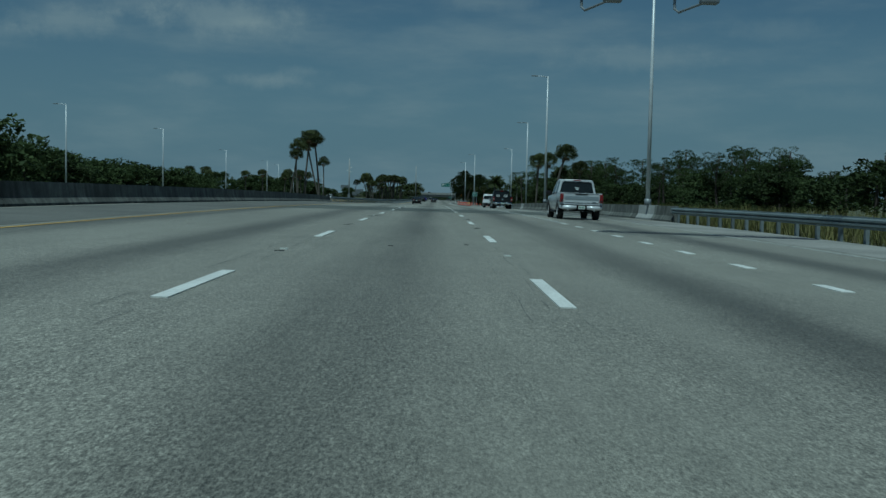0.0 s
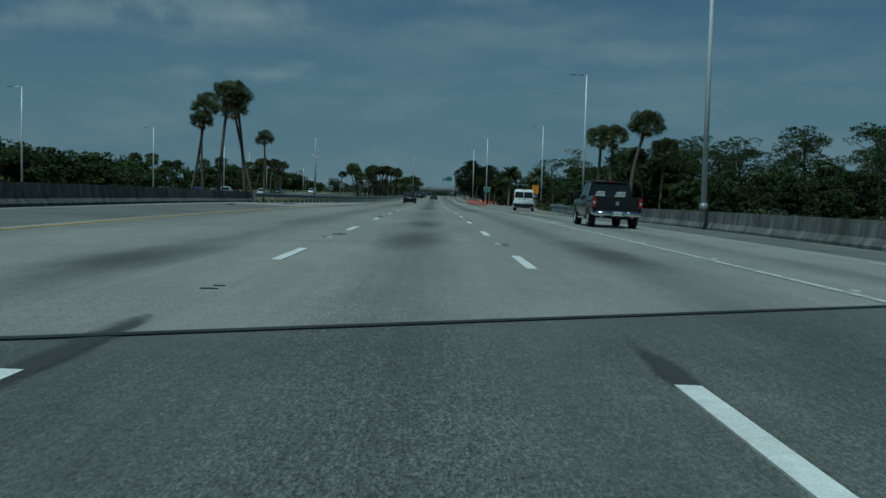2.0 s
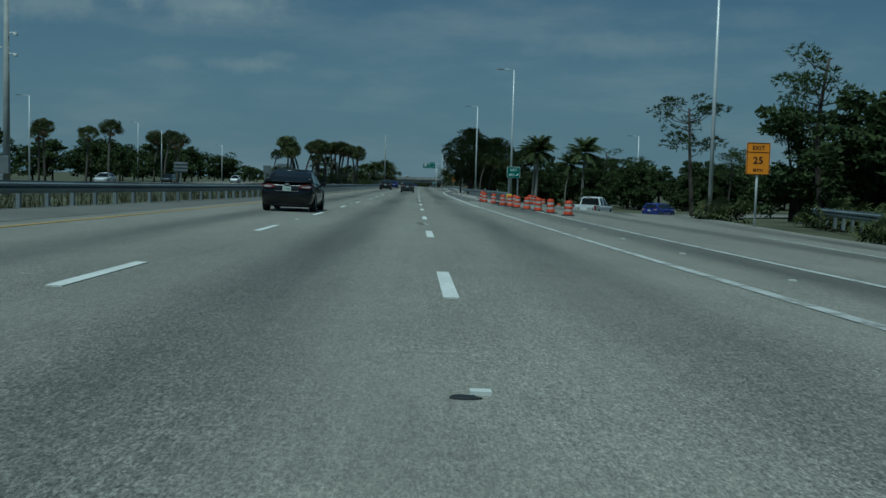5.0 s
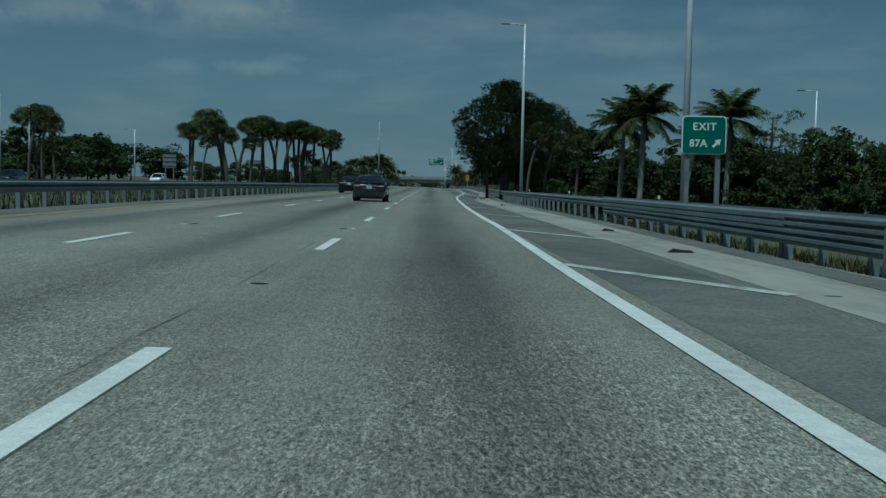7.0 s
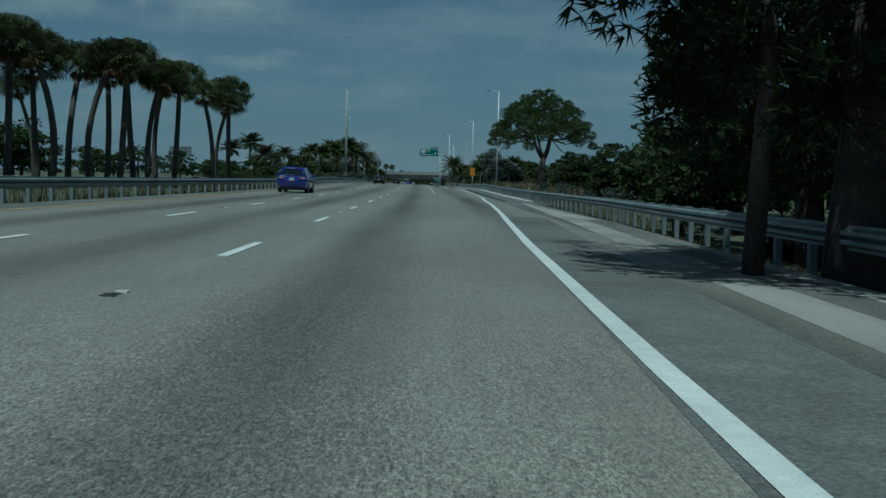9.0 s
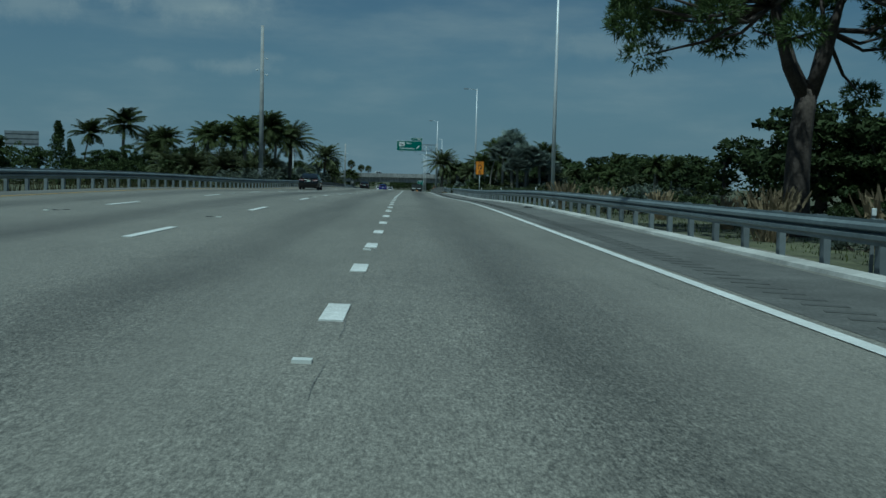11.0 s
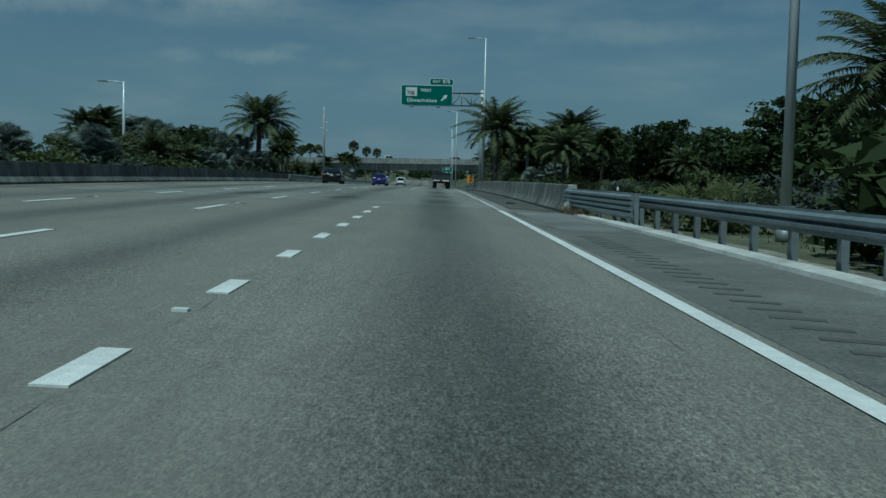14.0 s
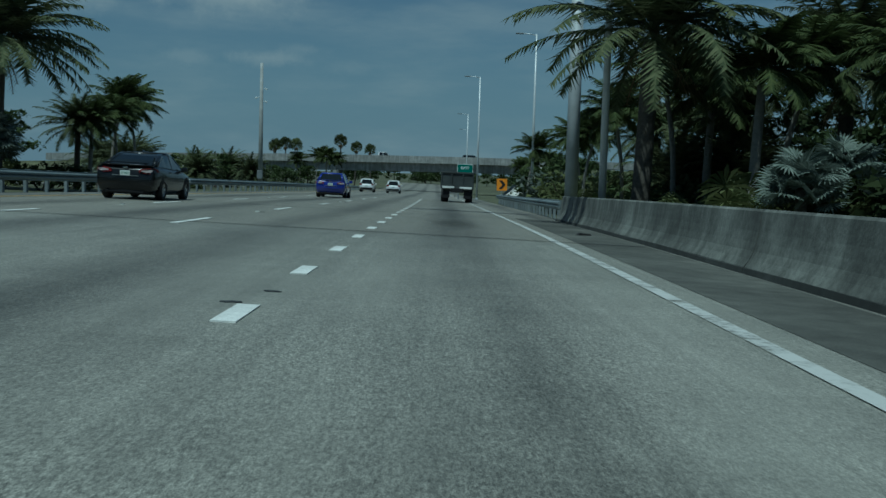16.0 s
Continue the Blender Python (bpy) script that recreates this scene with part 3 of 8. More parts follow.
ribbon("shoulder", ((240, 8.05), (300, 7.98), (322, 8.4), (345, 9.7)), 243, 345, 0.62, M_SHOULDER_D, "dark asphalt strip at the foot of the guardrail", 0.0065, category="shoulder")
ribbon("shoulder", ((230, 5.6), (285, 5.5), (312, 5.8), (330, 6.6), (345, 7.5)), 236, 345, ((236, 1.3), (300, 1.5), (345, 1.2)), M_SHOULDER_D, "dark asphalt of the painted gore", 0.003, category="shoulder")

# lines of paint
EDGE_R = ((-70, 8.55), (140, 8.6), (165, 9.2), (190, 10.9))
GORE_L = ((20, 5.05), (100, 5.15), (140, 5.2), (200, 4.86), (225, 4.64), (246, 4.64), (259, 4.75), (264, 4.69), (276, 4.74), (284, 4.84), (292, 4.95), (302, 5.10), (316, 5.42), (330, 5.98), (350, 6.95), (364, 7.5), (374, 7.75), (381, 8.08), (388, 8.32), (400, 8.36), (420, 8.38), (490, 8.34), (522, 8.30), (545, 8.30), (575, 8.36), (620, 8.4), (1200, 8.4))
YELLOW = ((-70, -7.05), (125, -7.0), (160, -5.6), (240, -5.05), (1200, -4.95))
ribbon("edge_line", EDGE_R, -70, 190, 0.13, M_PAINT_OLD, "worn white edge line of the exit lane", 0.008)
ribbon("edge_line", GORE_L, 33, 106, 0.15, M_PAINT_OLD, "solid white lane line before the exit", 0.009)
ribbon("edge_line", GORE_L, 106, 215, 0.17, M_PAINT_OLD, "broad white line leading into the gore", 0.009)
ribbon("edge_line", GORE_L, 215, 372, 0.17, M_PAINT, "broad white edge line along the gore", 0.009)
ribbon("edge_line", GORE_L, 372, 522, 0.15, M_PAINT, "crisp white right edge line", 0.009)
ribbon("edge_line", GORE_L, 522.4, 900, 0.15, M_PAINT_OLD, "faded white right edge line on the bridge", 0.009)
ribbon("edge_line", ((100, 5.55), (121, 5.6), (140, 6.3), (165, 6.9), (200, 7.2), (226, 7.5)), 100, 226, 0.15, M_PAINT_OLD, "white line of the exit ramp", 0.009)
ribbon("edge_line", YELLOW, -70, 900, 0.12, M_YELLOW, "worn yellow left edge line", 0.009)


def slab_mesh(name, sx, sy, sz, mat_):
    bm = bmesh.new()
    box(bm, (0, 0, sz / 2), (sx, sy, sz))
    me = bpy.data.meshes.new(name)
    bm.to_mesh(me)
    bm.free()
    me.materials.append(mat_)
    return me


DASH = slab_mesh("lane_dash", 0.14, 2.745, 0.011, M_PAINT)
DOT = slab_mesh("lane_dot", 0.16, 0.86, 0.011, M_PAINT)
STUD = slab_mesh("road_stud", 0.10, 0.08, 0.018, M_MARKER)


def scar_mesh(seed):
    """A ragged flat smear of tar."""
    r = random.Random(seed)
    bm = bmesh.new()
    n = 12
    ring_ = [(0.075 * math.cos(k * math.tau / n) * r.uniform(0.82, 1.1), 0.055 * math.sin(k * math.tau / n) * r.uniform(0.75, 1.2)) for k in range(n)]
    lo = [bm.verts.new((x, y, 0)) for x, y in ring_]
    hi = [bm.verts.new((x * 0.96, y * 0.96, 0.0075)) for x, y in ring_]
    bm.faces.new(hi)
    for k in range(n):
        bm.faces.new((lo[k], lo[(k + 1) % n], hi[(k + 1) % n], hi[k]))
    me = bpy.data.meshes.new("tar_patch")
    bm.to_mesh(me)
    bm.free()
    me.materials.append(M_TAR)
    return me


SCARS = [scar_mesh(k) for k in range(4)]


def dash_line(label, x_rows, first, pitch, me, length, y0, y1, stud=0.0):
    top = thing("lane_line", label, "road marking", kind="structure")
    y = first + math.ceil((y0 - first) / pitch) * pitch
    i = 0
    while y < y1:
        if me is DASH:
            shared(me.name, me, top, road_pose(line(x_rows, y), y + line(DASH_SHIFT, y) + length / 2))
        else:
            shared(me.name, me, top, road_pose(line(x_rows, y), y + length / 2))
        if stud and i % 2 == 0:
            shared("road_stud", STUD, top, road_pose(line(x_rows, y) - 0.02, y + length + stud))
            if random.random() < 0.8:
                shared("tar_patch", SCARS[random.randrange(4)], top, road_pose(line(x_rows, y) + random.uniform(-0.25, 0.2), y + length + stud + random.uniform(-0.7, 0.9), random.uniform(-9, 9)))
            if random.random() < 0.4:
                shared("tar_patch", SCARS[random.randrange(4)], top, road_pose(line(x_rows, y) + random.uniform(-0.25, 0.2), y + length + stud + random.uniform(-0.9, 0.9), random.uniform(-9, 9)))
        y += pitch
        i += 1


DASH_SHIFT = ((215, 0), (226, 0.7), (247, 0.5), (258, 0), (269.5, 0.7), (280.4, -0.25), (300, 0), (415, 0), (423, 0.9), (467, -0.3), (478, -0.4), (500, 2.9), (511, 2.5), (543, -1.4), (640, -1.3))
dash_line("white broken lane line with studs", ((0, -1.65), (215, -1.65), (226, -1.5), (245, -1.5), (262, -1.8), (285, -1.8), (300, -1.65), (1200, -1.65)), 5.77, 10.973, DASH, 2.745, -40, 640, 4.1)
dash_line("white broken lane line with studs", ((0, 1.65), (1200, 1.65)), 6.10, 10.973, DASH, 2.745, -40, 640, 4.1)
dash_line("short white dots between lane and exit lane", ((0, 5.05), (1200, 5.05)), 1.9, 3.42, DOT, 0.86, -20, 33, 0.0)
dots = thing("lane_line", "short white dots between lane and exit lane", "road marking", kind="structure")
for n in range(38):
    y = line(((0, 393.9), (5, 411.78), (8, 422.64), (20, 463.84), (23, 473.73), (24, 477.6), (25, 481.5), (27, 488.0), (30, 496.75), (36, 515.8), (38, 522.4)), n)
    shared("lane_dot", DOT, dots, road_pose(4.91, y + 0.43))
dash_line("faded white dots between lane and exit lane", ((0, 4.91), (1200, 4.91)), 563.9, 3.36, DOT, 0.86, 563, 640, 0.0)
studs = thing("stud_row", "square reflective studs along the exit lane line", "road stud", kind="structure")
for k in range(16):
    shared("road_stud", STUD, studs, road_pose(4.88, 392.4 + 8.2 * k))
    shared("road_stud", STUD, studs, road_pose(5.32, 40 + 6.1 * k))
    shared("road_stud", STUD, studs, road_pose(5.9 + 0.01 * k, 112 + 5.2 * k))


def bar(name, a, b, width, material, label, dz=0.010, category="road marking"):
    """A straight painted bar between two points of the pavement."""
    bm = bmesh.new()
    n = 10
    d = Vector((b[0] - a[0], b[1] - a[1], 0)).normalized()
    s = Vector((d.y, -d.x, 0)) * width / 2
    prev = None
    for i in range(n + 1):
        x, y = a[0] + (b[0] - a[0]) * i / n, a[1] + (b[1] - a[1]) * i / n
        pair = (bm.verts.new(on(x - s.x, y - s.y, dz)), bm.verts.new(on(x + s.x, y + s.y, dz)))
        if prev:
            bm.faces.new((prev[0], prev[1], pair[1], pair[0]))
        prev = pair
    return lump(name, bm, material, label, category)


# painted chevrons of the gore
for k, (y, tip) in enumerate(((222.2, 2.6), (227.6, 1.25), (232.4, 1.9), (237.0, 2.3), (246.9, 1.7), (256.5, 1.75), (268.6, 1.7), (279.2, 1.3), (289.8, 1.15), (300.0, 0.7))):
    bar("chevron", (line(GORE_L, y) + 0.06, y), (4.80 + tip, y - 1.75 * tip), 0.25, M_PAINT_OLD, "white diagonal bar painted in the gore")
bar("chevron", (6.05, 224.7), (7.55, 227.2), 0.22, M_PAINT_OLD, "white diagonal bar of the ramp side in the gore")
bar("chevron", (7.2, 229.0), (10.2, 231.6), 0.20, M_PAINT_OLD, "white diagonal bar of the ramp side in the gore")

def smudge(x, y, wide, long, material=None, label="soft dark drip stain down the lane", category="stain"):
    """A soft dark film on the pavement, fading towards its rim."""
    bm = bmesh.new()
    uv = bm.loops.layers.uv.new("spread")
    n = 12
    rows = [[(bm.verts.new(on(x + wide * (k / 6 - 0.5), y + long * i / n, 0.0065)), k / 3 - 1, i / n * 2 - 1) for k in range(7)] for i in range(n + 1)]
    for r, q in zip(rows, rows[1:]):
        for k in range(6):
            quad = (r[k], r[k + 1], q[k + 1], q[k])
            f = bm.faces.new([t[0] for t in quad])
            for lp, t in zip(f.loops, quad):
                lp[uv].uv = (t[1], t[2])
    lump("road_stain", bm, material or M_OIL, label, category)


# joints, seams, skid marks
for y, k, w in ((48.6, 0.62, 0.06), (65.6, 0.62, 0.11), (130.0, 0.68, 0.045)):
    bar("deck_joint", (-11.5, y - 11.5 * skew(y)), (11.5, y + 11.5 * skew(y)), w, M_TAR, "dark expansion joint across the deck", 0.012, "joint")
for y in (522.2, 533.6, 576.0, 590.5):
    bar("deck_joint", (-6.3, y), (10.0, y + 0.2), 0.11, M_TAR, "dark expansion joint across the deck", 0.012, "joint")
for y in (545.0, 556.0):
    bar("deck_joint", (-6.3, y), (9.0, y), 0.03, M_TAR, "thin saw cut across the deck", 0.012, "joint")
for y, w in ((77.9, 0.03), (88.6, 0.03), (109.5, 0.03), (149.0, 0.05)):
    bar("deck_joint", (-9.0, y - 9.0 * 0.64), (9.0, y + 9.0 * 0.64), w, M_SKID, "faint transverse seam in the concrete", 0.012, "joint")


for x, y, wide, long in ((-0.1, 72, 2.2, 14), (3.4, 70, 2.0, 13), (-3.3, 66, 2.2, 10), (0.1, 84, 2.0, 15), (0.0, 133, 2.2, 15), (0.1, 151, 2.2, 16), (3.4, 135, 2.0, 12),
                         (6.6, 523, 2.2, 11), (6.7, 534.5, 2.0, 9), (3.2, 524, 2.0, 9), (0.0, 524, 2.0, 10), (6.6, 546, 1.8, 12), (6.7, 577, 2.0, 12), (0.2, 50, 2.4, 10)):
    smudge(x, y, wide, long)
for a, b, w in (((8.20, 485.2), (8.42, 489.0), 0.10), ((8.55, 484.6), (8.72, 487.4), 0.16), ((8.62, 483.0), (8.60, 485.6), 0.07)):
    bar("skid_mark", a, b, w, M_SKID, "short dark scuff across the edge line", 0.0125, "skid mark")
for a, b in (((-2.6, 239.4), (-1.14, 236.2)), ((-1.14, 236.2), (1.77, 229.6)), ((1.77, 229.6), (3.22, 226.2)), ((3.22, 226.2), (4.05, 224.7)), ((4.05, 224.7), (4.7, 222.0))):
    bar("tar_seam", a, b, 0.038, M_TAR, "wandering black tar seam", 0.011, "seam")
for x in (2.73, 2.79, 2.83):
    bar("skid_mark", (x, 219), (x - 0.05, 232), 0.020, M_FAINT, "thin dark skid line", 0.010, "skid mark")


def crack(x0, y0, x1, y1, w, seed):
    """A long fine crack in broken, wandering pieces."""
    r = random.Random(seed)
    bm = bmesh.new()
    y, drift = y0, 0.0
    while y < y1:
        n = r.randint(4, 12)
        prev = None
        for i in range(n):
            u = (y - y0) / (y1 - y0)
            drift = drift * 0.9 + r.uniform(-0.012, 0.012)
            x = x0 + (x1 - x0) * u + drift
            h = w * r.uniform(0.3, 1.0) * (0.3 if i in (0, n - 1) else 1)
            pair = (bm.verts.new(on(x - h, y, 0.0055)), bm.verts.new(on(x + h, y, 0.0055)))
            if prev:
                bm.faces.new((prev[0], prev[1], pair[1], pair[0]))
            prev = pair
            y += r.uniform(0.15, 0.4)
        y += r.uniform(0.2, 1.8)
    lump("pavement_crack", bm, M_FAINT, "fine broken crack running along the pavement", "crack")


for k, (x0, x1, y0, y1, w) in enumerate(((1.25, 1.15, 5, 47, 0.004), (-1.95, -2.0, 5, 47, 0.005), (1.42, 1.38, 236, 300, 0.006), (7.9, 7.95, 384, 470, 0.004), (7.85, 7.9, 498, 521, 0.004), (0.2, 0.3, 236, 300, 0.007), (-1.62, -1.64, 4, 47, 0.005), (1.66, 1.64, 4, 47, 0.003), (-1.63, -1.64, 216, 300, 0.006), (4.98, 4.98, 384, 500, 0.004), (1.48, 1.9, 6, 44, 0.004))):
    crack(x0, y0, x1, y1, w, k)
for x, y, wide, long in ((-1.60, 61.0, 0.42, 6.2), (-1.67, 95.5, 0.40, 4.6), (1.72, 95.0, 0.38, 4.4), (1.70, 142.8, 0.34, 2.6), (-1.66, 139.5, 0.30, 2.4), (1.66, 62.5, 0.30, 3.4)):
    smudge(x, y, wide, long, M_OLDBLACK, "blacked-out old lane dash", "road marking")
for x in (4.15, 4.45):
    bar("skid_mark", (x - 0.9, 150), (x + 0.6, 108), 0.045, M_FAINT, "curved dark tyre mark by the gore", 0.0085, "skid mark")

# blots of tar
BLOTS = ((-1.58, 79.9, 1.1, 1.0), (-1.68, 80.25, 1.4, 1.1), (-1.60, 80.6, 1.0, 0.8), (-1.72, 80.0, 0.8, 0.9), (-1.76, 133.4, 1.1, 1.0), (-1.66, 133.8, 1.1, 0.9), (1.60, 133.9, 1.0, 0.8), (1.72, 133.5, 1.1, 0.9), (1.68, 132.4, 0.8, 0.7), (1.63, 24.3, 1.0, 1.0), (1.66, 24.8, 0.9, 0.7),
         (-1.73, 23.9, 1.1, 0.9), (-1.65, 24.4, 1.0, 1.0), (-1.76, 33.9, 1.1, 1.3), (-1.66, 34.3, 1.2, 1.2), (-1.60, 34.7, 1.0, 1.0), (1.62, 34.5, 1.0, 1.2), (1.70, 34.0, 1.1, 1.1), (-1.64, 67.6, 1.1, 0.9), (-1.60, 67.9, 0.8, 0.7), (-1.62, 84.2, 0.9, 0.8), (1.1, 15.8, 0.6, 0.6), (-0.2, 14.6, 0.5, 0.5), (0.4, 137.4, 0.8, 0.5),
         (1.58, 222.4, 1.2, 1.1), (1.50, 222.7, 0.9, 0.8), (1.60, 243.4, 1.0, 0.9), (-1.72, 244.6, 1.3, 1.0), (-1.64, 245.2, 1.1, 0.8), (6.9, 244, 1.2, 0.8), (4.28, 548.6, 0.9, 0.8), (4.80, 548.4, 1.0, 0.8), (4.80, 547.95, 0.5, 1.4), (4.76, 564.9, 1.1, 0.8), (4.92, 565.7, 1.0, 0.8))
blots = thing("tar_blots", "scattered ragged black tar blots on the pavement", "tar blot", kind="structure")
for k, (x, y, sx, sy) in enumerate(BLOTS):
    shared("tar_patch", SCARS[k % 4], blots, road_pose(x, y, (k * 53) % 40 - 20) @ Matrix.Diagonal((sx, sy, 1, 1)))

# rumble strip grooves: thin flat bars, the grooves' shade put into their dark colour
rumble = thing("rumble_strip", "row of dark bars for the shaded grooves in the right shoulder", "rumble strip", kind="structure")
GROOVE = slab_mesh("groove", 0.40, 0.13, 0.0045, M_GROOVE_SHADE)
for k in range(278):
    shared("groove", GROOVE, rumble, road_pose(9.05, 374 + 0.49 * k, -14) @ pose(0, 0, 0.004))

# ---- barriers and rails ----
JERSEY = ((0.0, 0.0), (0.02, 0.08), (0.16, 0.30), (0.22, 0.80), (0.38, 0.80), (0.44, 0.0))
JERSEY_SOFT = ((0.0, 0.0), (0.02, 0.08), (0.085, 0.18), (0.135, 0.28), (0.165, 0.39), (0.19, 0.52), (0.208, 0.66), (0.222, 0.77), (0.25, 0.80), (0.37, 0.80), (0.44, 0.0))


def wall_run(label, rows, y0, y1, material, side, height=1.0, step=4.0, gap=12.0, profile=JERSEY, dark_foot=False):
    """Concrete barrier along the road; side 1 shows its face to the left."""
    top = thing("barrier_wall", label, "barrier", kind="structure")
    y = y0
    while y < y1 - 0.5:
        e = min(y + gap, y1)
        bm = bmesh.new()
        secs = []
        n = max(1, int((e - y) / step))
        for i in range(n + 1):
            yy = y + (e - y - 0.03) * i / n
            secs.append([on(line(rows, yy) + side * u, yy, v * height - (0.2 if v == 0 else 0)) for u, v in profile])
        loft(bm, secs)
        part("panel", bm, material, top)
        # shade along the foot, painted as a thin near-black strip
        if dark_foot:
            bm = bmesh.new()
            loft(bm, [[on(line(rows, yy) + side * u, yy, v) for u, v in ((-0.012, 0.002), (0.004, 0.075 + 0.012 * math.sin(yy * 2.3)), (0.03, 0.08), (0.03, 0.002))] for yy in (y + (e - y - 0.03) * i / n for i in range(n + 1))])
            part("foot_strip", bm, M_FOOT_SHADE, top, "black strip of painted shade along the barrier foot")
        y = e
    return top


W_PROFILE = ((0.0, 0.42), (0.0, 0.46), (-0.075, 0.50), (-0.075, 0.55), (0.0, 0.585), (-0.075, 0.62), (-0.075, 0.67), (0.0, 0.71), (0.0, 0.75), (0.012, 0.75), (0.012, 0.42))
POSTMESH = slab_mesh("post", 0.10, 0.15, 0.80, M_POST)
BLOCKMESH = slab_mesh("block", 0.14, 0.10, 0.34, M_POST)


def rail_run(label, rows, y0, y1, side, lift=0.0, pitch=1.75, low=False, dz=-0.05):
    """W-beam guardrail; side 1 shows its face to the left (rail on the right of the traffic)."""
    top = thing("guardrail", label, "guardrail", kind="structure")
    for extra in ((0.0,) if not low else (0.0, -0.24)):
        bm = bmesh.new()
        secs, n = [], max(2, int((y1 - y0) / 3))
        for i in range(n + 1):
            yy = y0 + (y1 - y0) * i / n
            secs.append([on(line(rows, yy) + side * u, yy, v + lift + extra + dz) for u, v in W_PROFILE])
        loft(bm, secs)
        part("rail_beam", bm, M_GALV, top, "bluish galvanised W-beam")
    k = int((y1 - y0) / pitch)
    for i in range(k + 1):
        yy = y0 + 0.4 + i * pitch
        if yy < y1:
            p = on(line(rows, yy) + side * 0.17, yy, dz - 0.06)
            shared("post", POSTMESH, top, Matrix.Translation(p))
            shared("block", BLOCKMESH, top, Matrix.Translation(on(line(rows, yy) + side * 0.085, yy, dz + 0.42)))
    return top


wall_run("weathered grey concrete barrier on the left of the bridge", ((-70, -12.0), (60, -12.2), (137, -13.4)), -8, 137, M_BARRIER, -1, 0.95)
rail_run("galvanised guardrail along the left shoulder", ((-80, -11.8), (137, -13.3), (150, -11.2), (170, -9.6), (205, -7.6), (240, -6.9), (300, -6.7), (1000, -6.6)), 137, 515, -1)
rail_run("galvanised guardrail before the left bridge wall", ((-80, -12.0), (0, -12.0)), -70, -8, -1)
wall_run("stained concrete barrier left of the second bridge", ((400, -6.6), (700, -6.6)), 515, 586, M_BARRIER, -1, 0.9)
rail_run("galvanised guardrail beyond the left bridge wall", ((400, -6.6), (900, -6.6)), 586, 760, -1)
rail_run("galvanised guardrail on the right shoulder", ((-80, 12.1), (44, 11.9)), -70, 46.5, 1)
wall_run("weathered start of the right bridge barrier", ((40, 11.8), (110, 12.0), (150, 12.3)), 46.5, 51.0, M_BARRIER, 1, 0.95)
wall_run("pale newer stretch of barrier under the street lamp", ((40, 11.8), (110, 12.0), (150, 12.3)), 51.0, 55.2, M_BARRIER_N, 1, 0.97)
wall_run("streaked concrete barrier on the right of the bridge", ((40, 11.8), (110, 12.0), (150, 12.3)), 55.2, 132, M_BARRIER, 1, 0.95)
wall_run("freshly cleaned pale stretch of concrete barrier", ((40, 11.8), (110, 12.0), (150, 12.3)), 132, 136, M_BARRIER_N, 1, 0.95)
wall_run("dark end of the right bridge barrier", ((40, 11.8), (110, 12.0), (150, 12.3)), 136, 149, M_BARRIER, 1, 0.95)
rail_run("galvanised guardrail beside the exit ramp", ((149, 12.5), (165, 13.2), (180, 14.4), (195, 16.6), (210, 20.0)), 149, 208, 1)
rail_run("long galvanised guardrail behind the gore", ((240, 8.95), (300, 8.9), (320, 9.3), (350, 11.0), (380, 11.3), (600, 11.3)), 251, 521, 1)
rail_run("doubled guardrail at the gore nose", ((240, 8.95), (300, 8.9)), 246, 268, 1, 0.03, low=True)
wall_run("scraped pale end of the second bridge barrier", ((500, 10.15), (700, 10.15)), 522, 522.8, M_BARRIER_N, 1, 1.05, step=0.4, profile=JERSEY_SOFT, dark_foot=True)
wall_run("dark weathered concrete barrier right of the second bridge", ((500, 10.15), (700, 10.15)), 522.8, 592, M_BARRIER, 1, 1.05, step=2.0, profile=JERSEY_SOFT, dark_foot=True)
rail_run("three-beam transition rail bolted to the bridge wall", ((505, 11.1), (522, 10.35)), 514.5, 523, 1, 0.03, low=True)
rail_run("guardrail beyond the second bridge wall", ((590, 10.25), (606, 10.6), (700, 12.4)), 592, 648, 1)

# pale curb under the long rail
bm = bmesh.new()
secs = []
for i in range(56):
    y = 376 + i * 2.62
    x = line(((370, 10.75), (500, 10.72), (522, 10.3)), y)
    secs.append([on(x - 0.16, y, -0.05), on(x - 0.13, y, 0.055), on(x + 0.20, y, 0.075), on(x + 0.24, y, -0.08)])
loft(bm, secs)
lump("curb", bm, M_CURB, "low pale concrete curb under the guardrail", "curb")

# bare sandy ground with litter between the curb and the grass
bm = bmesh.new()
prev = None
for i in range(60):
    y = 376 + i * 2.45
    w = 1.55 + 0.22 * math.sin(y * 0.9) + 0.15 * math.sin(y * 2.3)
    pair = [bm.verts.new((10.85 + bend(y) + w * k / 3, y, earth(10.85 + bend(y) + w * k / 3, y) + 0.03 - 0.01 * k)) for k in range(4)]
    if prev:
        for k in range(3):
            bm.faces.new((prev[k], prev[k + 1], pair[k + 1], pair[k]))
    prev = pair
lump("verge_soil", bm, M_SANDSOIL, "bare grey sandy soil with dry litter under the guardrail", "soil", smooth=True)

# delineator posts above the long rail
for k in range(16):
    y = 262 + 17.3 * k
    t = thing("delineator", "small white reflector post behind the guardrail", "delineator", ground_pose(line(((240, 9.35), (300, 9.3), (350, 11.4), (600, 11.7)), y) + bend(y), y), "delineators")
    bm = bmesh.new()
    box(bm, (0, 0, 0.45), (0.05, 0.03, 0.95), 0.008)
    part("stem", bm, M_STEEL, t)
    bm = bmesh.new()
    box(bm, (0, -0.012, 0.93), (0.06, 0.03, 0.10), 0.01)
    part("reflector", bm, M_SIGNWHITE, t, "white reflector plate")

# ---- poles ----


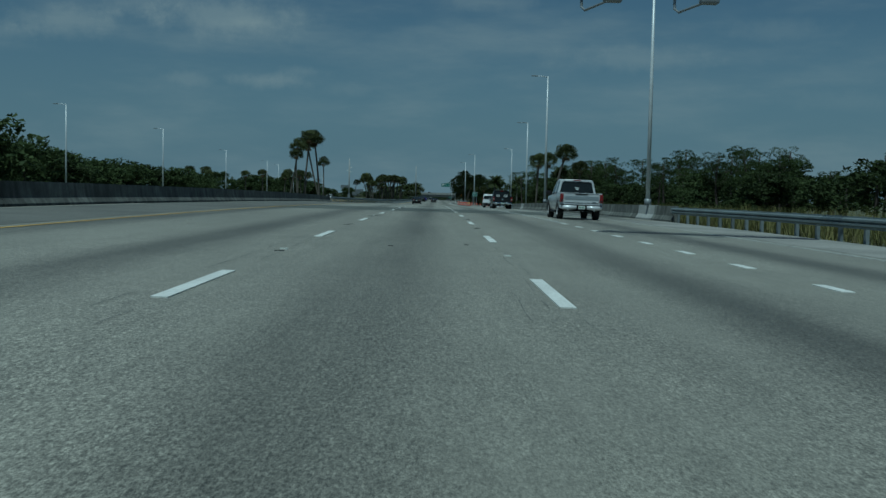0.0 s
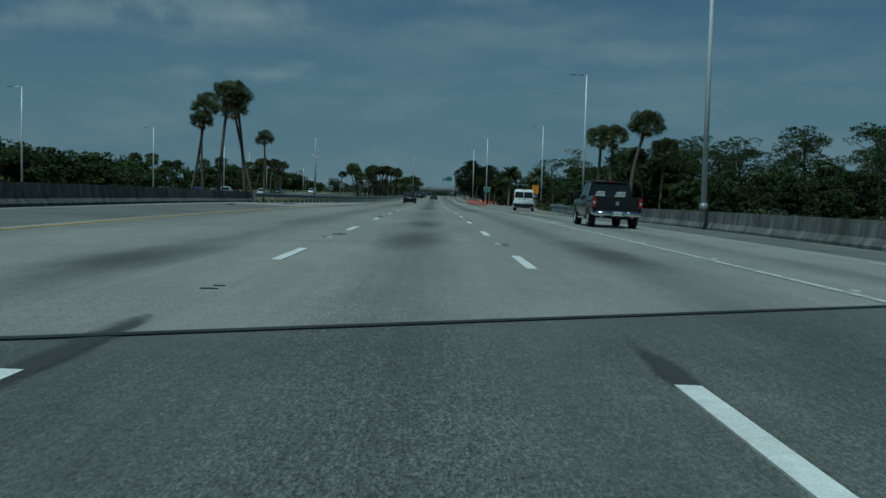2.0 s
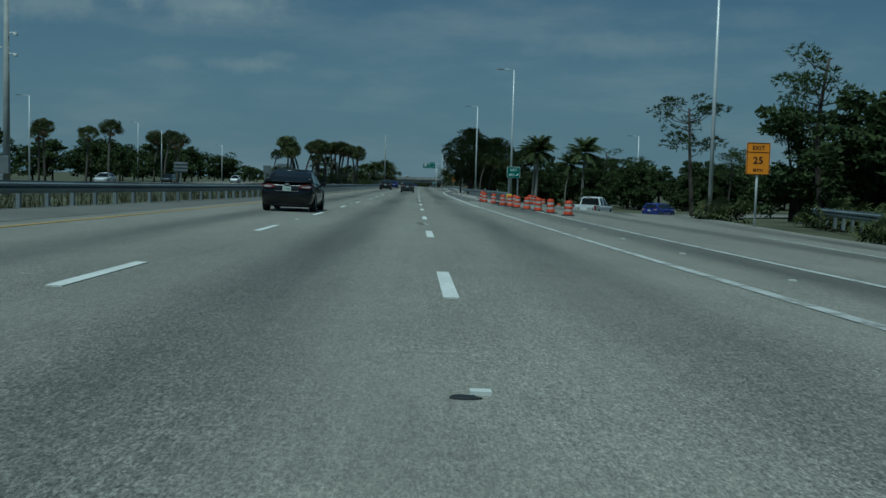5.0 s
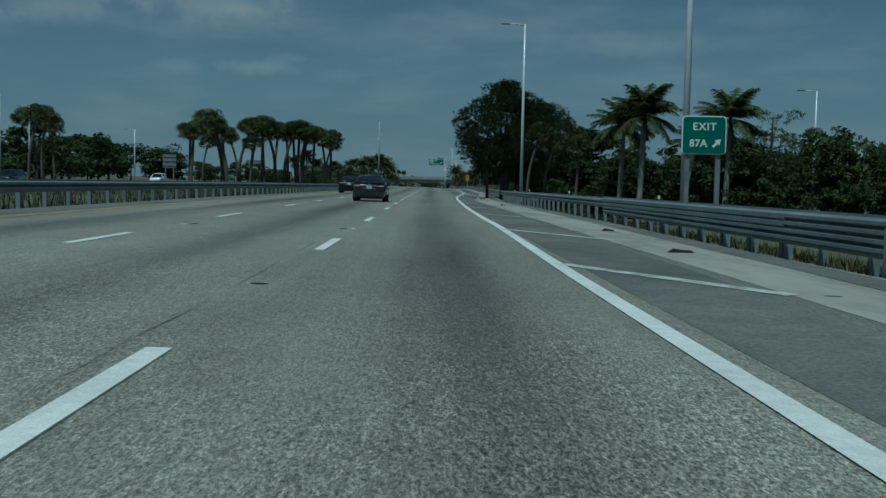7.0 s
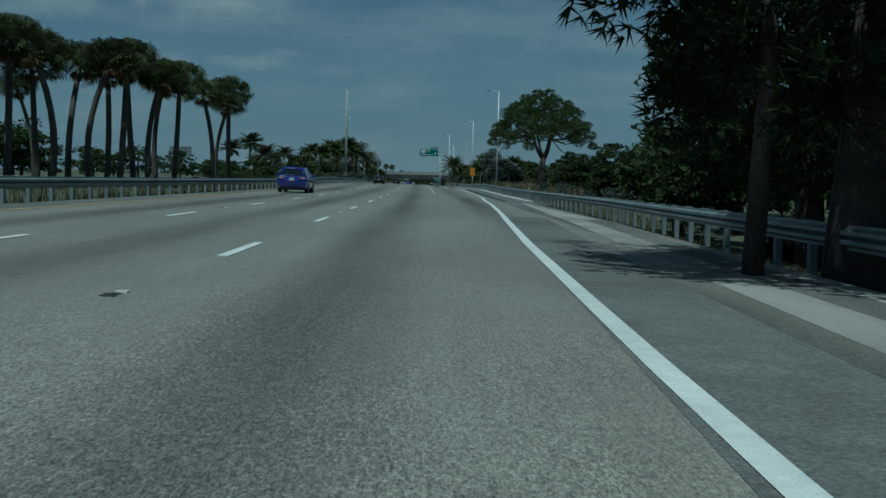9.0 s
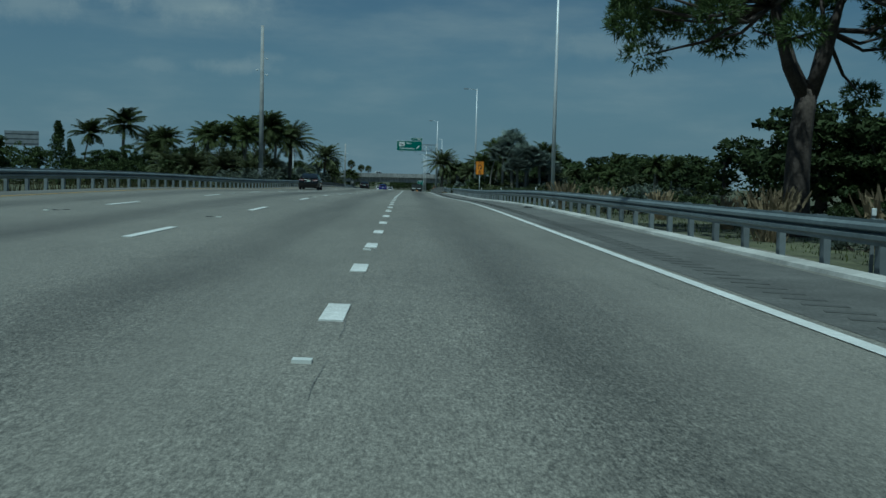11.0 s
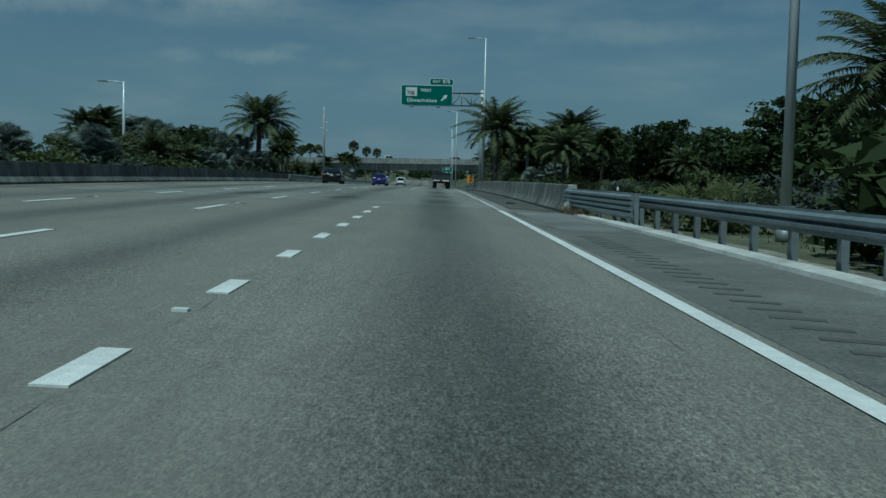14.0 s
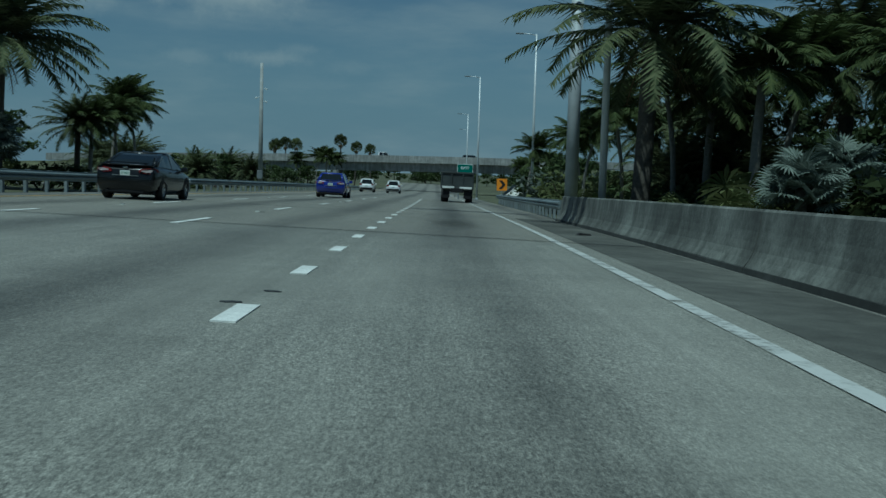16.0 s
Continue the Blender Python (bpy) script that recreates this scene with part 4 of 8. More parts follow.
def light_pole(x, y, height, arm=1, label="tall tapered aluminium street lamp", group="street lamps", radius=0.12, wall=False):
    t = thing("street_lamp", label, "street lamp", on_wall(x, y) if wall else ground_pose(x, y, 0, 0.05), group)
    bm = bmesh.new()
    tube(bm, [(0, 0, 0), (0, 0, height * 0.5), (0, 0, height)], [radius, radius * 0.8, radius * 0.5], 12)
    part("pole", bm, M_POLE, t, "", True)
    bm = bmesh.new()
    tube(bm, [(0, 0, 0), (0, 0, 0.35)], [radius * 1.6, radius * 1.5], 12)
    part("base", bm, M_STEEL, t, "", True)
    for s in ((-1,) if arm == 1 else (-1, -0.45)):
        bm = bmesh.new()
        tube(bm, [(0, 0, height - 0.1), (s * 0.5, 0, height), (s * 1.1, 0, height + 0.02)], [0.04, 0.035, 0.03], 8)
        a = part("arm", bm, M_POLE, t, "", True)
        bm = bmesh.new()
        box(bm, (s * 1.35, 0, height + 0.02), (0.62, 0.28, 0.10), 0.03)
        part("lamp_head", bm, M_STEEL, t, "flat grey lamp head")
    return t


def on_wall(x, y):
    """The top of the right bridge wall."""
    return pose(x, y, on(x - bend(y), y).z + 0.75)


def lift(x, y, top):
    return top - earth(x, y)


light_pole(12.0, 52.7, 12.9 - on_wall(12.0, 52.7).translation.z, wall=True)
light_pole(11.72, 101.8, 12.95 - on_wall(11.72, 101.8).translation.z, wall=True)
for x, y, top, arm in ((14.9, 159.2, 12.3, 2), (16.7, 215.7, 10.7, 1), (10.75, 265.9, 11.2, 1),
                       (9.55, 306.5, 10.35, 1), (35.6, 320.5, 7.5, 1), (14.1, 445.0, 10.35, 1), (14.45, 514.1, 10.1, 1), (11.98, 587.7, 10.4, 1),
                       (14.8, 639.5, 9.0, 1), (11.6, 668.0, 8.2, 1), (12.0, 720.0, 7.2, 1), (13.2, 760.0, 6.5, 1)):
    light_pole(x, y, lift(x, y, top), arm)
for x, y, top in ((-47.6, 131.3, 11.5), (-46.7, 175.3, 11.1), (-47.5, 232.5, 9.8), (-48.1, 293.5, 9.2), (-52.1, 377.4, 8.5), (-58.7, 383.7, 10.5), (-43.4, 398.0, 6.5), (-46, 80, 12.0), (-12.6, 513, 4.6), (-13.0, 560.0, 3.6)):
    light_pole(x, y, lift(x, y, top), 1, "slim pale street lamp by the opposite carriageway", "far street lamps")


def utility_pole(x, y, top, r, label, camera_box=True):
    h = lift(x, y, top)
    t = thing("utility_pole", label, "pole", ground_pose(x, y, 0, 0.05))
    bm = bmesh.new()
    tube(bm, [(0, 0, 0), (0, 0, h * 0.5), (0, 0, h)], [r, r * 0.8, r * 0.6], 10)
    part("pole", bm, M_CONCPOLE, t, "", True)
    if camera_box:
        for dz, s in ((0.80, 1), (0.73, -1), (0.70, 1)):
            bm = bmesh.new()
            box(bm, (s * (r + 0.12), -0.05, h * dz), (0.26, 0.10, 0.06), 0.01)
            box(bm, (s * (r + 0.27), -0.08, h * dz - 0.06), (0.14, 0.20, 0.12), 0.03)
            part("traffic_sensor", bm, M_SIGNWHITE, t, "small white traffic camera")
        bm = bmesh.new()
        box(bm, (0, -r - 0.12, 1.5), (0.5, 0.25, 0.8), 0.03)
        part("control_box", bm, M_STEEL, t, "grey control cabinet")
    return t


utility_pole(-17.2, 208.1, 7.7, 0.17, "tall square concrete camera pole in the median")
utility_pole(-8.9, 492.1, 13.9, 0.26, "tall thick concrete camera pole behind the guardrail")
utility_pole(-9.9, 657.1, 7.9, 0.24, "tall concrete camera pole near the overpass")

# ---- signs ----


def lettering(name, text, size, material, parent, m, wide=1.0):
    cu = bpy.data.curves.new(name, "FONT")
    cu.body, cu.size, cu.extrude, cu.align_x, cu.align_y = text, size, 0.002, "CENTER", "CENTER"
    cu.space_character = wide
    cu.offset = 0.006 * size / 0.3
    tmp = bpy.data.objects.new(name, cu)
    scene.collection.objects.link(tmp)
    bpy.context.view_layer.update()
    me = bpy.data.meshes.new_from_object(tmp.evaluated_get(bpy.context.evaluated_depsgraph_get()))
    bpy.data.objects.remove(tmp)
    me.materials.clear()
    me.materials.append(material)
    return shared(name, me, parent, m @ pose(0, 0, 0, 90, 0, 0))


def panel(bm, w, h, d=0.04, r=0.1):
    pts = []
    for cx, cz, a0 in ((w / 2 - r, h / 2 - r, 0), (-w / 2 + r, h / 2 - r, 90), (-w / 2 + r, -h / 2 + r, 180), (w / 2 - r, -h / 2 + r, 270)):
        for k in range(5):
            a = radians(a0 + k * 22.5)
            pts.append((cx + r * math.cos(a), cz + r * math.sin(a)))
    loft(bm, [[Vector((x, -d / 2, z)) for x, z in pts], [Vector((x, d / 2, z)) for x, z in pts]])


def arrow(bm, length, width, head, th=0.006, angle=45):
    """A bar with a head, in the x-z plane."""
    pts = [(-width / 2, -length / 2), (width / 2, -length / 2), (width / 2, length / 2 - head), (head * 0.62, length / 2 - head), (0, length / 2), (-head * 0.62, length / 2 - head), (-width / 2, length / 2 - head)]
    a = radians(-angle)
    pts = [(x * math.cos(a) - z * math.sin(a), x * math.sin(a) + z * math.cos(a)) for x, z in pts]
    loft(bm, [[Vector((x, 0, z)) for x, z in pts], [Vector((x, th, z)) for x, z in pts]])


def exit_sign(x, y, zc, w, h, text, label, posts, turn=0, second=None):
    """Green gore sign with a white border, EXIT, its number and an arrow."""
    t = thing("exit_sign", label, "road sign", ground_pose(x, y, turn))
    rel = zc - earth(x, y)
    bm = bmesh.new()
    panel(bm, w, h, 0.03, 0.09 * w)
    for v in bm.verts:
        v.co.z += rel
    part("border", bm, M_SIGNWHITE, t, "white sign border")
    bm = bmesh.new()
    panel(bm, w * 0.95, h * 0.935, 0.05, 0.07 * w)
    for v in bm.verts:
        v.co.z += rel
        v.co.y -= 0.008
    face = part("sign_face", bm, M_GREEN, t, "green sign face")
    lettering("lettering", "EXIT", h * 0.27, M_SIGNWHITE, t, pose(0, -0.037, rel + h * 0.21), 1.15)
    lettering("lettering", text, h * 0.27, M_SIGNWHITE, t, pose(-w * 0.13, -0.037, rel - h * 0.22), 1.05)
    bm = bmesh.new()
    arrow(bm, h * 0.30, h * 0.065, h * 0.15)
    for v in bm.verts:
        v.co += Vector((w * 0.29, -0.042, rel - h * 0.20))
    part("arrow", bm, M_SIGNWHITE, t)
    for dx in posts:
        bm = bmesh.new()
        box(bm, (dx, 0.08, (rel - h * 0.2) / 2), (0.14, 0.10, rel + h * 0.25), 0.012)
        part("post", bm, M_STEEL, t)
    return t


exit_sign(10.85, 264.2, 0.78, 1.30, 1.12, "87A", "green exit sign on two steel posts behind the guardrail", (-0.45, 0.45))
exit_sign(10.0, 659.0, -1.95, 1.55, 1.32, "87B", "distant green exit sign before the overpass", (-0.6, 0.6))


def speed_sign(x, y, zc, w, h, number, loop_arrow, label):
    t = thing("advisory_sign", label, "road sign", ground_pose(x, y))
    rel = zc - earth(x, y)
    bm = bmesh.new()
    panel(bm, w, h, 0.03, 0.06 * w)
    for v in bm.verts:
        v.co.z += rel
    part("sign_face", bm, M_AMBER, t, "amber sign face")
    bm = bmesh.new()
    for a, b in (((0, rel + h * 0.485), (w * 0.93, 0.018)), ((0, rel - h * 0.485), (w * 0.93, 0.018))):
        box(bm, (a[0], -0.02, a[1]), (b[0], 0.012, b[1]))
    for s in (-1, 1):
        box(bm, (s * w * 0.47, -0.02, rel), (0.018, 0.012, h * 0.96))
    box(bm, (0, -0.02, rel + h * (0.28 if loop_arrow else 0.2)), (w * 0.93, 0.012, 0.016))
    part("border", bm, M_BLACK, t, "black sign border")
    if loop_arrow:
        lettering("lettering", "EXIT", h * 0.13, M_BLACK, t, pose(0, -0.022, rel + h * 0.385), 1.15)
        lettering("lettering", number, h * 0.20, M_BLACK, t, pose(0, -0.022, rel - h * 0.27), 1.1)
        lettering("lettering", "MPH", h * 0.10, M_BLACK, t, pose(0, -0.022, rel - h * 0.42), 1.25)
        bm = bmesh.new()
        pts, r0, wd = [], h * 0.14, h * 0.055
        for k in range(25):
            a = radians(212 - k * 11.2)
            pts.append((math.cos(a) * r0, math.sin(a) * r0 + h * 0.06))
        pts.insert(0, (pts[0][0], pts[0][1] - h * 0.10))
        secs = []
        for i, q in enumerate(pts):
            d = Vector(pts[min(i + 1, len(pts) - 1)]) - Vector(pts[max(i - 1, 0)])
            nrm = Vector((-d.y, d.x)).normalized() * wd / 2
            secs.append([Vector((q[0] + nrm.x, -0.026, rel + q[1] + nrm.y)), Vector((q[0] - nrm.x, -0.026, rel + q[1] - nrm.y)), Vector((q[0] - nrm.x, -0.02, rel + q[1] - nrm.y)), Vector((q[0] + nrm.x, -0.02, rel + q[1] + nrm.y))])
        loft(bm, secs)
        e = pts[-1]
        tri = [Vector((e[0] - h * 0.11, -0.027, rel + e[1] + h * 0.005)), Vector((e[0] + h * 0.03, -0.027, rel + e[1] + h * 0.10)), Vector((e[0] + h * 0.04, -0.027, rel + e[1] - h * 0.09))]
        loft(bm, [tri, [q + Vector((0, 0.007, 0)) for q in tri]])
        part("arrow", bm, M_BLACK, t, "black looping arrow")
    else:
        lettering("lettering", "EXIT", h * 0.17, M_BLACK, t, pose(0, -0.022, rel + h * 0.33), 1.15)
        lettering("lettering", number, h * 0.30, M_BLACK, t, pose(0, -0.022, rel - h * 0.06), 1.1)
        lettering("lettering", "MPH", h * 0.14, M_BLACK, t, pose(0, -0.022, rel - h * 0.36), 1.25)
    bm = bmesh.new()
    tube(bm, [(0, 0.06, -0.1), (0, 0.06, rel + h * 0.3)], [0.05, 0.05], 8)
    part("post", bm, M_POLE, t, "", True)
    return t


speed_sign(14.35, 201.4, 0.99, 0.92, 1.25, "25", False, "amber exit speed sign behind the ramp rail")
speed_sign(13.34, 491.0, 0.05, 0.80, 1.36, "20", True, "amber loop ramp speed sign behind the guardrail")


def chevron_sign(x, y, zc, size):
    t = thing("curve_sign", "amber chevron sign on a thin post", "road sign", ground_pose(x, y), "curve signs")
    rel = zc - earth(x, y)
    bm = bmesh.new()
    panel(bm, size, size * 1.15, 0.03, 0.05)
    for v in bm.verts:
        v.co.z += rel
    part("sign_face", bm, M_AMBER, t, "amber sign face")
    bm = bmesh.new()
    pts = [(-0.3, 0.42), (0.02, 0.42), (0.36, 0.0), (0.02, -0.42), (-0.3, -0.42), (0.04, 0.0)]
    loft(bm, [[Vector((a * size, -0.024, rel + b * size)) for a, b in pts], [Vector((a * size, -0.012, rel + b * size)) for a, b in pts]])
    part("arrow", bm, M_BLACK, t, "black chevron")
    bm = bmesh.new()
    tube(bm, [(0, 0.05, -0.1), (0, 0.05, rel)], [0.04, 0.04], 8)
    part("post", bm, M_STEEL, t, "", True)


chevron_sign(13.9, 662.0, -3.25, 1.05)
chevron_sign(20.5, 668.0, -3.6, 0.8)
chevron_sign(9.9, 700.0, -4.4, 0.8)


# overhead guide sign on its cantilever
GY = 596.6
gx = 12.25
gan = thing("guide_sign_gantry", "grey steel cantilever gantry carrying a guide sign", "sign gantry", ground_pose(gx, GY, 0, 0.05))
gz = earth(gx, GY) - 0.05
bm = bmesh.new()
tube(bm, [(0, 0, 0), (0, 0, 10.3)], [0.25, 0.23], 14)
part("upright", bm, M_COLUMN, gan, "thick grey steel column", True)
for dy in (-0.45, 0.45):
    for zz in (8.75, 10.0):
        bm = bmesh.new()
        tube(bm, [(0.1, dy, zz), (-7.7, dy, zz)], [0.06, 0.06], 8)
        part("chord", bm, M_STEEL, gan, "", True)
bm = bmesh.new()
for k in range(8):
    a, b = -0.2 - k * 0.95, -0.2 - (k + 1) * 0.95
    for dy in (-0.45, 0.45):
        tube(bm, [(a, dy, 8.75 if k % 2 else 10.0), (b, dy, 10.0 if k % 2 else 8.75)], [0.035, 0.035], 6)
        tube(bm, [(b, dy, 8.75), (b, dy, 10.0)], [0.03, 0.03], 6)
    tube(bm, [(b, -0.45, 10.0), (b, 0.45, 10.0)], [0.03, 0.03], 6)
    tube(bm, [(b, -0.45, 8.75), (b, 0.45, 8.75)], [0.03, 0.03], 6)
part("lattice", bm, M_STEEL, gan, "", True)
sw, sh = 5.15, 2.0
sx, sz = 6.62 - gx, 5.66 - gz
gsign = thing("guide_sign", "large green overhead guide sign with white lettering", "road sign", pose(6.62, GY - 0.62, 5.66))


def board(name_pre, w, h, dx, dz, parent):
    bm = bmesh.new()
    panel(bm, w, h, 0.04, 0.16)
    for v in bm.verts:
        v.co += Vector((dx, 0, dz))
    part("border", bm, M_SIGNWHITE, parent, "white sign border")
    bm = bmesh.new()
    panel(bm, w - 0.09, h - 0.09, 0.06, 0.13)
    for v in bm.verts:
        v.co += Vector((dx, -0.01, dz))
    part("sign_face", bm, M_GREEN, parent, "green sign face")


board("main", sw, sh, 0, 0, gsign)
board("tab", 2.35, 0.62, 1.45, 1.36, gsign)
lettering("lettering", "EXIT", 0.33, M_SIGNWHITE, gsign, pose(0.95, -0.045, 1.36), 1.15)
lettering("lettering", "87B", 0.46, M_SIGNWHITE, gsign, pose(1.95, -0.045, 1.36), 1.05)
lettering("lettering", "W", 0.47, M_SIGNWHITE, gsign, pose(-0.40, -0.045, 0.50), 1.1)
lettering("lettering", "EST", 0.38, M_SIGNWHITE, gsign, pose(0.14, -0.045, 0.47), 1.1)
lettering("lettering", "Okeechobee", 0.51, M_SIGNWHITE, gsign, pose(-0.50, -0.045, -0.52), 1.16)
bm = bmesh.new()
panel(bm, 1.12, 0.84, 0.02, 0.04)
for v in bm.verts:
    v.co += Vector((-1.55, -0.05, 0.33))
part("route_plate", bm, M_SIGNWHITE, gsign, "white route plate")
bm = bmesh.new()
for a, b, c, d in ((-0.15, 0.18, 0.72, 0.10), (0.30, 0.12, 0.14, 0.35), (0.22, -0.10, 0.10, 0.30), (-0.45, 0.22, 0.12, 0.06)):
    box(bm, (-1.55 + a, -0.062, 0.33 + b), (c, 0.004, 0.02))
    box(bm, (-1.55 + a + c / 2, -0.062, 0.33 + b - d / 2), (0.02, 0.004, d))
part("route_outline", bm, M_BLACK, gsign, "thin black outline")
lettering("lettering", "706", 0.52, M_BLACK, gsign, pose(-1.62, -0.064, 0.20), 1.0)
bm = bmesh.new()
arrow(bm, 0.86, 0.15, 0.40)
for v in bm.verts:
    v.co += Vector((1.75, -0.052, -0.22))
part("arrow", bm, M_SIGNWHITE, gsign)
for dx in (-1.5, 1.15):
    bm = bmesh.new()
    box(bm, (dx, -0.25, -1.16), (0.40, 0.30, 0.16), 0.04)
    tube(bm, [(dx, 0.1, -0.95), (dx, -0.2, -1.12)], [0.025, 0.025], 6)
    part("sign_lamp", bm, M_STEEL, gsign, "small grey sign floodlight")
for dx in (-1.6, 0.0, 1.6):
    bm = bmesh.new()
    box(bm, (dx, 0.10, 0), (0.08, 0.16, 1.9), 0.01)
    part("bracket", bm, M_STEEL, gsign)

# overhead sign at the start, of which the floodlights and the shadow show
HY, hx = 24.0, 13.4
hz = earth(hx, HY) - 0.05
over = thing("guide_sign_gantry", "grey steel cantilever gantry over the exit lane", "sign gantry", pose(hx, HY, hz))
bm = bmesh.new()
tube(bm, [(0, 0, 0), (0, 0, 9.3)], [0.25, 0.22], 14)
part("upright", bm, M_COLUMN, over, "thick grey steel column", True)
for dy in (-0.4, 0.4):
    for zz in (7.4, 8.6):
        bm = bmesh.new()
        tube(bm, [(0.1, dy, zz), (-9.4, dy, zz)], [0.07, 0.07], 8)
        part("chord", bm, M_STEEL, over, "", True)
bm = bmesh.new()
for k in range(9):
    a, b = -0.2 - k * 1.0, -1.2 - k * 1.0
    for dy in (-0.4, 0.4):
        tube(bm, [(a, dy, 7.4 if k % 2 else 8.6), (b, dy, 8.6 if k % 2 else 7.4)], [0.045, 0.045], 6)
    tube(bm, [(b, -0.4, 8.6), (b, 0.4, 8.6)], [0.035, 0.035], 6)
part("lattice", bm, M_STEEL, over, "", True)
osign = thing("guide_sign", "large green overhead sign above the exit lane", "road sign", pose(7.0, HY - 0.55, 7.15))
board("main", 6.2, 2.3, 0, 0, osign)
for dx in (-2.3, 0.0, 2.3):
    bm = bmesh.new()
    box(bm, (dx, 0.10, 0), (0.08, 0.16, 2.2), 0.01)
    part("bracket", bm, M_STEEL, osign)
for dx in (-2.90, -0.56):
    bm = bmesh.new()
    tube(bm, [(dx, 0.12, -1.1), (dx, 0.10, -1.5), (dx + 0.06, -0.1, -1.62), (dx + 0.45, -0.7, -1.52)], [0.035, 0.035, 0.035, 0.03], 8)
    box(bm, (dx + 0.62, -0.85, -1.47), (0.44, 0.32, 0.15), 0.04)
    part("sign_lamp", bm, M_STEEL, osign, "small grey sign floodlight")

# ---- overpass ----
OY = 780.0
ov = thing("overpass", "long pale concrete road bridge crossing above the highway", "overpass", kind="structure")


def deck_z(x):
    return 0.95 - 0.00020 * (x - 12) ** 2


def beam(name, y0, y1, z0, z1, x0, x1, material, label, n=30):
    bm = bmesh.new()
    secs = []
    for i in range(n + 1):
        x = x0 + (x1 - x0) * i / n
        k = deck_z(x)
        secs.append([Vector((x, y0, k + z0)), Vector((x, y0, k + z1)), Vector((x, y1, k + z1)), Vector((x, y1, k + z0))])
    loft(bm, secs)
    return part(name, bm, material, ov, label)


beam("parapet", OY - 6.0, OY - 5.7, -0.95, 0.25, -75, 90, M_OVER, "pale concrete parapet")
beam("parapet", OY + 5.7, OY + 6.0, -0.95, 0.25, -75, 90, M_OVER, "pale concrete parapet")
beam("deck", OY - 6.05, OY + 6.05, -1.25, -0.95, -75, 90, M_OVER, "concrete deck slab")
for k in range(4):
    beam("girder", OY - 5.2 + k * 3.4, OY - 4.7 + k * 3.4, -3.05, -1.25, -48, 30, M_OVER, "deep concrete girder")
for x in (-14.0, -38.0):
    bm = bmesh.new()
    for k in range(3):
        tube(bm, [(x, OY - 4 + 4 * k, rise(OY) - 0.5), (x, OY - 4 + 4 * k, deck_z(x) - 3.65)], [0.5, 0.5], 12)
    part("pier", bm, M_OVER, ov, "round concrete columns", True)
    bm = bmesh.new()
    box(bm, (x, OY, deck_z(x) - 3.36), (1.2, 12, 0.7), 0.06)
    part("pier_cap", bm, M_OVER, ov)
for x0, x1, xt, m_, lb in ((29.0, 32.0, 22.0, M_CURB, "pale paved abutment slope"), (-47.0, -50.0, -41.0, M_CURB, "pale paved abutment slope"), (32.0, 95.0, 32.0, M_GROUND, "grassy approach embankment"), (-50.0, -95.0, -50.0, M_GROUND, "grassy approach embankment")):
    bm = bmesh.new()
    zb = rise(OY) - 0.6
    secs = []
    for y, k in ((OY - 13, 0.0), (OY - 6.2, 1.0), (OY + 6.2, 1.0), (OY + 13, 0.0)):
        h0, h1 = (deck_z(x0) - 1.3 - zb) * k, (deck_z(x1) - 1.3 - zb) * k
        secs.append([Vector((xt, y, zb + (h0 if xt == x0 else 0.0))), Vector((x0 + (0.01 if xt == x0 else 0), y, zb + h0 + 0.001)), Vector((x1, y, zb + h1)), Vector((x1, y, zb - 0.3)), Vector((xt, y, zb - 0.3))])
    loft(bm, secs)
    part("abutment_slope", bm, m_, ov, lb)

# opposite carriageway and ramp
def loose_strip(name, mid, width, material, label, dz, category="road"):
    bm = bmesh.new()
    uv = bm.loops.layers.uv.new("metres")
    rows = []
    for i, (x, y) in enumerate(mid):
        a, b = mid[max(i - 1, 0)], mid[min(i + 1, len(mid) - 1)]
        d = Vector((b[0] - a[0], b[1] - a[1], 0)).normalized()
        s = Vector((d.y, -d.x, 0)) * width / 2
        row = []
        for k in range(5):
            q = Vector((x, y, 0)) + s * (k / 2 - 1)
            row.append((bm.verts.new((q.x, q.y, earth(q.x, q.y) + dz)), (k / 4 - 0.5) * width, y))
        rows.append(row)
    for r, q in zip(rows, rows[1:]):
        for k in range(4):
            quad = (r[k], r[k + 1], q[k + 1], q[k])
            f = bm.faces.new([t[0] for t in quad])
            for lp, t in zip(f.loops, quad):
                lp[uv].uv = (t[1], t[2])
    return lump(name, bm, material, label, category)


opp = [(-44 + 0.00018 * (y - 330) ** 2 * (1 if y < 330 else 0.35), y) for y in range(-40, 760, 8)]
loose_strip("road", opp, 13, M_ASPHALT, "opposite carriageway across the median", 0.10)
ramp = [(6.9 + 0.0, 150), (7.3, 165), (8.0, 180), (9.2, 195), (11.0, 210), (13.6, 225), (17.2, 240), (22.0, 254), (28.5, 268), (37, 280), (48, 290), (62, 298), (80, 303)]
loose_strip("road", ramp, 9.4, M_ASPHALT, "curving exit ramp pavement", 0.134)

# ---- plants ----
rng = np.random.default_rng(7)


def poly_part(name, verts, faces, material, parent, label=""):
    me = bpy.data.meshes.new(name)
    me.from_pydata(verts, [], faces)
    me.materials.append(material)
    ob = new(name, me)
    ob.parent = parent
    if label:
        ob["label"] = label
    return ob


def unit(v):
    return v / (np.linalg.norm(v) + 1e-9)


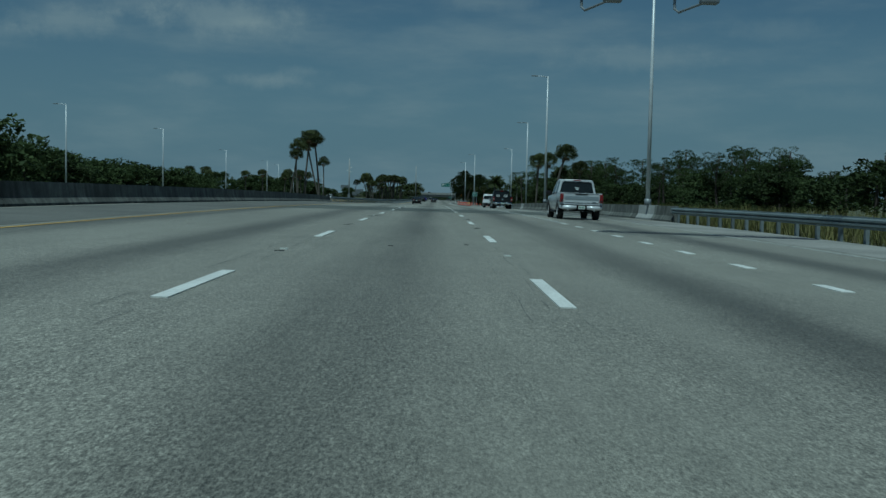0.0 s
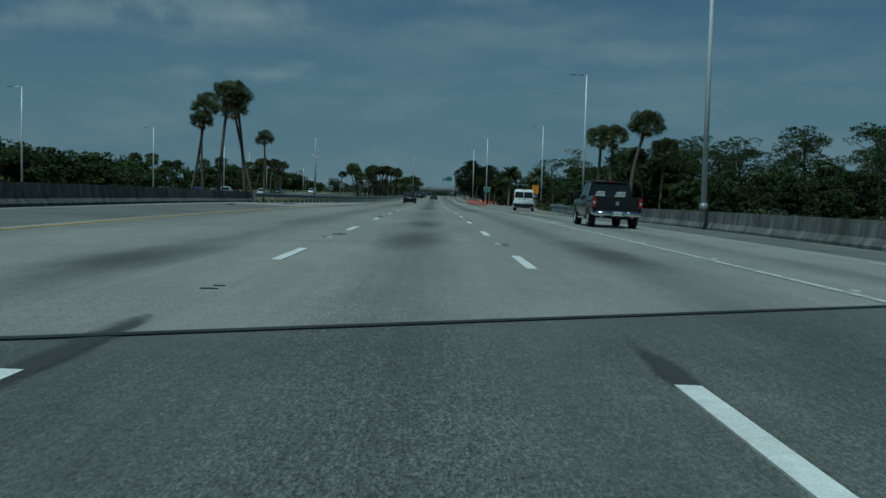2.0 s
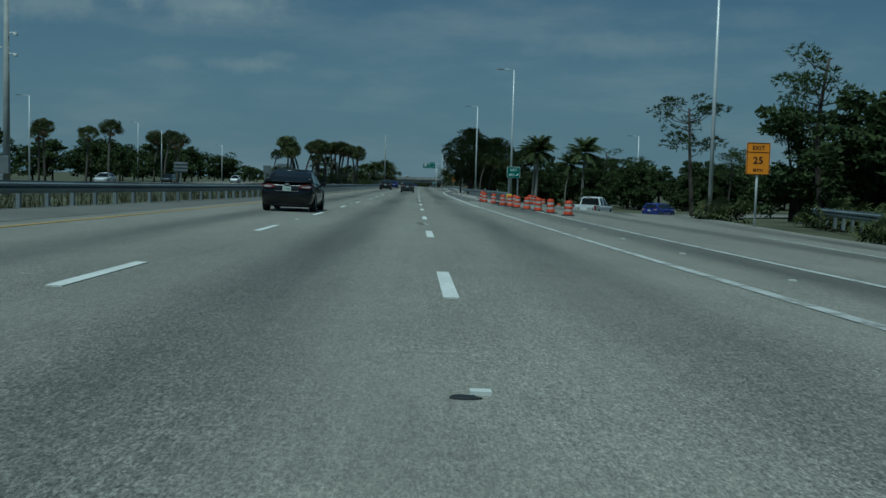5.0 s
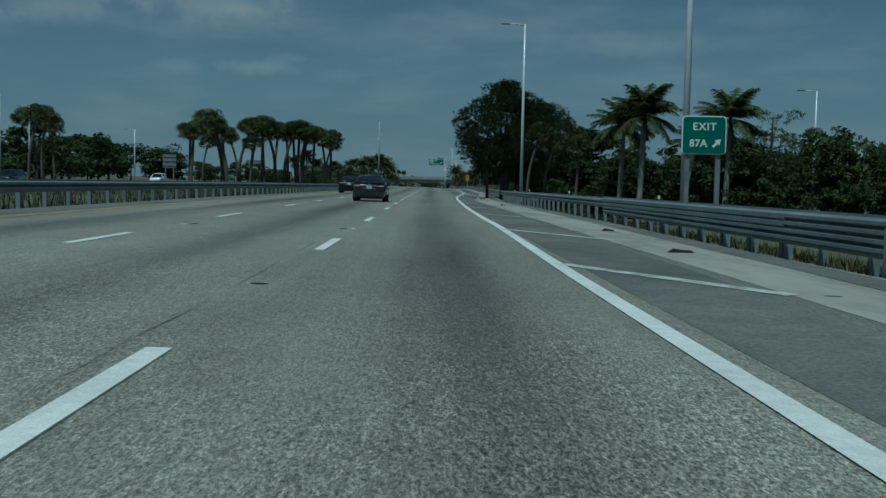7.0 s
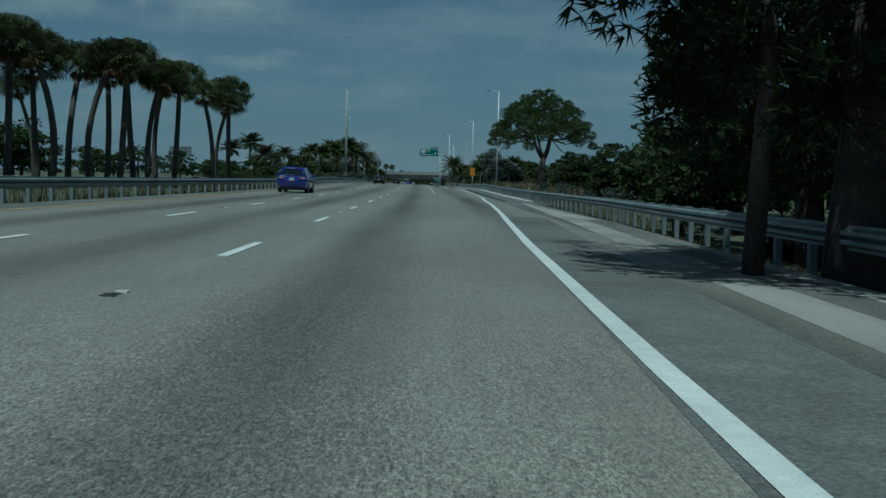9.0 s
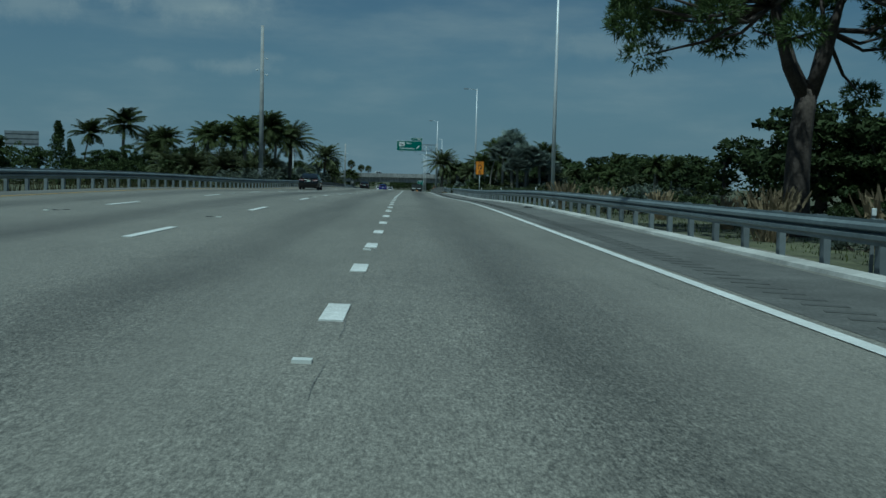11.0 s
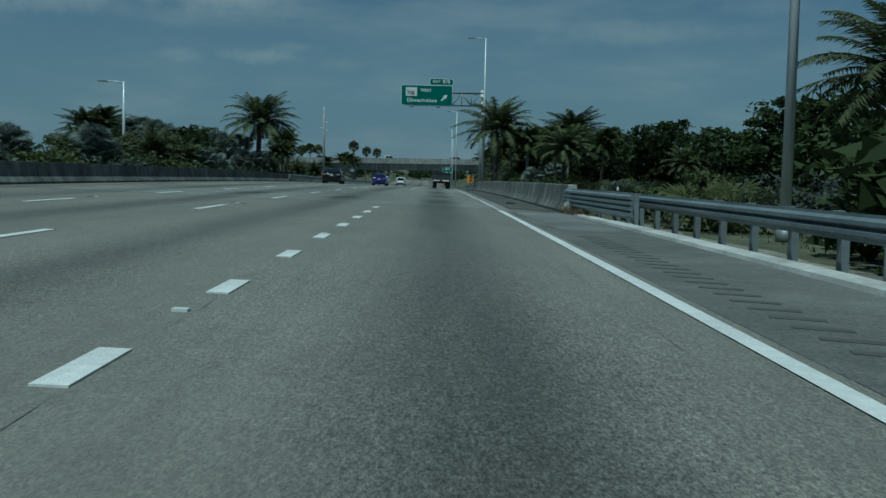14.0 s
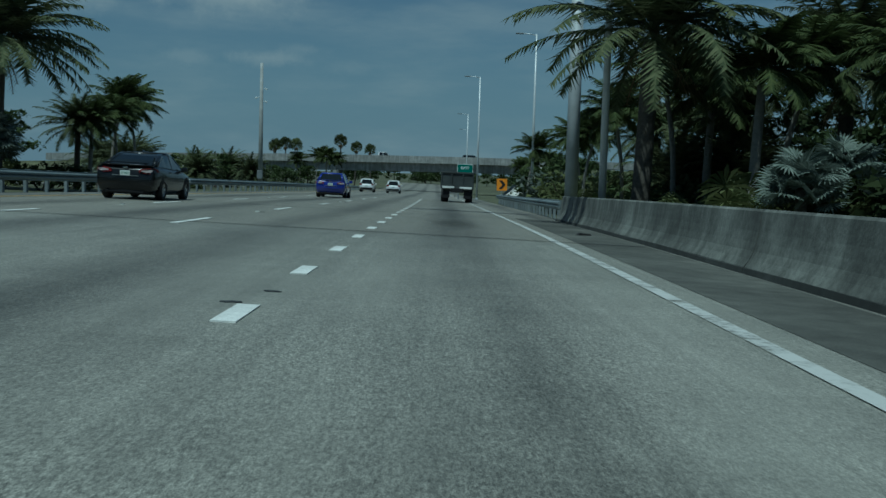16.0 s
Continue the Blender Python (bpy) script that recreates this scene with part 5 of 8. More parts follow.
def frond(V, Fc, base, az, elev, length, droop, pairs, leaflet, width, hang=0.35, vee=0.5, wind=0.0):
    """A feather frond: a bending rib with narrow leaflets down both sides."""
    out = unit(np.array([math.cos(az) + wind, math.sin(az), 0.0]))
    az = math.atan2(out[1], out[0])
    up = np.array([0, 0, 1.0])
    p, e = np.array(base, float), elev
    pts, dirs = [p.copy()], []
    n = 9
    for i in range(n):
        d = out * math.cos(e) + up * math.sin(e)
        p = p + d * length / n
        pts.append(p.copy())
        dirs.append(d)
        e -= droop / n * (0.5 + 1.2 * i / n)
    dirs.append(dirs[-1])
    side = np.array([-math.sin(az), math.cos(az), 0.0])
    for i in range(n):
        w = 0.035 * (1 - i / n) + 0.008
        k = len(V)
        V.extend([pts[i] - side * w, pts[i] + side * w, pts[i + 1] + side * w * 0.9, pts[i + 1] - side * w * 0.9])
        Fc.append((k, k + 1, k + 2, k + 3))
    for j in range(pairs):
        u = 0.12 + 0.88 * (j + 0.5) / pairs
        x = u * n
        i = min(int(x), n - 1)
        b = pts[i] + (pts[i + 1] - pts[i]) * (x - i)
        d = dirs[i]
        nrm = np.cross(d, side)
        ll = leaflet * (0.55 + 0.9 * math.sin(math.pi * min(u * 0.92 + 0.10, 1.0))) * rng.uniform(0.85, 1.12)
        for s in (-1, 1):
            t = unit(side * s * rng.uniform(0.75, 1.0) + d * rng.uniform(0.45, 0.8) + nrm * -vee * rng.uniform(-0.2, 0.6) - up * hang * rng.uniform(0.5, 1.3))
            k = len(V)
            V.extend([b + d * width, b - d * width, b + t * ll])
            Fc.append((k, k + 1, k + 2))


def fan(V, Fc, base, az, elev, stalk, radius, ribs, spread=150, droop=0.35, width=0.16, tilt=0.0, roll=0.0):
    """A fan frond: a stalk with pointed ribs spread round its end; tilt bends the blade, roll twists it about the stalk."""
    d = np.array([math.cos(az) * math.cos(elev), math.sin(az) * math.cos(elev), math.sin(elev)])
    side = np.array([-math.sin(az), math.cos(az), 0.0])
    nrm = np.cross(side, d)
    c = np.array(base) + d * stalk
    k = len(V)
    V.extend([np.array(base) - side * 0.03, np.array(base) + side * 0.03, c + side * 0.02, c - side * 0.02])
    Fc.append((k, k + 1, k + 2, k + 3))
    d, nrm = d * math.cos(tilt) + nrm * math.sin(tilt), nrm * math.cos(tilt) - d * math.sin(tilt)
    side, nrm = side * math.cos(roll) + nrm * math.sin(roll), nrm * math.cos(roll) - side * math.sin(roll)
    for j in range(ribs):
        a = radians(spread) * (j / (ribs - 1) * 2 - 1)
        t = d * math.cos(a) + side * math.sin(a) + nrm * 0.25 * abs(math.sin(a))
        w = (side * math.cos(a) - d * math.sin(a)) * radius * width
        mid = c + t * radius * 0.6
        tip = c + t * radius * rng.uniform(0.9, 1.08) - np.array([0, 0, radius * droop * rng.uniform(0.4, 1.3)])
        k = len(V)
        V.extend([c, mid - w * 0.5, tip, mid + w * 0.5])
        Fc.append((k, k + 1, k + 2, k + 3))


def trunk_part(parent, top, r0, r1, sway, material, n=7, label="", rings=False):
    bm = bmesh.new()
    pts, rad = [], []
    for i in range(n + 1):
        u = i / n
        pts.append((sway[0] * u * u + sway[2] * math.sin(u * math.pi), sway[1] * u * u, top * u - (0.3 if i == 0 else 0)))
        rad.append(r0 + (r1 - r0) * u + (0.04 * r0 * (i % 2) if rings else 0))
    tube(bm, pts, rad, 9)
    part("trunk", bm, material, parent, label, True)
    return np.array(pts[-1])


def sabal_head(t, top):
    """A round head of fan leaves: each blade hangs and faces outwards from the end of its stalk."""
    V, Fc = [], []
    for i in range(54):
        e = math.asin(rng.uniform(-0.62, 0.99))
        fan(V, Fc, top + np.array([0, 0, 0.25]), i * 2.39996 + rng.uniform(-0.3, 0.3), e, rng.uniform(0.55, 0.95), rng.uniform(0.50, 0.66), 17, 120, 0.42, 0.105, rng.uniform(-1.15, -0.45), rng.uniform(-0.6, 0.6))
    poly_part("crown", V, Fc, M_SABAL, t)
    V, Fc = [], []
    for i in range(9):
        fan(V, Fc, top + np.array([0, 0, 0.05]), rng.uniform(0, math.tau), rng.uniform(-1.35, -0.9), 0.4, 0.45, 9, 80, 0.4)
    poly_part("dry_fronds", V, Fc, M_DEAD, t, "dry hanging brown fronds")


def make_sabal(t, v):
    sway = ((0.3, 0.0, 0.1), (0.95, 0.2, -0.15), (-0.7, 0.3, 0.2))[v]
    sabal_head(t, trunk_part(t, 6.7, 0.125, 0.10, sway, M_BARK, rings=True))


def make_tallsabal(t, v):
    sabal_head(t, trunk_part(t, 9.1, 0.115, 0.09, ((0.1, 0.0, 0.12), (-0.1, 0.1, -0.10))[v], M_BARK, n=10, rings=True))


def make_date(t, v):
    top = trunk_part(t, 4.6 if v < 2 else 1.6, 0.20, 0.17, (0.15, 0, 0.05), M_BARK, rings=True)
    V, Fc = [], []
    for i in range(64):
        u = (i + 0.5) / 64
        e = 1.47 - u * 1.75 + rng.uniform(-0.12, 0.12)
        frond(V, Fc, top + np.array([0, 0, 0.2]), i * 2.39996 + rng.uniform(-0.2, 0.2), e, rng.uniform(2.6, 3.3), rng.uniform(0.8, 1.5), 44, 0.42, 0.038, 0.22, 0.8, 0.30)
    poly_part("crown", V, Fc, M_DATE, t)
    V, Fc = [], []
    for i in range(7):
        frond(V, Fc, top, rng.uniform(0, math.tau), rng.uniform(-1.2, -0.7), 1.7, 0.4, 14, 0.28, 0.015, 0.4)
    poly_part("dry_fronds", V, Fc, M_DEAD, t, "dry hanging brown fronds")


def make_royal(t, v):
    top = trunk_part(t, 5.4, 0.17 if v == 0 else 0.10, 0.13 if v == 0 else 0.075, ((0.2, 0, 0.05), (0.5, 0, -0.15), (-0.3, 0.1, 0.1))[v], M_PALEBARK, label="smooth pale trunk")
    bm = bmesh.new()
    tube(bm, [tuple(top), tuple(top + np.array([0, 0, 0.7]))], [0.11, 0.06], 8)
    part("crownshaft", bm, M_ROYAL, t, "smooth green crownshaft", True)
    V, Fc = [], []
    for i in range(40):
        e = rng.uniform(-0.5, 1.45)
        frond(V, Fc, top + np.array([0, 0, 0.65]), i * 2.39996 + rng.uniform(-0.3, 0.3), e, rng.uniform(1.9, 2.5), rng.uniform(0.8, 1.4), 34, 0.48, 0.040, 0.5, 0.5, 0.30)
    poly_part("crown", V, Fc, M_ROYAL, t)


def make_silver(t, v):
    top = trunk_part(t, 2.6, 0.26, 0.22, (0.1, 0, 0), M_BARK)
    V, Fc = [], []
    for i in range(40):
        u = i / 40
        e = 1.35 - u * 1.9
        fan(V, Fc, top, i * 2.39996, e, rng.uniform(0.9, 1.35), rng.uniform(0.75, 1.0), 24, 150, 0.10, 0.12, rng.uniform(0.2, 0.9) if e > 0.4 else rng.uniform(-0.9, 0.2), rng.uniform(-0.7, 0.7))
    poly_part("crown", V, Fc, M_SILVER, t, "silvery blue-green fan fronds")


def make_tallsilver(t, v):
    """Tall silver palm: a slim grey trunk under a round head of wide, pleated blue-grey fans."""
    top = trunk_part(t, 5.7, 0.16, 0.13, (0.1, 0, 0.05), M_PALEBARK, rings=True)
    V, Fc = [], []
    for i in range(46):
        e = 1.4 - i / 46 * 2.05 + rng.uniform(-0.12, 0.12)
        fan(V, Fc, top, i * 2.39996 + rng.uniform(-0.2, 0.2), e, rng.uniform(0.75, 1.15), rng.uniform(0.80, 1.05), 30, 125, 0.16, 0.075, rng.uniform(0.2, 0.8) if e > 0.5 else rng.uniform(-0.9, 0.0), rng.uniform(-0.8, 0.8))
    poly_part("crown", V, Fc, M_SILVER, t, "silvery blue-green fan fronds")


def leaf_mass(centres, radii, count, size, flat=0.7, thin=0.42):
    """Small leaf sprays scattered over the shells of many clumps."""
    total = count
    idx = rng.integers(0, len(centres), total)
    d = rng.normal(size=(total, 3))
    d /= np.linalg.norm(d, axis=1)[:, None]
    r = radii[idx] * rng.uniform(0.45, 1.08, total) ** 0.6
    c = centres[idx] + d * r[:, None] * np.array([1, 1, flat])
    a = rng.normal(size=(total, 3)) + d * 0.7
    a /= np.linalg.norm(a, axis=1)[:, None]
    b = np.cross(a, rng.normal(size=(total, 3)))
    b /= np.linalg.norm(b, axis=1)[:, None]
    s = (size * rng.uniform(0.6, 1.35, total))[:, None]
    V = np.stack([c - a * s, c + a * s * 0.35 - b * s * thin, c + a * s * 0.6 + b * s * thin], 1).reshape(-1, 3)
    Fc = np.arange(total * 3).reshape(-1, 3)
    return V.tolist(), Fc.tolist()


def needle_mass(centres, radii, tufts, size, flat=0.6):
    """Brushes of long needles: thin blades fanning out from the ends of twigs."""
    blades = 7
    idx = np.repeat(rng.integers(0, len(centres), tufts), blades)
    d = rng.normal(size=(tufts, 3))
    d[:, 2] += 0.35
    d /= np.linalg.norm(d, axis=1)[:, None]
    r = radii[idx[::blades]] * rng.uniform(0.3, 1.0, tufts) ** 0.55
    d, r = np.repeat(d, blades, 0), np.repeat(r, blades)
    c = centres[idx] + d * r[:, None] * np.array([1, 1, flat])
    total = tufts * blades
    a = d + rng.normal(size=(total, 3)) * 0.55
    a /= np.linalg.norm(a, axis=1)[:, None]
    b = np.cross(a, rng.normal(size=(total, 3)))
    b /= np.linalg.norm(b, axis=1)[:, None]
    s = (size * rng.uniform(0.7, 1.3, total))[:, None]
    V = np.stack([c - b * s * 0.085, c + b * s * 0.085, c + a * s], 1).reshape(-1, 3)
    return V.tolist(), np.arange(total * 3).reshape(-1, 3).tolist()


def limbs(parent, ends, base, material, r=0.09, name="limb"):
    for e in ends:
        bm = bmesh.new()
        m = (np.array(base) + np.array(e)) / 2 + np.array([0, 0, -0.25])
        tube(bm, [tuple(base), tuple(m), tuple(e)], [r, r * 0.7, r * 0.3], 6)
        part(name, bm, material, parent, "", True)


def make_oak(t, v):
    """Broadleaf tree of the wood's edge: uneven lobes, leafy nearly to the ground."""
    trunk_part(t, 3.2, 0.20, 0.13, (0.2, 0.1, 0.1), M_PINEBARK)
    lobes = 6
    la = rng.uniform(0, math.tau, lobes)
    lr, lz = rng.uniform(0.6, 1.9, lobes), rng.uniform(2.2, 5.6, lobes)
    lr *= np.clip(1.25 - (lz - 2.2) / 5.0, 0.35, 1)
    per = 11
    c = np.repeat(np.stack([np.cos(la) * lr, np.sin(la) * lr, lz], 1), per, 0) + rng.normal(size=(lobes * per, 3)) * np.array([0.75, 0.75, 0.55])
    c = np.vstack([c, np.stack([rng.uniform(-2.2, 2.2, 14), rng.uniform(-1.8, 1.8, 14), rng.uniform(0.6, 2.4, 14)], 1)])
    c[:, 2] = np.clip(c[:, 2], 0.5, 6.5)
    limbs(t, [c[i * per] for i in range(4)], (0.1, 0, 1.8), M_PINEBARK)
    V, Fc = leaf_mass(c, rng.uniform(0.30, 0.78, len(c)), 3200, 0.16)
    W, Fw = leaf_mass(c, np.full(len(c), 0.40), 1300, 0.29)
    Fc += [[a + len(V) for a in f] for f in Fw]
    poly_part("crown", V + W, Fc, M_OAK, t)


def make_pine(t, v):
    """Tall pine: bare trunk, separate flattened brushes of needles on spreading limbs."""
    h = 10.0
    bow = ((0.4, 0, 0.3), (-0.5, 0.2, -0.2), (0.2, 0.1, 0.5))[v]
    top = trunk_part(t, h * 0.95, 0.17, 0.06, bow, M_PINEBARK)
    n = 24
    u = rng.uniform(0.50, 1.0, n)
    az = np.arange(n) * 2.39996 + rng.uniform(-0.4, 0.4, n)
    rr = rng.uniform(0.7, 2.2, n) * np.sqrt(np.clip(1.1 - ((u - 0.74) / 0.34) ** 2, 0.06, 1))
    c = np.stack([np.cos(az) * rr + bow[0] * u * u + bow[2] * np.sin(u * math.pi), np.sin(az) * rr, u * h + 0.15 * rr], 1)
    for i in range(12):
        ui = u[i] - 0.07
        limbs(t, [c[i]], (bow[0] * ui * ui + bow[2] * math.sin(ui * math.pi), bow[1] * ui * ui, ui * h), M_PINEBARK, 0.045)
    V, Fc = needle_mass(c, rng.uniform(0.45, 0.85, n), 850, 0.26, 0.55)
    poly_part("crown", V, Fc, M_PINE, t)


def make_bigpine(t, v):
    """Broad umbrella pine with a forked dark trunk and spreading limbs that show under the dome of needles."""
    trunk_part(t, 3.0, 0.30, 0.22, (0.15, 0, -0.1), M_PINEBARK)
    fork = [(-0.9, 0.2, 4.6), (1.3, 0.4, 4.4), (0.25, -0.7, 5.0), (0.1, 0.8, 4.9)]
    limbs(t, fork, (0.15, 0, 2.8), M_PINEBARK, 0.19)
    n = 120
    i = np.arange(n)
    rr = np.sqrt((i + 0.5) / n) * 4.2
    az = i * 2.39996 + rng.uniform(-0.25, 0.25, n)
    dome = 7.9 - (rr / 4.2) ** 2 * 3.3
    c = np.stack([np.cos(az) * rr, np.sin(az) * rr * 0.9, dome - np.abs(rng.normal(size=n)) * 1.0 * (1 - 0.4 * rr / 4.2)], 1)
    for k in range(0, n, 2):
        b = min(fork, key=lambda q: np.linalg.norm(np.array(q) - c[k]))
        limbs(t, [c[k]], b, M_PINEBARK, 0.055)
    V, Fc = needle_mass(c, rng.uniform(0.34, 0.66, n), 15000, 0.17, 0.6)
    poly_part("crown", V, Fc, M_PINE, t)


def make_bigoak(t, v):
    """Very large dark tree close to the rail: a clumped, uneven crown over several stems."""
    trunk_part(t, 5.5, 0.34, 0.2, (0.2, 0.1, 0.1), M_PINEBARK)
    for k in range(3):
        limbs(t, [(-1.6 + 1.5 * k, 0.4 * k - 0.5, 4.6)], (-1.1 + 1.0 * k, 0.3, -0.2), M_PINEBARK, 0.13, "stem")
    n = 230
    u = rng.uniform(0, 1, n) ** 0.85
    wide = np.interp(u, [0, 0.18, 0.4, 0.62, 0.82, 1.0], [1.7, 2.5, 3.3, 3.0, 1.9, 0.5])
    az = np.arange(n) * 2.39996
    lobe = 1 + 0.16 * np.sin(3 * az + 1.1 + 4 * u) + 0.10 * np.sin(5 * az + 9 * u)
    far = np.where(rng.uniform(size=n) < 0.3, rng.uniform(0.2, 0.7, n), rng.uniform(0.8, 1.08, n))
    c = np.stack([np.cos(az) * wide * lobe * far, np.sin(az) * wide * lobe * far, 1.7 + u * 6.9], 1)
    limbs(t, [c[k] for k in range(0, 60, 6)], (0.1, 0, 3.6), M_PINEBARK, 0.10)
    V, Fc = needle_mass(c, rng.uniform(0.40, 0.80, n), 14000, 0.21, 0.75)
    poly_part("crown", V, Fc, M_OAK, t)


def make_cypress(t, v):
    trunk_part(t, 1.0, 0.12, 0.08, (0, 0, 0), M_PINEBARK)
    n = 26
    z = np.linspace(0.4, 4.7, n)
    r = 0.85 * (1 - ((z - 0.3) / 4.6)) ** 0.8
    az = rng.uniform(0, math.tau, n)
    c = np.stack([np.cos(az) * r * 0.5, np.sin(az) * r * 0.5, z], 1)
    V, Fc = leaf_mass(c, r * 0.8 + 0.12, 2600, 0.12, 1.2)
    poly_part("crown", V, Fc, M_OAK, t)


def make_bush(t, v):
    n = 12
    c = np.stack([rng.uniform(-1.3, 1.3, n), rng.uniform(-1.0, 1.0, n), rng.uniform(0.35, 1.3, n)], 1)
    bm = bmesh.new()
    for i in range(5):
        tube(bm, [(0, 0, -0.1), tuple(c[i])], [0.05, 0.02], 5)
    part("stem", bm, M_PINEBARK, t)
    V, Fc = leaf_mass(c, rng.uniform(0.4, 0.7, n), 950, 0.14)
    poly_part("leaves", V, Fc, (M_OAK, M_SABAL, M_GREYLEAF)[v], t)


def make_fanbush(t, v):
    V, Fc = [], []
    for i in range(30):
        fan(V, Fc, (rng.uniform(-0.5, 0.5), rng.uniform(-0.5, 0.5), 0.15), rng.uniform(0, math.tau), rng.uniform(0.1, 1.4), rng.uniform(0.5, 1.2), rng.uniform(0.5, 0.75), 13, 130, 0.35)
    poly_part("fronds", V, Fc, M_SABAL, t)


def make_plume(t, v):
    """Clump of tall dry grass with pale feathery plumes."""
    V, Fc = [], []
    for i in range(150):
        az, l = rng.uniform(0, math.tau), rng.uniform(0.7, 1.8)
        o = np.array([math.cos(az), math.sin(az), 0]) * rng.uniform(0.1, 0.5) * l
        b = np.array([rng.uniform(-0.3, 0.3), rng.uniform(-0.25, 0.25), 0])
        tip = b + o + np.array([0, 0, l])
        k = len(V)
        V.extend([b - np.array([0.011, 0, 0]), b + np.array([0.011, 0, 0]), tip])
        Fc.append((k, k + 1, k + 2))
        for s in range(3):
            q = b + (tip - b) * (0.7 + 0.1 * s)
            k = len(V)
            w = rng.normal(size=3) * 0.028
            V.extend([q - w, tip + w * 0.3, q + w])
            Fc.append((k, k + 1, k + 2))
    poly_part("plumes", V, Fc, M_STRAW, t)


MAKERS = {"tallsabal": (make_tallsabal, 10.6, 2, "cabbage_palm", "palm"), "sabal": (make_sabal, 8.1, 3, "cabbage_palm", "palm"), "date": (make_date, 7.6, 2, "date_palm", "palm"), "lowdate": (make_date, 4.6, 1, "date_palm", "palm"),
          "royal": (make_royal, 7.6, 3, "coconut_palm", "palm"), "silver": (make_silver, 4.9, 2, "silver_palm", "palm"), "tallsilver": (make_tallsilver, 8.0, 1, "silver_palm", "palm"), "oak": (make_oak, 7.0, 4, "broadleaf_tree", "tree"),
          "pine": (make_pine, 10.6, 3, "pine_tree", "tree"), "bigpine": (make_bigpine, 8.2, 1, "umbrella_pine", "tree"), "bigoak": (make_bigoak, 9.2, 1, "large_tree", "tree"),
          "cypress": (make_cypress, 5.0, 1, "cypress", "tree"), "bush": (make_bush, 1.9, 3, "bush", "bush"), "fanbush": (make_fanbush, 2.2, 2, "palmetto", "bush"), "plume": (make_plume, 1.8, 2, "plume_grass", "grass")}
LABELS = {"tallsabal": "tall cabbage palm with a slender trunk", "sabal": "cabbage palm with a round head of fan fronds", "date": "date palm with a thick trunk and wide feathery crown", "lowdate": "low date palm with fronds close to the ground",
          "royal": "coconut palm with a pale trunk and drooping fronds", "silver": "silver palm with stiff grey-blue fans", "tallsilver": "tall silver palm with a slim grey trunk and round head", "oak": "dense dark broadleaf tree of the wood", "pine": "tall pine with bare trunk and clumped needles",
          "bigpine": "broad umbrella pine with a forked dark trunk", "bigoak": "very large dense dark tree beside the rail", "cypress": "narrow cone-shaped dark cypress", "bush": "rounded leafy roadside bush", "fanbush": "low palmetto clump with fan fronds", "plume": "dry straw-coloured grass clump with plumes"}
BUILT = {}


def plant(kind, x, y, top=None, v=0, wide=1.0, height=None, turn=None, label=None, lean=0.0):
    maker, nominal, variants, name, cat = MAKERS[kind]
    v = v % variants
    h = height if height else top - earth(x, y)
    s = h / nominal
    if turn is None:
        turn = rng.uniform(-25, 25) if kind in ("date", "royal", "lowdate") else rng.uniform(0, 360)
    scale = Vector((s * wide, s * wide, s))
    key = (kind, v)
    m = pose(x, y, earth(x, y) - 0.06, 0, lean, turn)
    if key not in BUILT:
        t = thing(name, label or LABELS[kind], cat, m @ Matrix.Diagonal((*scale, 1)), kind + " plants")
        maker(t, 2 if kind == "lowdate" else v)
        BUILT[key] = t
        return t
    t = BUILT[key]
    c = copy_thing(t, m @ Matrix.Diagonal((scale.x / t.scale.x, scale.y / t.scale.y, scale.z / t.scale.z, 1)))
    if label:
        c["label"] = label
    return c


# leaning palms of the median
for x, y, top, lean, v in ((-20.9, 147, 8.7, 8.6, 0), (-19.4, 146, 7.0, -1.5, 1), (-19.05, 150, 10.2, 5.6, 1), (-16.8, 151, 9.9, -6.0, 0), (-17.9, 162, 9.7, -12.5, 1), (-18.5, 171, 6.7, -0.5, 0)):
    plant("tallsabal", x, y, top + 0.15, v, 1.2, turn=0, lean=lean, label="tall cabbage palm with a slender leaning trunk")
# palms by the exit
for x, y, top, v in ((16.8, 163.3, 7.6, 0), (18.6, 166.7, 7.9, 0), (19.8, 160.0, 9.1, 1), (23.9, 165.7, 6.6, 0), (21.5, 163, 5.4, 2)):
    plant("sabal", x, y, top + 0.2, v, 1.18, turn=v * 8.0)
# median palm group
for x, y, top in ((-20.2, 335, 4.1), (-21.0, 338, 4.2), (-22.5, 362, 7.2), (-21.5, 360, 6.0), (-23.5, 370, 5.6), (-19.5, 366, 6.4), (-17.5, 372, 6.8), (-16.5, 376, 6.6), (-15.3, 378, 6.9), (-15.0, 384, 6.5), (-16.0, 390, 6.2), (-12.6, 401, 6.7), (-13.3, 399, 5.2), (-18.0, 356, 3.6), (-18.5, 368, 6.8), (-20.5, 363, 6.3), (-17.0, 381, 6.4), (-16.0, 384, 6.9), (-19.0, 374, 5.8), (-14.2, 388, 6.6), (-13.0, 396, 6.0), (-22.8, 366, 6.4), (-18.2, 377, 6.6)):
    plant("sabal", x, y, top + 0.6, int(rng.integers(0, 3)), 1.45)
for x, y, top in ((-50, 372, 8.0), (-46, 366, 7.2), (-54, 385, 8.4), (-49.5, 380, 7.0), (-58, 395, 7.8), (-26.0, 392, 6.0), (-30, 386, 5.0), (-40, 300, 6.4), (-45, 306, 5.6), (-52, 310, 6.6), (-66, 300, 6.0), (-70, 316, 7.5), (-62, 335, 6.6), (-80, 330, 7.8)):
    plant("sabal", x, y, top + 0.6, int(rng.integers(0, 3)), 1.25)
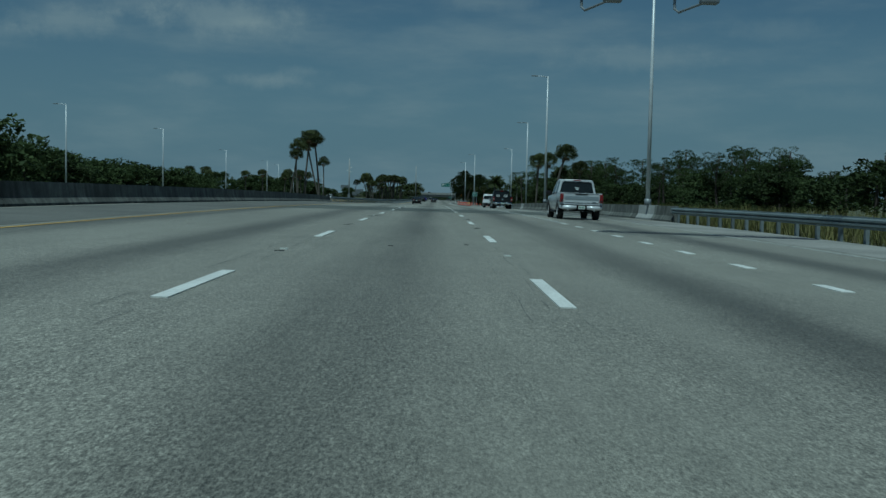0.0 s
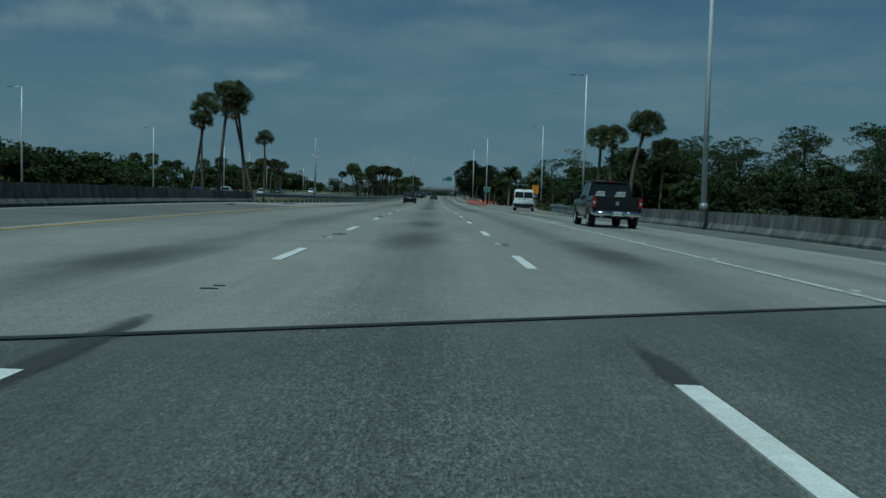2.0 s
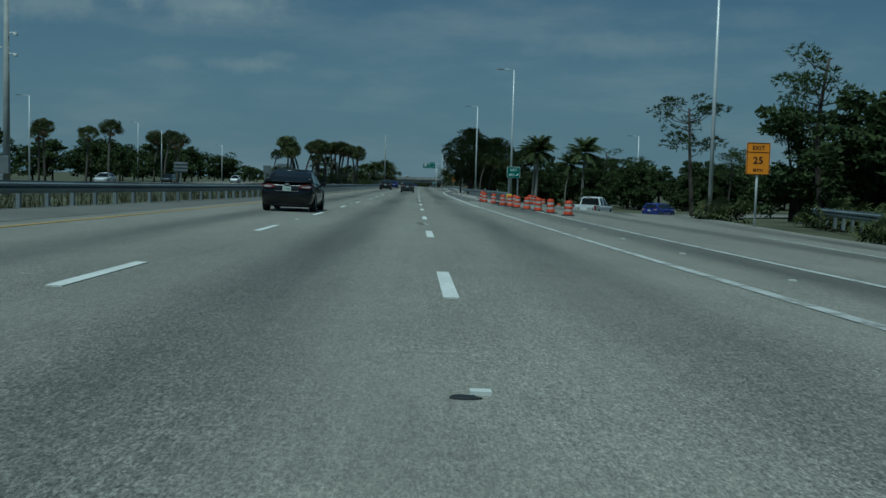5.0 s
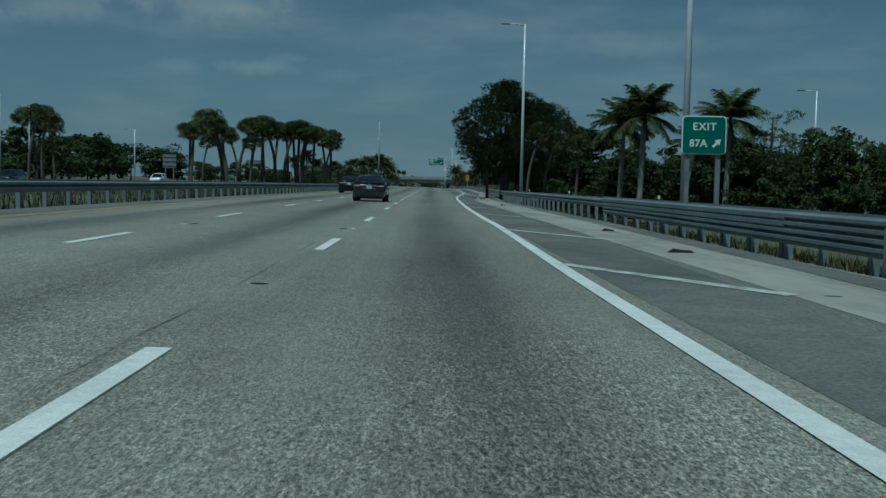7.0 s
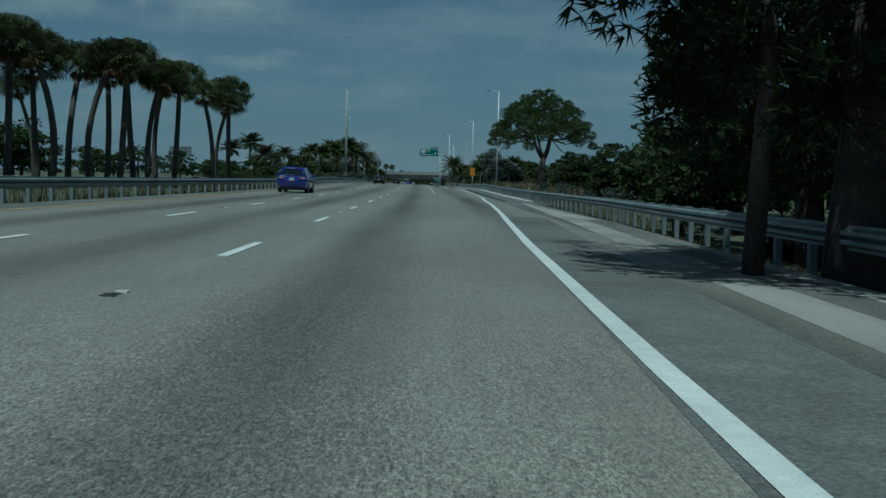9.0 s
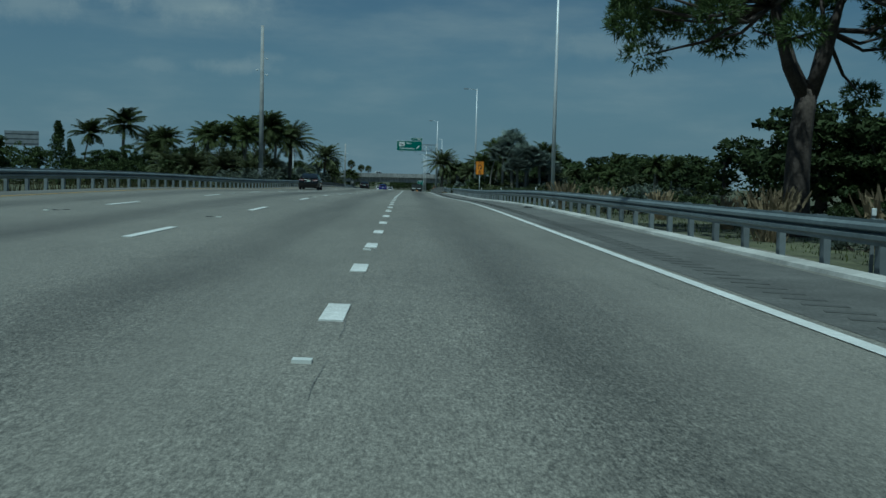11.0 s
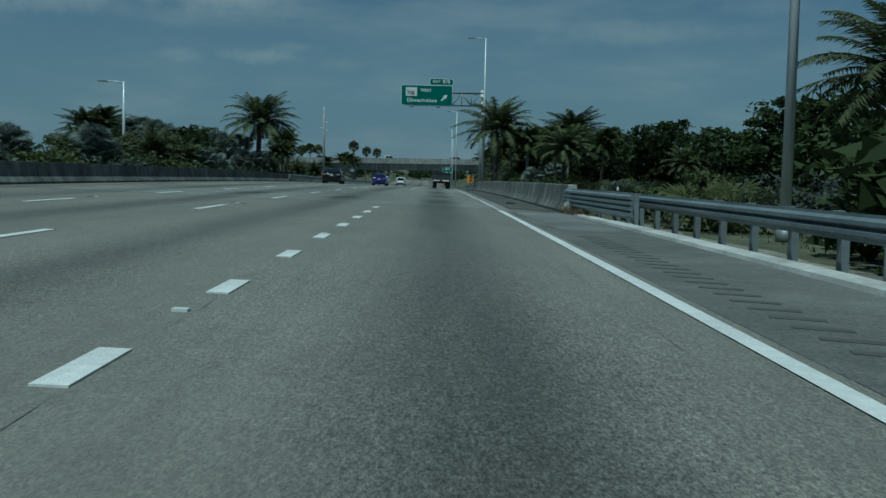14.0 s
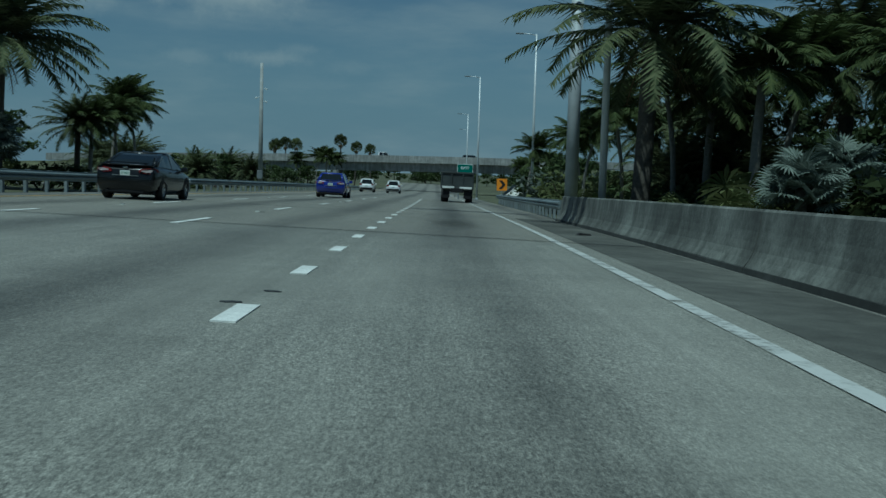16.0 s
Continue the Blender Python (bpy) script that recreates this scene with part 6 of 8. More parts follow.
# exit gore: coconut palms, the big tree and leaning palms
for x, y, top, v in ((18.3, 308.5, 6.5, 0), (19.5, 322.5, 6.7, 0), (25.5, 311.6, 6.6, 0), (23.8, 316, 4.4, 1)):
    plant("royal", x, y, top, v, 1.05)
plant("bigoak", 9.75, 325.0, 8.5, 0, 1.08, turn=20)
plant("bigoak", 15.0, 340.0, 7.8, 0, 1.1, turn=140)
for x, y, top, v in ((10.6, 312.2, 4.0, 1), (12.0, 313.6, 3.4, 1), (15.6, 322, 3.6, 0)):
    plant("sabal", x, y, top, v, 1.15, turn=-12)
for x, y, top in ((20, 345, 5.8), (24, 338, 5.5), (29, 333, 5.2), (34, 345, 5.6), (13.8, 350, 4.2), (18, 356, 4.6)):
    plant("oak", x, y, top, int(rng.integers(0, 4)), 1.2)
plant("bigpine", 16.3, 414.5, 8.2, 0, 0.97, turn=35)
for x, y, top in ((22.2, 406, 2.9), (24.5, 402, 3.0), (26.5, 412, 3.2), (24.0, 425, 1.9), (28, 430, 2.4)):
    plant("oak", x, y, top, int(y) % 4, 1.3)
plant("pine", 20.8, 234.0, 6.4, 1, 1.2)
plant("pine", 46.8, 189.0, 11.0, 0, 1.15)
plant("pine", 62.5, 201.0, 11.6, 1, 1.5)
plant("pine", 66.0, 204.0, 11.2, 2, 1.5)
for x, y, top in ((41, 200, 9.4), (52, 210, 9.0), (35, 215, 8.0), (44, 178, 8.4), (57, 190, 8.6), (27, 150, 6.4), (24, 184, 7.2), (28, 175, 8.0), (31, 182, 8.4)):
    plant("pine", x, y, top, int(rng.integers(0, 3)), 1.4)
# silver palms, dates and coconuts by the second exit
for x, y, top, wide in ((17.5, 499.0, 5.4, 1.0), (18.6, 496.0, 3.7, 1.25), (16.5, 499.5, 3.9, 1.2), (20.2, 496.5, 2.9, 1.35), (19.3, 499.5, 3.3, 1.3), (17.6, 494.5, 1.9, 1.5), (21.5, 498.5, 1.9, 1.4)):
    plant("tallsilver", x, y, top, 0, wide)
for x, y, h in ((18.4, 491.5, 1.7), (19.8, 490.5, 1.9), (21.2, 492.0, 2.2), (22.6, 491.0, 2.0), (20.6, 488.0, 1.5), (16.6, 494.0, 1.6), (24.0, 493.0, 2.2)):
    plant("bush", x, y, height=h, v=2, wide=1.25, label="grey-leaved bush at the foot of the silver palms")
for x, y, top, v in ((15.5, 503.0, 3.5, 1), (15.0, 505.5, 2.0, 2), (16.4, 507.5, 2.2, 1), (17.5, 510, 3.1, 1), (19.5, 505, 2.6, 0), (21.5, 501, 3.2, 2), (24, 497, 0.4, 0), (27, 498, 0.9, 2), (30, 505, 1.8, 0), (26, 489, 0.1, 1), (23, 512, 2.6, 1), (26, 470, 1.2, 0), (34, 520, 2.8, 2), (29, 476, 1.3, 1), (33, 488, 1.6, 0), (38, 498, 2.0, 2)):
    plant("royal", x, y, top, v, 1.15)
for x, y, top, v in ((12.95, 587.2, 5.5, 0), (20.6, 592.0, 5.0, 1), (17.2, 515, 2.7, 0), (17.9, 576.5, 2.4, 0), (18.0, 596, 2.6, 0), (23.5, 588, 1.2, 1), (16.5, 602, 2.0, 0), (27.5, 575, 0.9, 0), (26, 596, 2.0, 1), (31, 560, 0.4, 1)):
    plant("date", x, y, top, v, 1.12)
for x, y, top, v in ((15.8, 586, 2.3, 0), (17.4, 588, 2.6, 1), (15.0, 592, 2.6, 2), (16.6, 594, 2.2, 0), (19.4, 584, 2.4, 1), (17.8, 580, 1.9, 2), (22, 582, 2.2, 0), (24.5, 580, 0.9, 1), (14.4, 598, 1.6, 2), (19.0, 601, 1.8, 0), (15.0, 612, 1.4, 1), (15.6, 622, 1.6, 0), (17.5, 632, 1.8, 2), (14.6, 640, 1.2, 1)):
    plant("royal", x, y, top, v, 1.2)
for x, y, top in ((18.5, 586, -0.3), (16.2, 583, -0.9), (23.0, 590, 0.0)):
    plant("silver", x, y, top, int(rng.integers(0, 2)), 1.0)
for x, y, top in ((22.0, 552, -1.2), (19.5, 548, -1.3), (17.0, 560, -1.6), (25, 545, -0.8), (22.5, 538, -1.5), (28, 540, -0.9), (21.2, 577, 0), (24.5, 570, 0), (20.5, 560, 0), (27.5, 556, 0), (29, 566, 0), (18.6, 568, 0), (16.4, 574, 0)):
    plant("fanbush", x, y, height=2.1, v=int(rng.integers(0, 2)), wide=1.3)
for x, y, top in ((-8.6, 515, 6.1), (-10.2, 607, 1.4), (-10.9, 599.5, 6.5), (-28.7, 527.8, 5.7), (-31.5, 607.4, 5.1), (-13.5, 524, 3.0), (-22, 545, 2.6), (-36, 560, 4.0)):
    plant("date", x, y, top, int(rng.integers(0, 2)), 1.12)
for x, y, top, v in ((-30.6, 520.2, 7.0, 0), (-11.7, 499.3, 4.7, 0), (-10.2, 502, 5.8, 1), (-12.5, 504, 5.4, 2), (-9.6, 508, 5.0, 0), (-14.0, 496, 4.2, 1), (-11.0, 511, 4.6, 2), (-16, 500, 4.6, 0), (-18, 508, 4.2, 1), (-21, 504, 4.0, 2), (-15, 512, 4.4, 1), (-29, 606, 4.4, 0), (-9.4, 606.5, 0.8, 0), (-10.4, 613.3, 2.5, 1), (-10.9, 619, 2.7, 2), (-9.2, 610, 1.3, 2), (-34, 516, 5.2, 1), (-24, 512, 3.0, 2)):
    plant("royal", x, y, top, v, 1.15)
for x, y, top in ((-10.4, 521, 1.2), (-12.8, 518, 1.5), (-15.5, 530, 1.4), (-10.5, 598, 0.4), (-12.5, 600, 0.6), (-11.4, 594, -0.2), (-14.0, 603, 0.7), (-13.2, 590, 0.0), (-25, 522, 2.6), (-27, 530, 2.4), (-20, 575, 1.2)):
    plant("silver", x, y, top, int(rng.integers(0, 2)), 1.05)
for x, y, top in ((-28, 616, 5.0), (-31, 620, 4.8), (-25, 612, 4.3), (-22, 606, 3.6), (-15.5, 602, 2.8), (-17, 604, 3.2), (-12.8, 600.5, 2.2), (-13.6, 597, 1.9)):
    plant("tallsilver", x, y, top, 0, 1.25)
for x, y, top in ((-12.2, 441, 1.4), (-12.9, 445, 0.6), (-11.8, 452, 0.2), (-14.5, 437, -0.2), (-10.6, 449, -0.6)):
    plant("cypress", x, y, top, 0, 1.1)
for x, y, top in ((-13, 566, 0.2), (-16, 572, 0.4), (-14.5, 628, 0.2), (-16, 636, 0.5), (-20, 640, 0.6), (-12.2, 548, 0.4), (-14, 555, 0.8), (-12, 640, -0.6), (-15, 650, -0.2), (-13, 668, -0.4), (-17, 676, 0.3)):
    plant("lowdate", x, y, top, 0, 1.0)
for x, y, top in ((-12.8, 492, 1.6), (-10.8, 496, 1.2), (-14.2, 498, 2.2), (-16.5, 494, 1.8), (-9.8, 503, 1.4), (-12.0, 508, 1.8), (-17.5, 501, 2.4), (-19.5, 497, 2.0), (23, 482, -0.6), (27, 484, 0.0), (30, 492, 0.4)):
    plant("lowdate", x, y, top, 0, 1.0)
# palms round the overpass
for x, y, top, v in ((-15.7, 806, 6.6, 0), (-12.0, 800, 4.8, 0), (-9.0, 812, 4.6, 0), (-29, 806, 5.6, 0), (-31.5, 804, 5.2, 1), (-26, 808, 5.4, 2), (-33, 810, 4.8, 0)):
    plant("sabal", x, y, top, v, 0.9)
for x, y, top, v in ((-13.0, 745, 1.8, 0), (-15.0, 748, 2.0, 1), (-11.5, 752, 1.2, 2), (-18, 742, 0.8, 0), (26, 760, 2.2, 0), (29, 764, 2.6, 1), (33, 758, 1.8, 2), (24, 770, 1.4, 1)):
    plant("royal", x, y, top, v, 1.2)

# woods: belts of trees
def far_wood(x0, x1, y0, y1, count, low, high, wide=1.2, avoid=None):
    """A distant wood as one mesh: trunks and crowns of many small leaf sprays."""
    V, Fc, TV, TF = [], [], [], []
    for i in range(count):
        x, y = rng.uniform(x0, x1), rng.uniform(y0, y1)
        h = rng.uniform(low, high)
        if avoid and avoid(x, y):
            continue
        s, n = h / 7.0, 30
        c = np.stack([rng.uniform(-2.6, 2.6, n), rng.uniform(-2.2, 2.2, n), rng.uniform(0, 1, n) ** 0.8 * 5.0 + 1.2], 1)
        c[:, :2] *= np.clip(1 - ((c[:, 2] - 3.2) / 4.2) ** 2, 0.25, 1)[:, None]
        lv, lf_ = leaf_mass(c, rng.uniform(0.45, 1.1, n), 1450, 0.32)
        k = len(V)
        z = earth(x, y) - 0.1
        V.extend((np.array(lv) * np.array([s * wide, s * wide, s]) + np.array([x, y, z])).tolist())
        Fc.extend([[a + k for a in f] for f in lf_])
        for a in range(5):
            b, d = a * math.tau / 5, (a + 1) * math.tau / 5
            k = len(TV)
            TV.extend([(x + 0.2 * math.cos(b), y + 0.2 * math.sin(b), z), (x + 0.2 * math.cos(d), y + 0.2 * math.sin(d), z), (x + 0.1 * math.cos(d), y + 0.1 * math.sin(d), z + h * 0.6), (x + 0.1 * math.cos(b), y + 0.1 * math.sin(b), z + h * 0.6)])
            TF.append((k, k + 1, k + 2, k + 3))
    t = thing("far_wood", "dark wood of dense broadleaf trees far behind the road", "wood", kind="stuff")
    poly_part("crowns", V, Fc, M_OAK, t)
    poly_part("trunks", TV, TF, M_PINEBARK, t)


def belt(kind, x0, x1, y0, y1, count, low, high, wide=1.2, avoid=None):
    for i in range(count):
        x, y = rng.uniform(x0, x1), rng.uniform(y0, y1)
        if avoid and avoid(x, y):
            continue
        plant(kind, x, y, v=int(rng.integers(0, 4)), wide=wide, height=rng.uniform(low, high))


belt("oak", 19.5, 26, 66, 150, 10, 2.6, 4.0, 1.3)
belt("oak", 24, 34, 70, 190, 18, 4.0, 5.8, 1.3)
belt("oak", 21, 27, 160, 205, 11, 5.8, 7.6, 1.3)
belt("pine", 23, 34, 80, 150, 12, 5.4, 7.2, 1.2)
belt("pine", 23, 34, 150, 200, 9, 7.0, 8.8, 1.2)
belt("pine", 34, 60, 80, 190, 14, 6.0, 8.0, 1.25)
far_wood(34, 60, 60, 260, 26, 5.2, 7.0, 1.5)
belt("oak", 22, 31, 185, 226, 12, 6.6, 8.4, 1.3)
belt("pine", 22, 31, 185, 226, 6, 8.5, 9.8, 1.2)
belt("oak", 27, 50, 305, 318, 12, 4.6, 8.6, 1.15)
belt("pine", 28, 52, 308, 330, 5, 8.0, 10.0, 1.2)
belt("oak", 34, 60, 316, 345, 12, 5.6, 9.4, 1.2)
far_wood(60, 110, 315, 370, 16, 6.5, 8.5, 1.6)
far_wood(45, 100, 250, 330, 16, 7.0, 9.0, 1.4)
belt("oak", 15, 34, 326, 350, 12, 4.0, 7.0, 1.2)
far_wood(22, 50, 340, 400, 14, 5.5, 7.5, 1.3)
belt("oak", 20, 30, 395, 440, 8, 4.0, 6.2, 1.3)
far_wood(28, 60, 420, 500, 14, 4.5, 6.4, 1.4)
belt("oak", 20, 40, 486, 520, 14, 3.6, 4.9, 1.3)
far_wood(25, 54, 516, 575, 16, 5.0, 7.2, 1.35)
belt("oak", 22, 44, 578, 612, 20, 5.6, 7.2, 1.3)
belt("oak", 28, 46, 530, 562, 10, 5.6, 7.4, 1.3)
far_wood(16, 40, 640, 760, 20, 4.0, 6.5, 1.3)
far_wood(-75, -58, 40, 170, 20, 9.0, 12.3, 1.3)
far_wood(-78, -62, 120, 300, 26, 6.4, 8.4, 1.4)
far_wood(-84, -64, 165, 240, 12, 8.0, 10.5, 1.4)
far_wood(-80, -60, 180, 330, 24, 6.3, 8.4, 1.4)
far_wood(-72, -54, 330, 470, 30, 7.0, 9.6, 1.4)
belt("oak", -34, -14, 494, 530, 10, 3.4, 4.8, 1.3)
belt("oak", -34, -15, 588, 626, 11, 5.0, 6.4, 1.3)
far_wood(-64, -38, 470, 640, 20, 4.2, 6.0, 1.4)
far_wood(-45, -16, 640, 770, 18, 3.5, 5.5, 1.3)
far_wood(-60, 60, 830, 900, 18, 5.0, 7.5, 1.6, lambda x, y: abs(x) < 11)
far_wood(-26, 28, 946, 975, 16, 5.5, 8.0, 1.6)
belt("bush", 17.5, 21, 20, 150, 22, 0.8, 1.6, 1.3)
belt("bush", 14, 22, 380, 520, 30, 0.9, 1.9, 1.2)
belt("bush", 14, 24, 520, 640, 26, 1.0, 2.2, 1.2)
belt("bush", 15.5, 27, 446, 500, 26, 1.3, 2.2, 1.3)
belt("bush", -13, -9, 482, 520, 12, 1.6, 2.6, 1.3)
belt("fanbush", 15, 24, 160, 215, 14, 1.2, 2.4, 1.2)
belt("fanbush", 14, 30, 318, 345, 16, 1.2, 2.4, 1.2)
belt("fanbush", 14, 22, 470, 640, 16, 1.2, 2.6, 1.2)
belt("bush", -16, -9, 410, 640, 34, 0.9, 2.0, 1.2)
belt("bush", -15, -9.4, 520, 606, 22, 1.5, 2.5, 1.35)
belt("lowdate", -15, -10.5, 524, 592, 7, 2.6, 4.0, 1.0)
belt("silver", -14, -10.2, 530, 592, 6, 2.6, 3.8, 1.0)
belt("bush", 16, 24, 500.5, 508, 8, 2.6, 3.6, 1.25)
belt("lowdate", 16.5, 24, 501, 510, 4, 3.0, 4.0, 1.0)
belt("bush", 14.5, 22, 584, 626, 14, 2.2, 3.4, 1.2)
belt("fanbush", 14.2, 20, 582, 624, 10, 2.2, 3.2, 1.2)
belt("lowdate", 15, 21, 586, 622, 5, 3.4, 4.6, 1.0)
belt("fanbush", -14, -9.5, 480, 640, 14, 1.2, 2.2, 1.2)
for x, y, h in ((13.4, 396, 1.3), (14.0, 404, 1.5), (14.3, 411, 1.4), (13.8, 399, 1.0), (14.6, 432, 1.3), (13.9, 440, 1.5), (15.2, 425, 1.2), (14.2, 378, 1.3), (13.8, 386, 1.2), (14.5, 450, 1.0), (15.5, 418, 1.1)):
    plant("plume", x, y, height=h, v=int(rng.integers(0, 2)), wide=1.2)

for x, y, h in ((10.45, 518.6, 0.35), (10.4, 519.8, 0.45), (10.35, 520.8, 0.4), (10.3, 521.6, 0.5)):
    plant("plume", x + bend(y), y, height=h, v=int(rng.integers(0, 2)), wide=1.4, label="tuft of dry grass and litter at the barrier's end")


def grass_patch(x0, x1, y0, y1, count, high, label, material, edge=None):
    """Uncountable verge grass as one mesh of blades."""
    V, Fc = [], []
    X, Y = rng.uniform(0, 1, count), rng.uniform(y0, y1, count)
    for u, y in zip(X, Y):
        a, b = (edge(y) if edge else (x0, x1))
        x = a + (b - a) * u
        z = earth(x, y) - 0.02
        h = high * rng.uniform(0.4, 1.3)
        az = rng.uniform(0, math.tau)
        w = 0.012 + 0.012 * rng.uniform()
        dx, dy = math.cos(az), math.sin(az)
        k = len(V)
        lean = rng.uniform(0.1, 0.7) * h
        V.extend([(x - dx * w, y - dy * w, z), (x + dx * w, y + dy * w, z), (x - dy * lean, y + dx * lean, z + h)])
        Fc.append((k, k + 1, k + 2))
    ob = poly_part("verge_grass", V, Fc, material, None)
    tagged(ob, label, "grass", "", "stuff")


def right_verge(y):
    e = line(((-80, 12.6), (44, 12.6), (150, 13.0), (180, 15.0), (210, 20.5), (247, 9.3), (300, 9.4), (345, 11.4), (600, 11.8)), y) + bend(y)
    return e, e + 5.0


grass_patch(0, 0, 8, 78, 11000, 0.95, "tall green-gold reeds behind the guardrail", M_REED, lambda y: (right_verge(y)[0] + 0.7, right_verge(y)[0] + 6.0))
grass_patch(0, 0, -40, 205, 12000, 0.42, "long dry grass behind the right guardrail", M_GRASS, right_verge)
grass_patch(0, 0, 376, 600, 12000, 0.11, "patchy mown grass behind the long guardrail", M_LAWN, lambda y: (right_verge(y)[0] + 1.6, right_verge(y)[0] + 5.2))
grass_patch(0, 0, 247, 376, 15000, 0.17, "patchy dry grass behind the long guardrail", M_GRASS, right_verge)
grass_patch(-24, -10.5, 140, 480, 20000, 0.24, "tall dry median grass", M_GRASS)
grass_patch(-34, -20, 140, 330, 9000, 0.45, "pale reedy median grass", M_STRAW)
grass_patch(0, 0, 150, 515, 9000, 0.55, "tall rank grass close behind the median guardrail", M_GRASS, lambda y: (line(((150, -12.6), (170, -10.9), (205, -8.9), (240, -8.2), (600, -7.9)), y) + bend(y), line(((150, -11.7), (170, -10.1), (205, -8.1), (240, -7.4), (600, -7.1)), y) + bend(y)))
grass_patch(8.7, 13, 246, 262, 1500, 0.22, "dry grass at the gore nose", M_GRASS)

# ---- vehicles ----


def ring(cx, w, z0, z1, y, tuck=0.9, shoulder=0.95):
    """A rounded body section at the station y."""
    h = z1 - z0
    pts = [(w * tuck * 0.9, z0), (w * tuck, z0 + 0.06 * h), (w * 0.985, z0 + 0.30 * h), (w, z0 + 0.55 * h), (w * 0.985, z0 + 0.80 * h), (w * shoulder, z0 + 0.95 * h), (w * shoulder * 0.90, z1)]
    return [Vector((x, y, z)) for x, z in pts] + [Vector((-x, y, z)) for x, z in reversed(pts)]


def wheel(parent, x, y, r, width, rim):
    t = bmesh.new()
    s = 1 if x > 0 else -1
    prof = [(0.0, r * 0.62), (0.0, r * 0.93), (width * 0.12, r), (width * 0.88, r), (width, r * 0.93), (width, r * 0.62)]
    secs = []
    for k in range(25):
        a = k * math.tau / 24
        secs.append([Vector((x - s * u, y + math.cos(a) * q, r + math.sin(a) * q)) for u, q in prof])
    loft(t, secs, cap=False)
    tyre = part("wheel", t, M_TYRE, parent, "black tyre", True)
    b = bmesh.new()
    c = Vector((x - s * 0.03, y, r))
    for k in range(6):
        a = k * math.tau / 6
        d = Vector((0, math.cos(a), math.sin(a)))
        q = Vector((0, -math.sin(a), math.cos(a)))
        f = [c + q * 0.05, c + d * r * 0.6 + q * 0.035, c + d * r * 0.6 - q * 0.035, c - q * 0.05]
        loft(b, [f, [p - Vector((s * 0.05, 0, 0)) for p in f]])
    tube(b, [(x - s * 0.01, y, r), (x - s * 0.08, y, r)], [r * 0.18, r * 0.18], 12)
    secs = []
    for k in range(25):
        a = k * math.tau / 24
        secs.append([Vector((x - s * u, y + math.cos(a) * q, r + math.sin(a) * q)) for u, q in ((0.012, r * 0.58), (0.012, r * 0.65), (0.09, r * 0.65), (0.09, r * 0.58))])
    loft(b, secs, cap=False)
    part("rim", b, rim, tyre, "alloy rim")
    b = bmesh.new()
    tube(b, [(x - s * 0.085, y, r), (x - s * 0.11, y, r)], [r * 0.66, r * 0.66], 20)
    part("brake_disc", b, M_TRIM, tyre)


def plate(parent, y, z, w=0.31):
    b = bmesh.new()
    box(b, (0, y, z), (w, 0.015, w * 0.5), 0.004)
    p = part("number_plate", b, M_PLATE, parent, "pale plate")
    for x in (-0.32, -0.19, -0.06, 0.10, 0.22, 0.33):
        b = bmesh.new()
        box(b, (x * w, y - 0.009, z), (w * 0.07, 0.004, w * 0.22))
        part("plate_bar", b, M_PLATEINK, p)


def glass_frame(parent, paint, rows, w_low, w_top, belt):
    """Painted corner posts either side of the rear glass, up to where the roof begins."""
    top = max(r[2] for r in rows)
    run = []
    for y, z0, z1 in rows:
        k = min(1.0, max(0.0, (z1 - z0) / belt))
        run.append((y, z0, z1, w_low + (w_top - w_low) * k))
        if z1 > top - 0.09:
            break
    if len(run) < 2:
        return
    for s in (-1, 1):
        b = bmesh.new()
        secs = []
        for y, z0, z1, wd in run:
            side = z0 + (z1 - z0) * 0.84
            secs.append([Vector((s * wd * 0.80, y - 0.012, z1 + 0.012)), Vector((s * wd * 0.95, y - 0.012, z1 + 0.010)), Vector((s * (wd + 0.022), y, side)), Vector((s * (wd + 0.020), y + 0.14, side)), Vector((s * wd * 0.80, y + 0.10, side - 0.03))])
        loft(b, secs)
        part("corner_post", b, paint, parent, "", True)


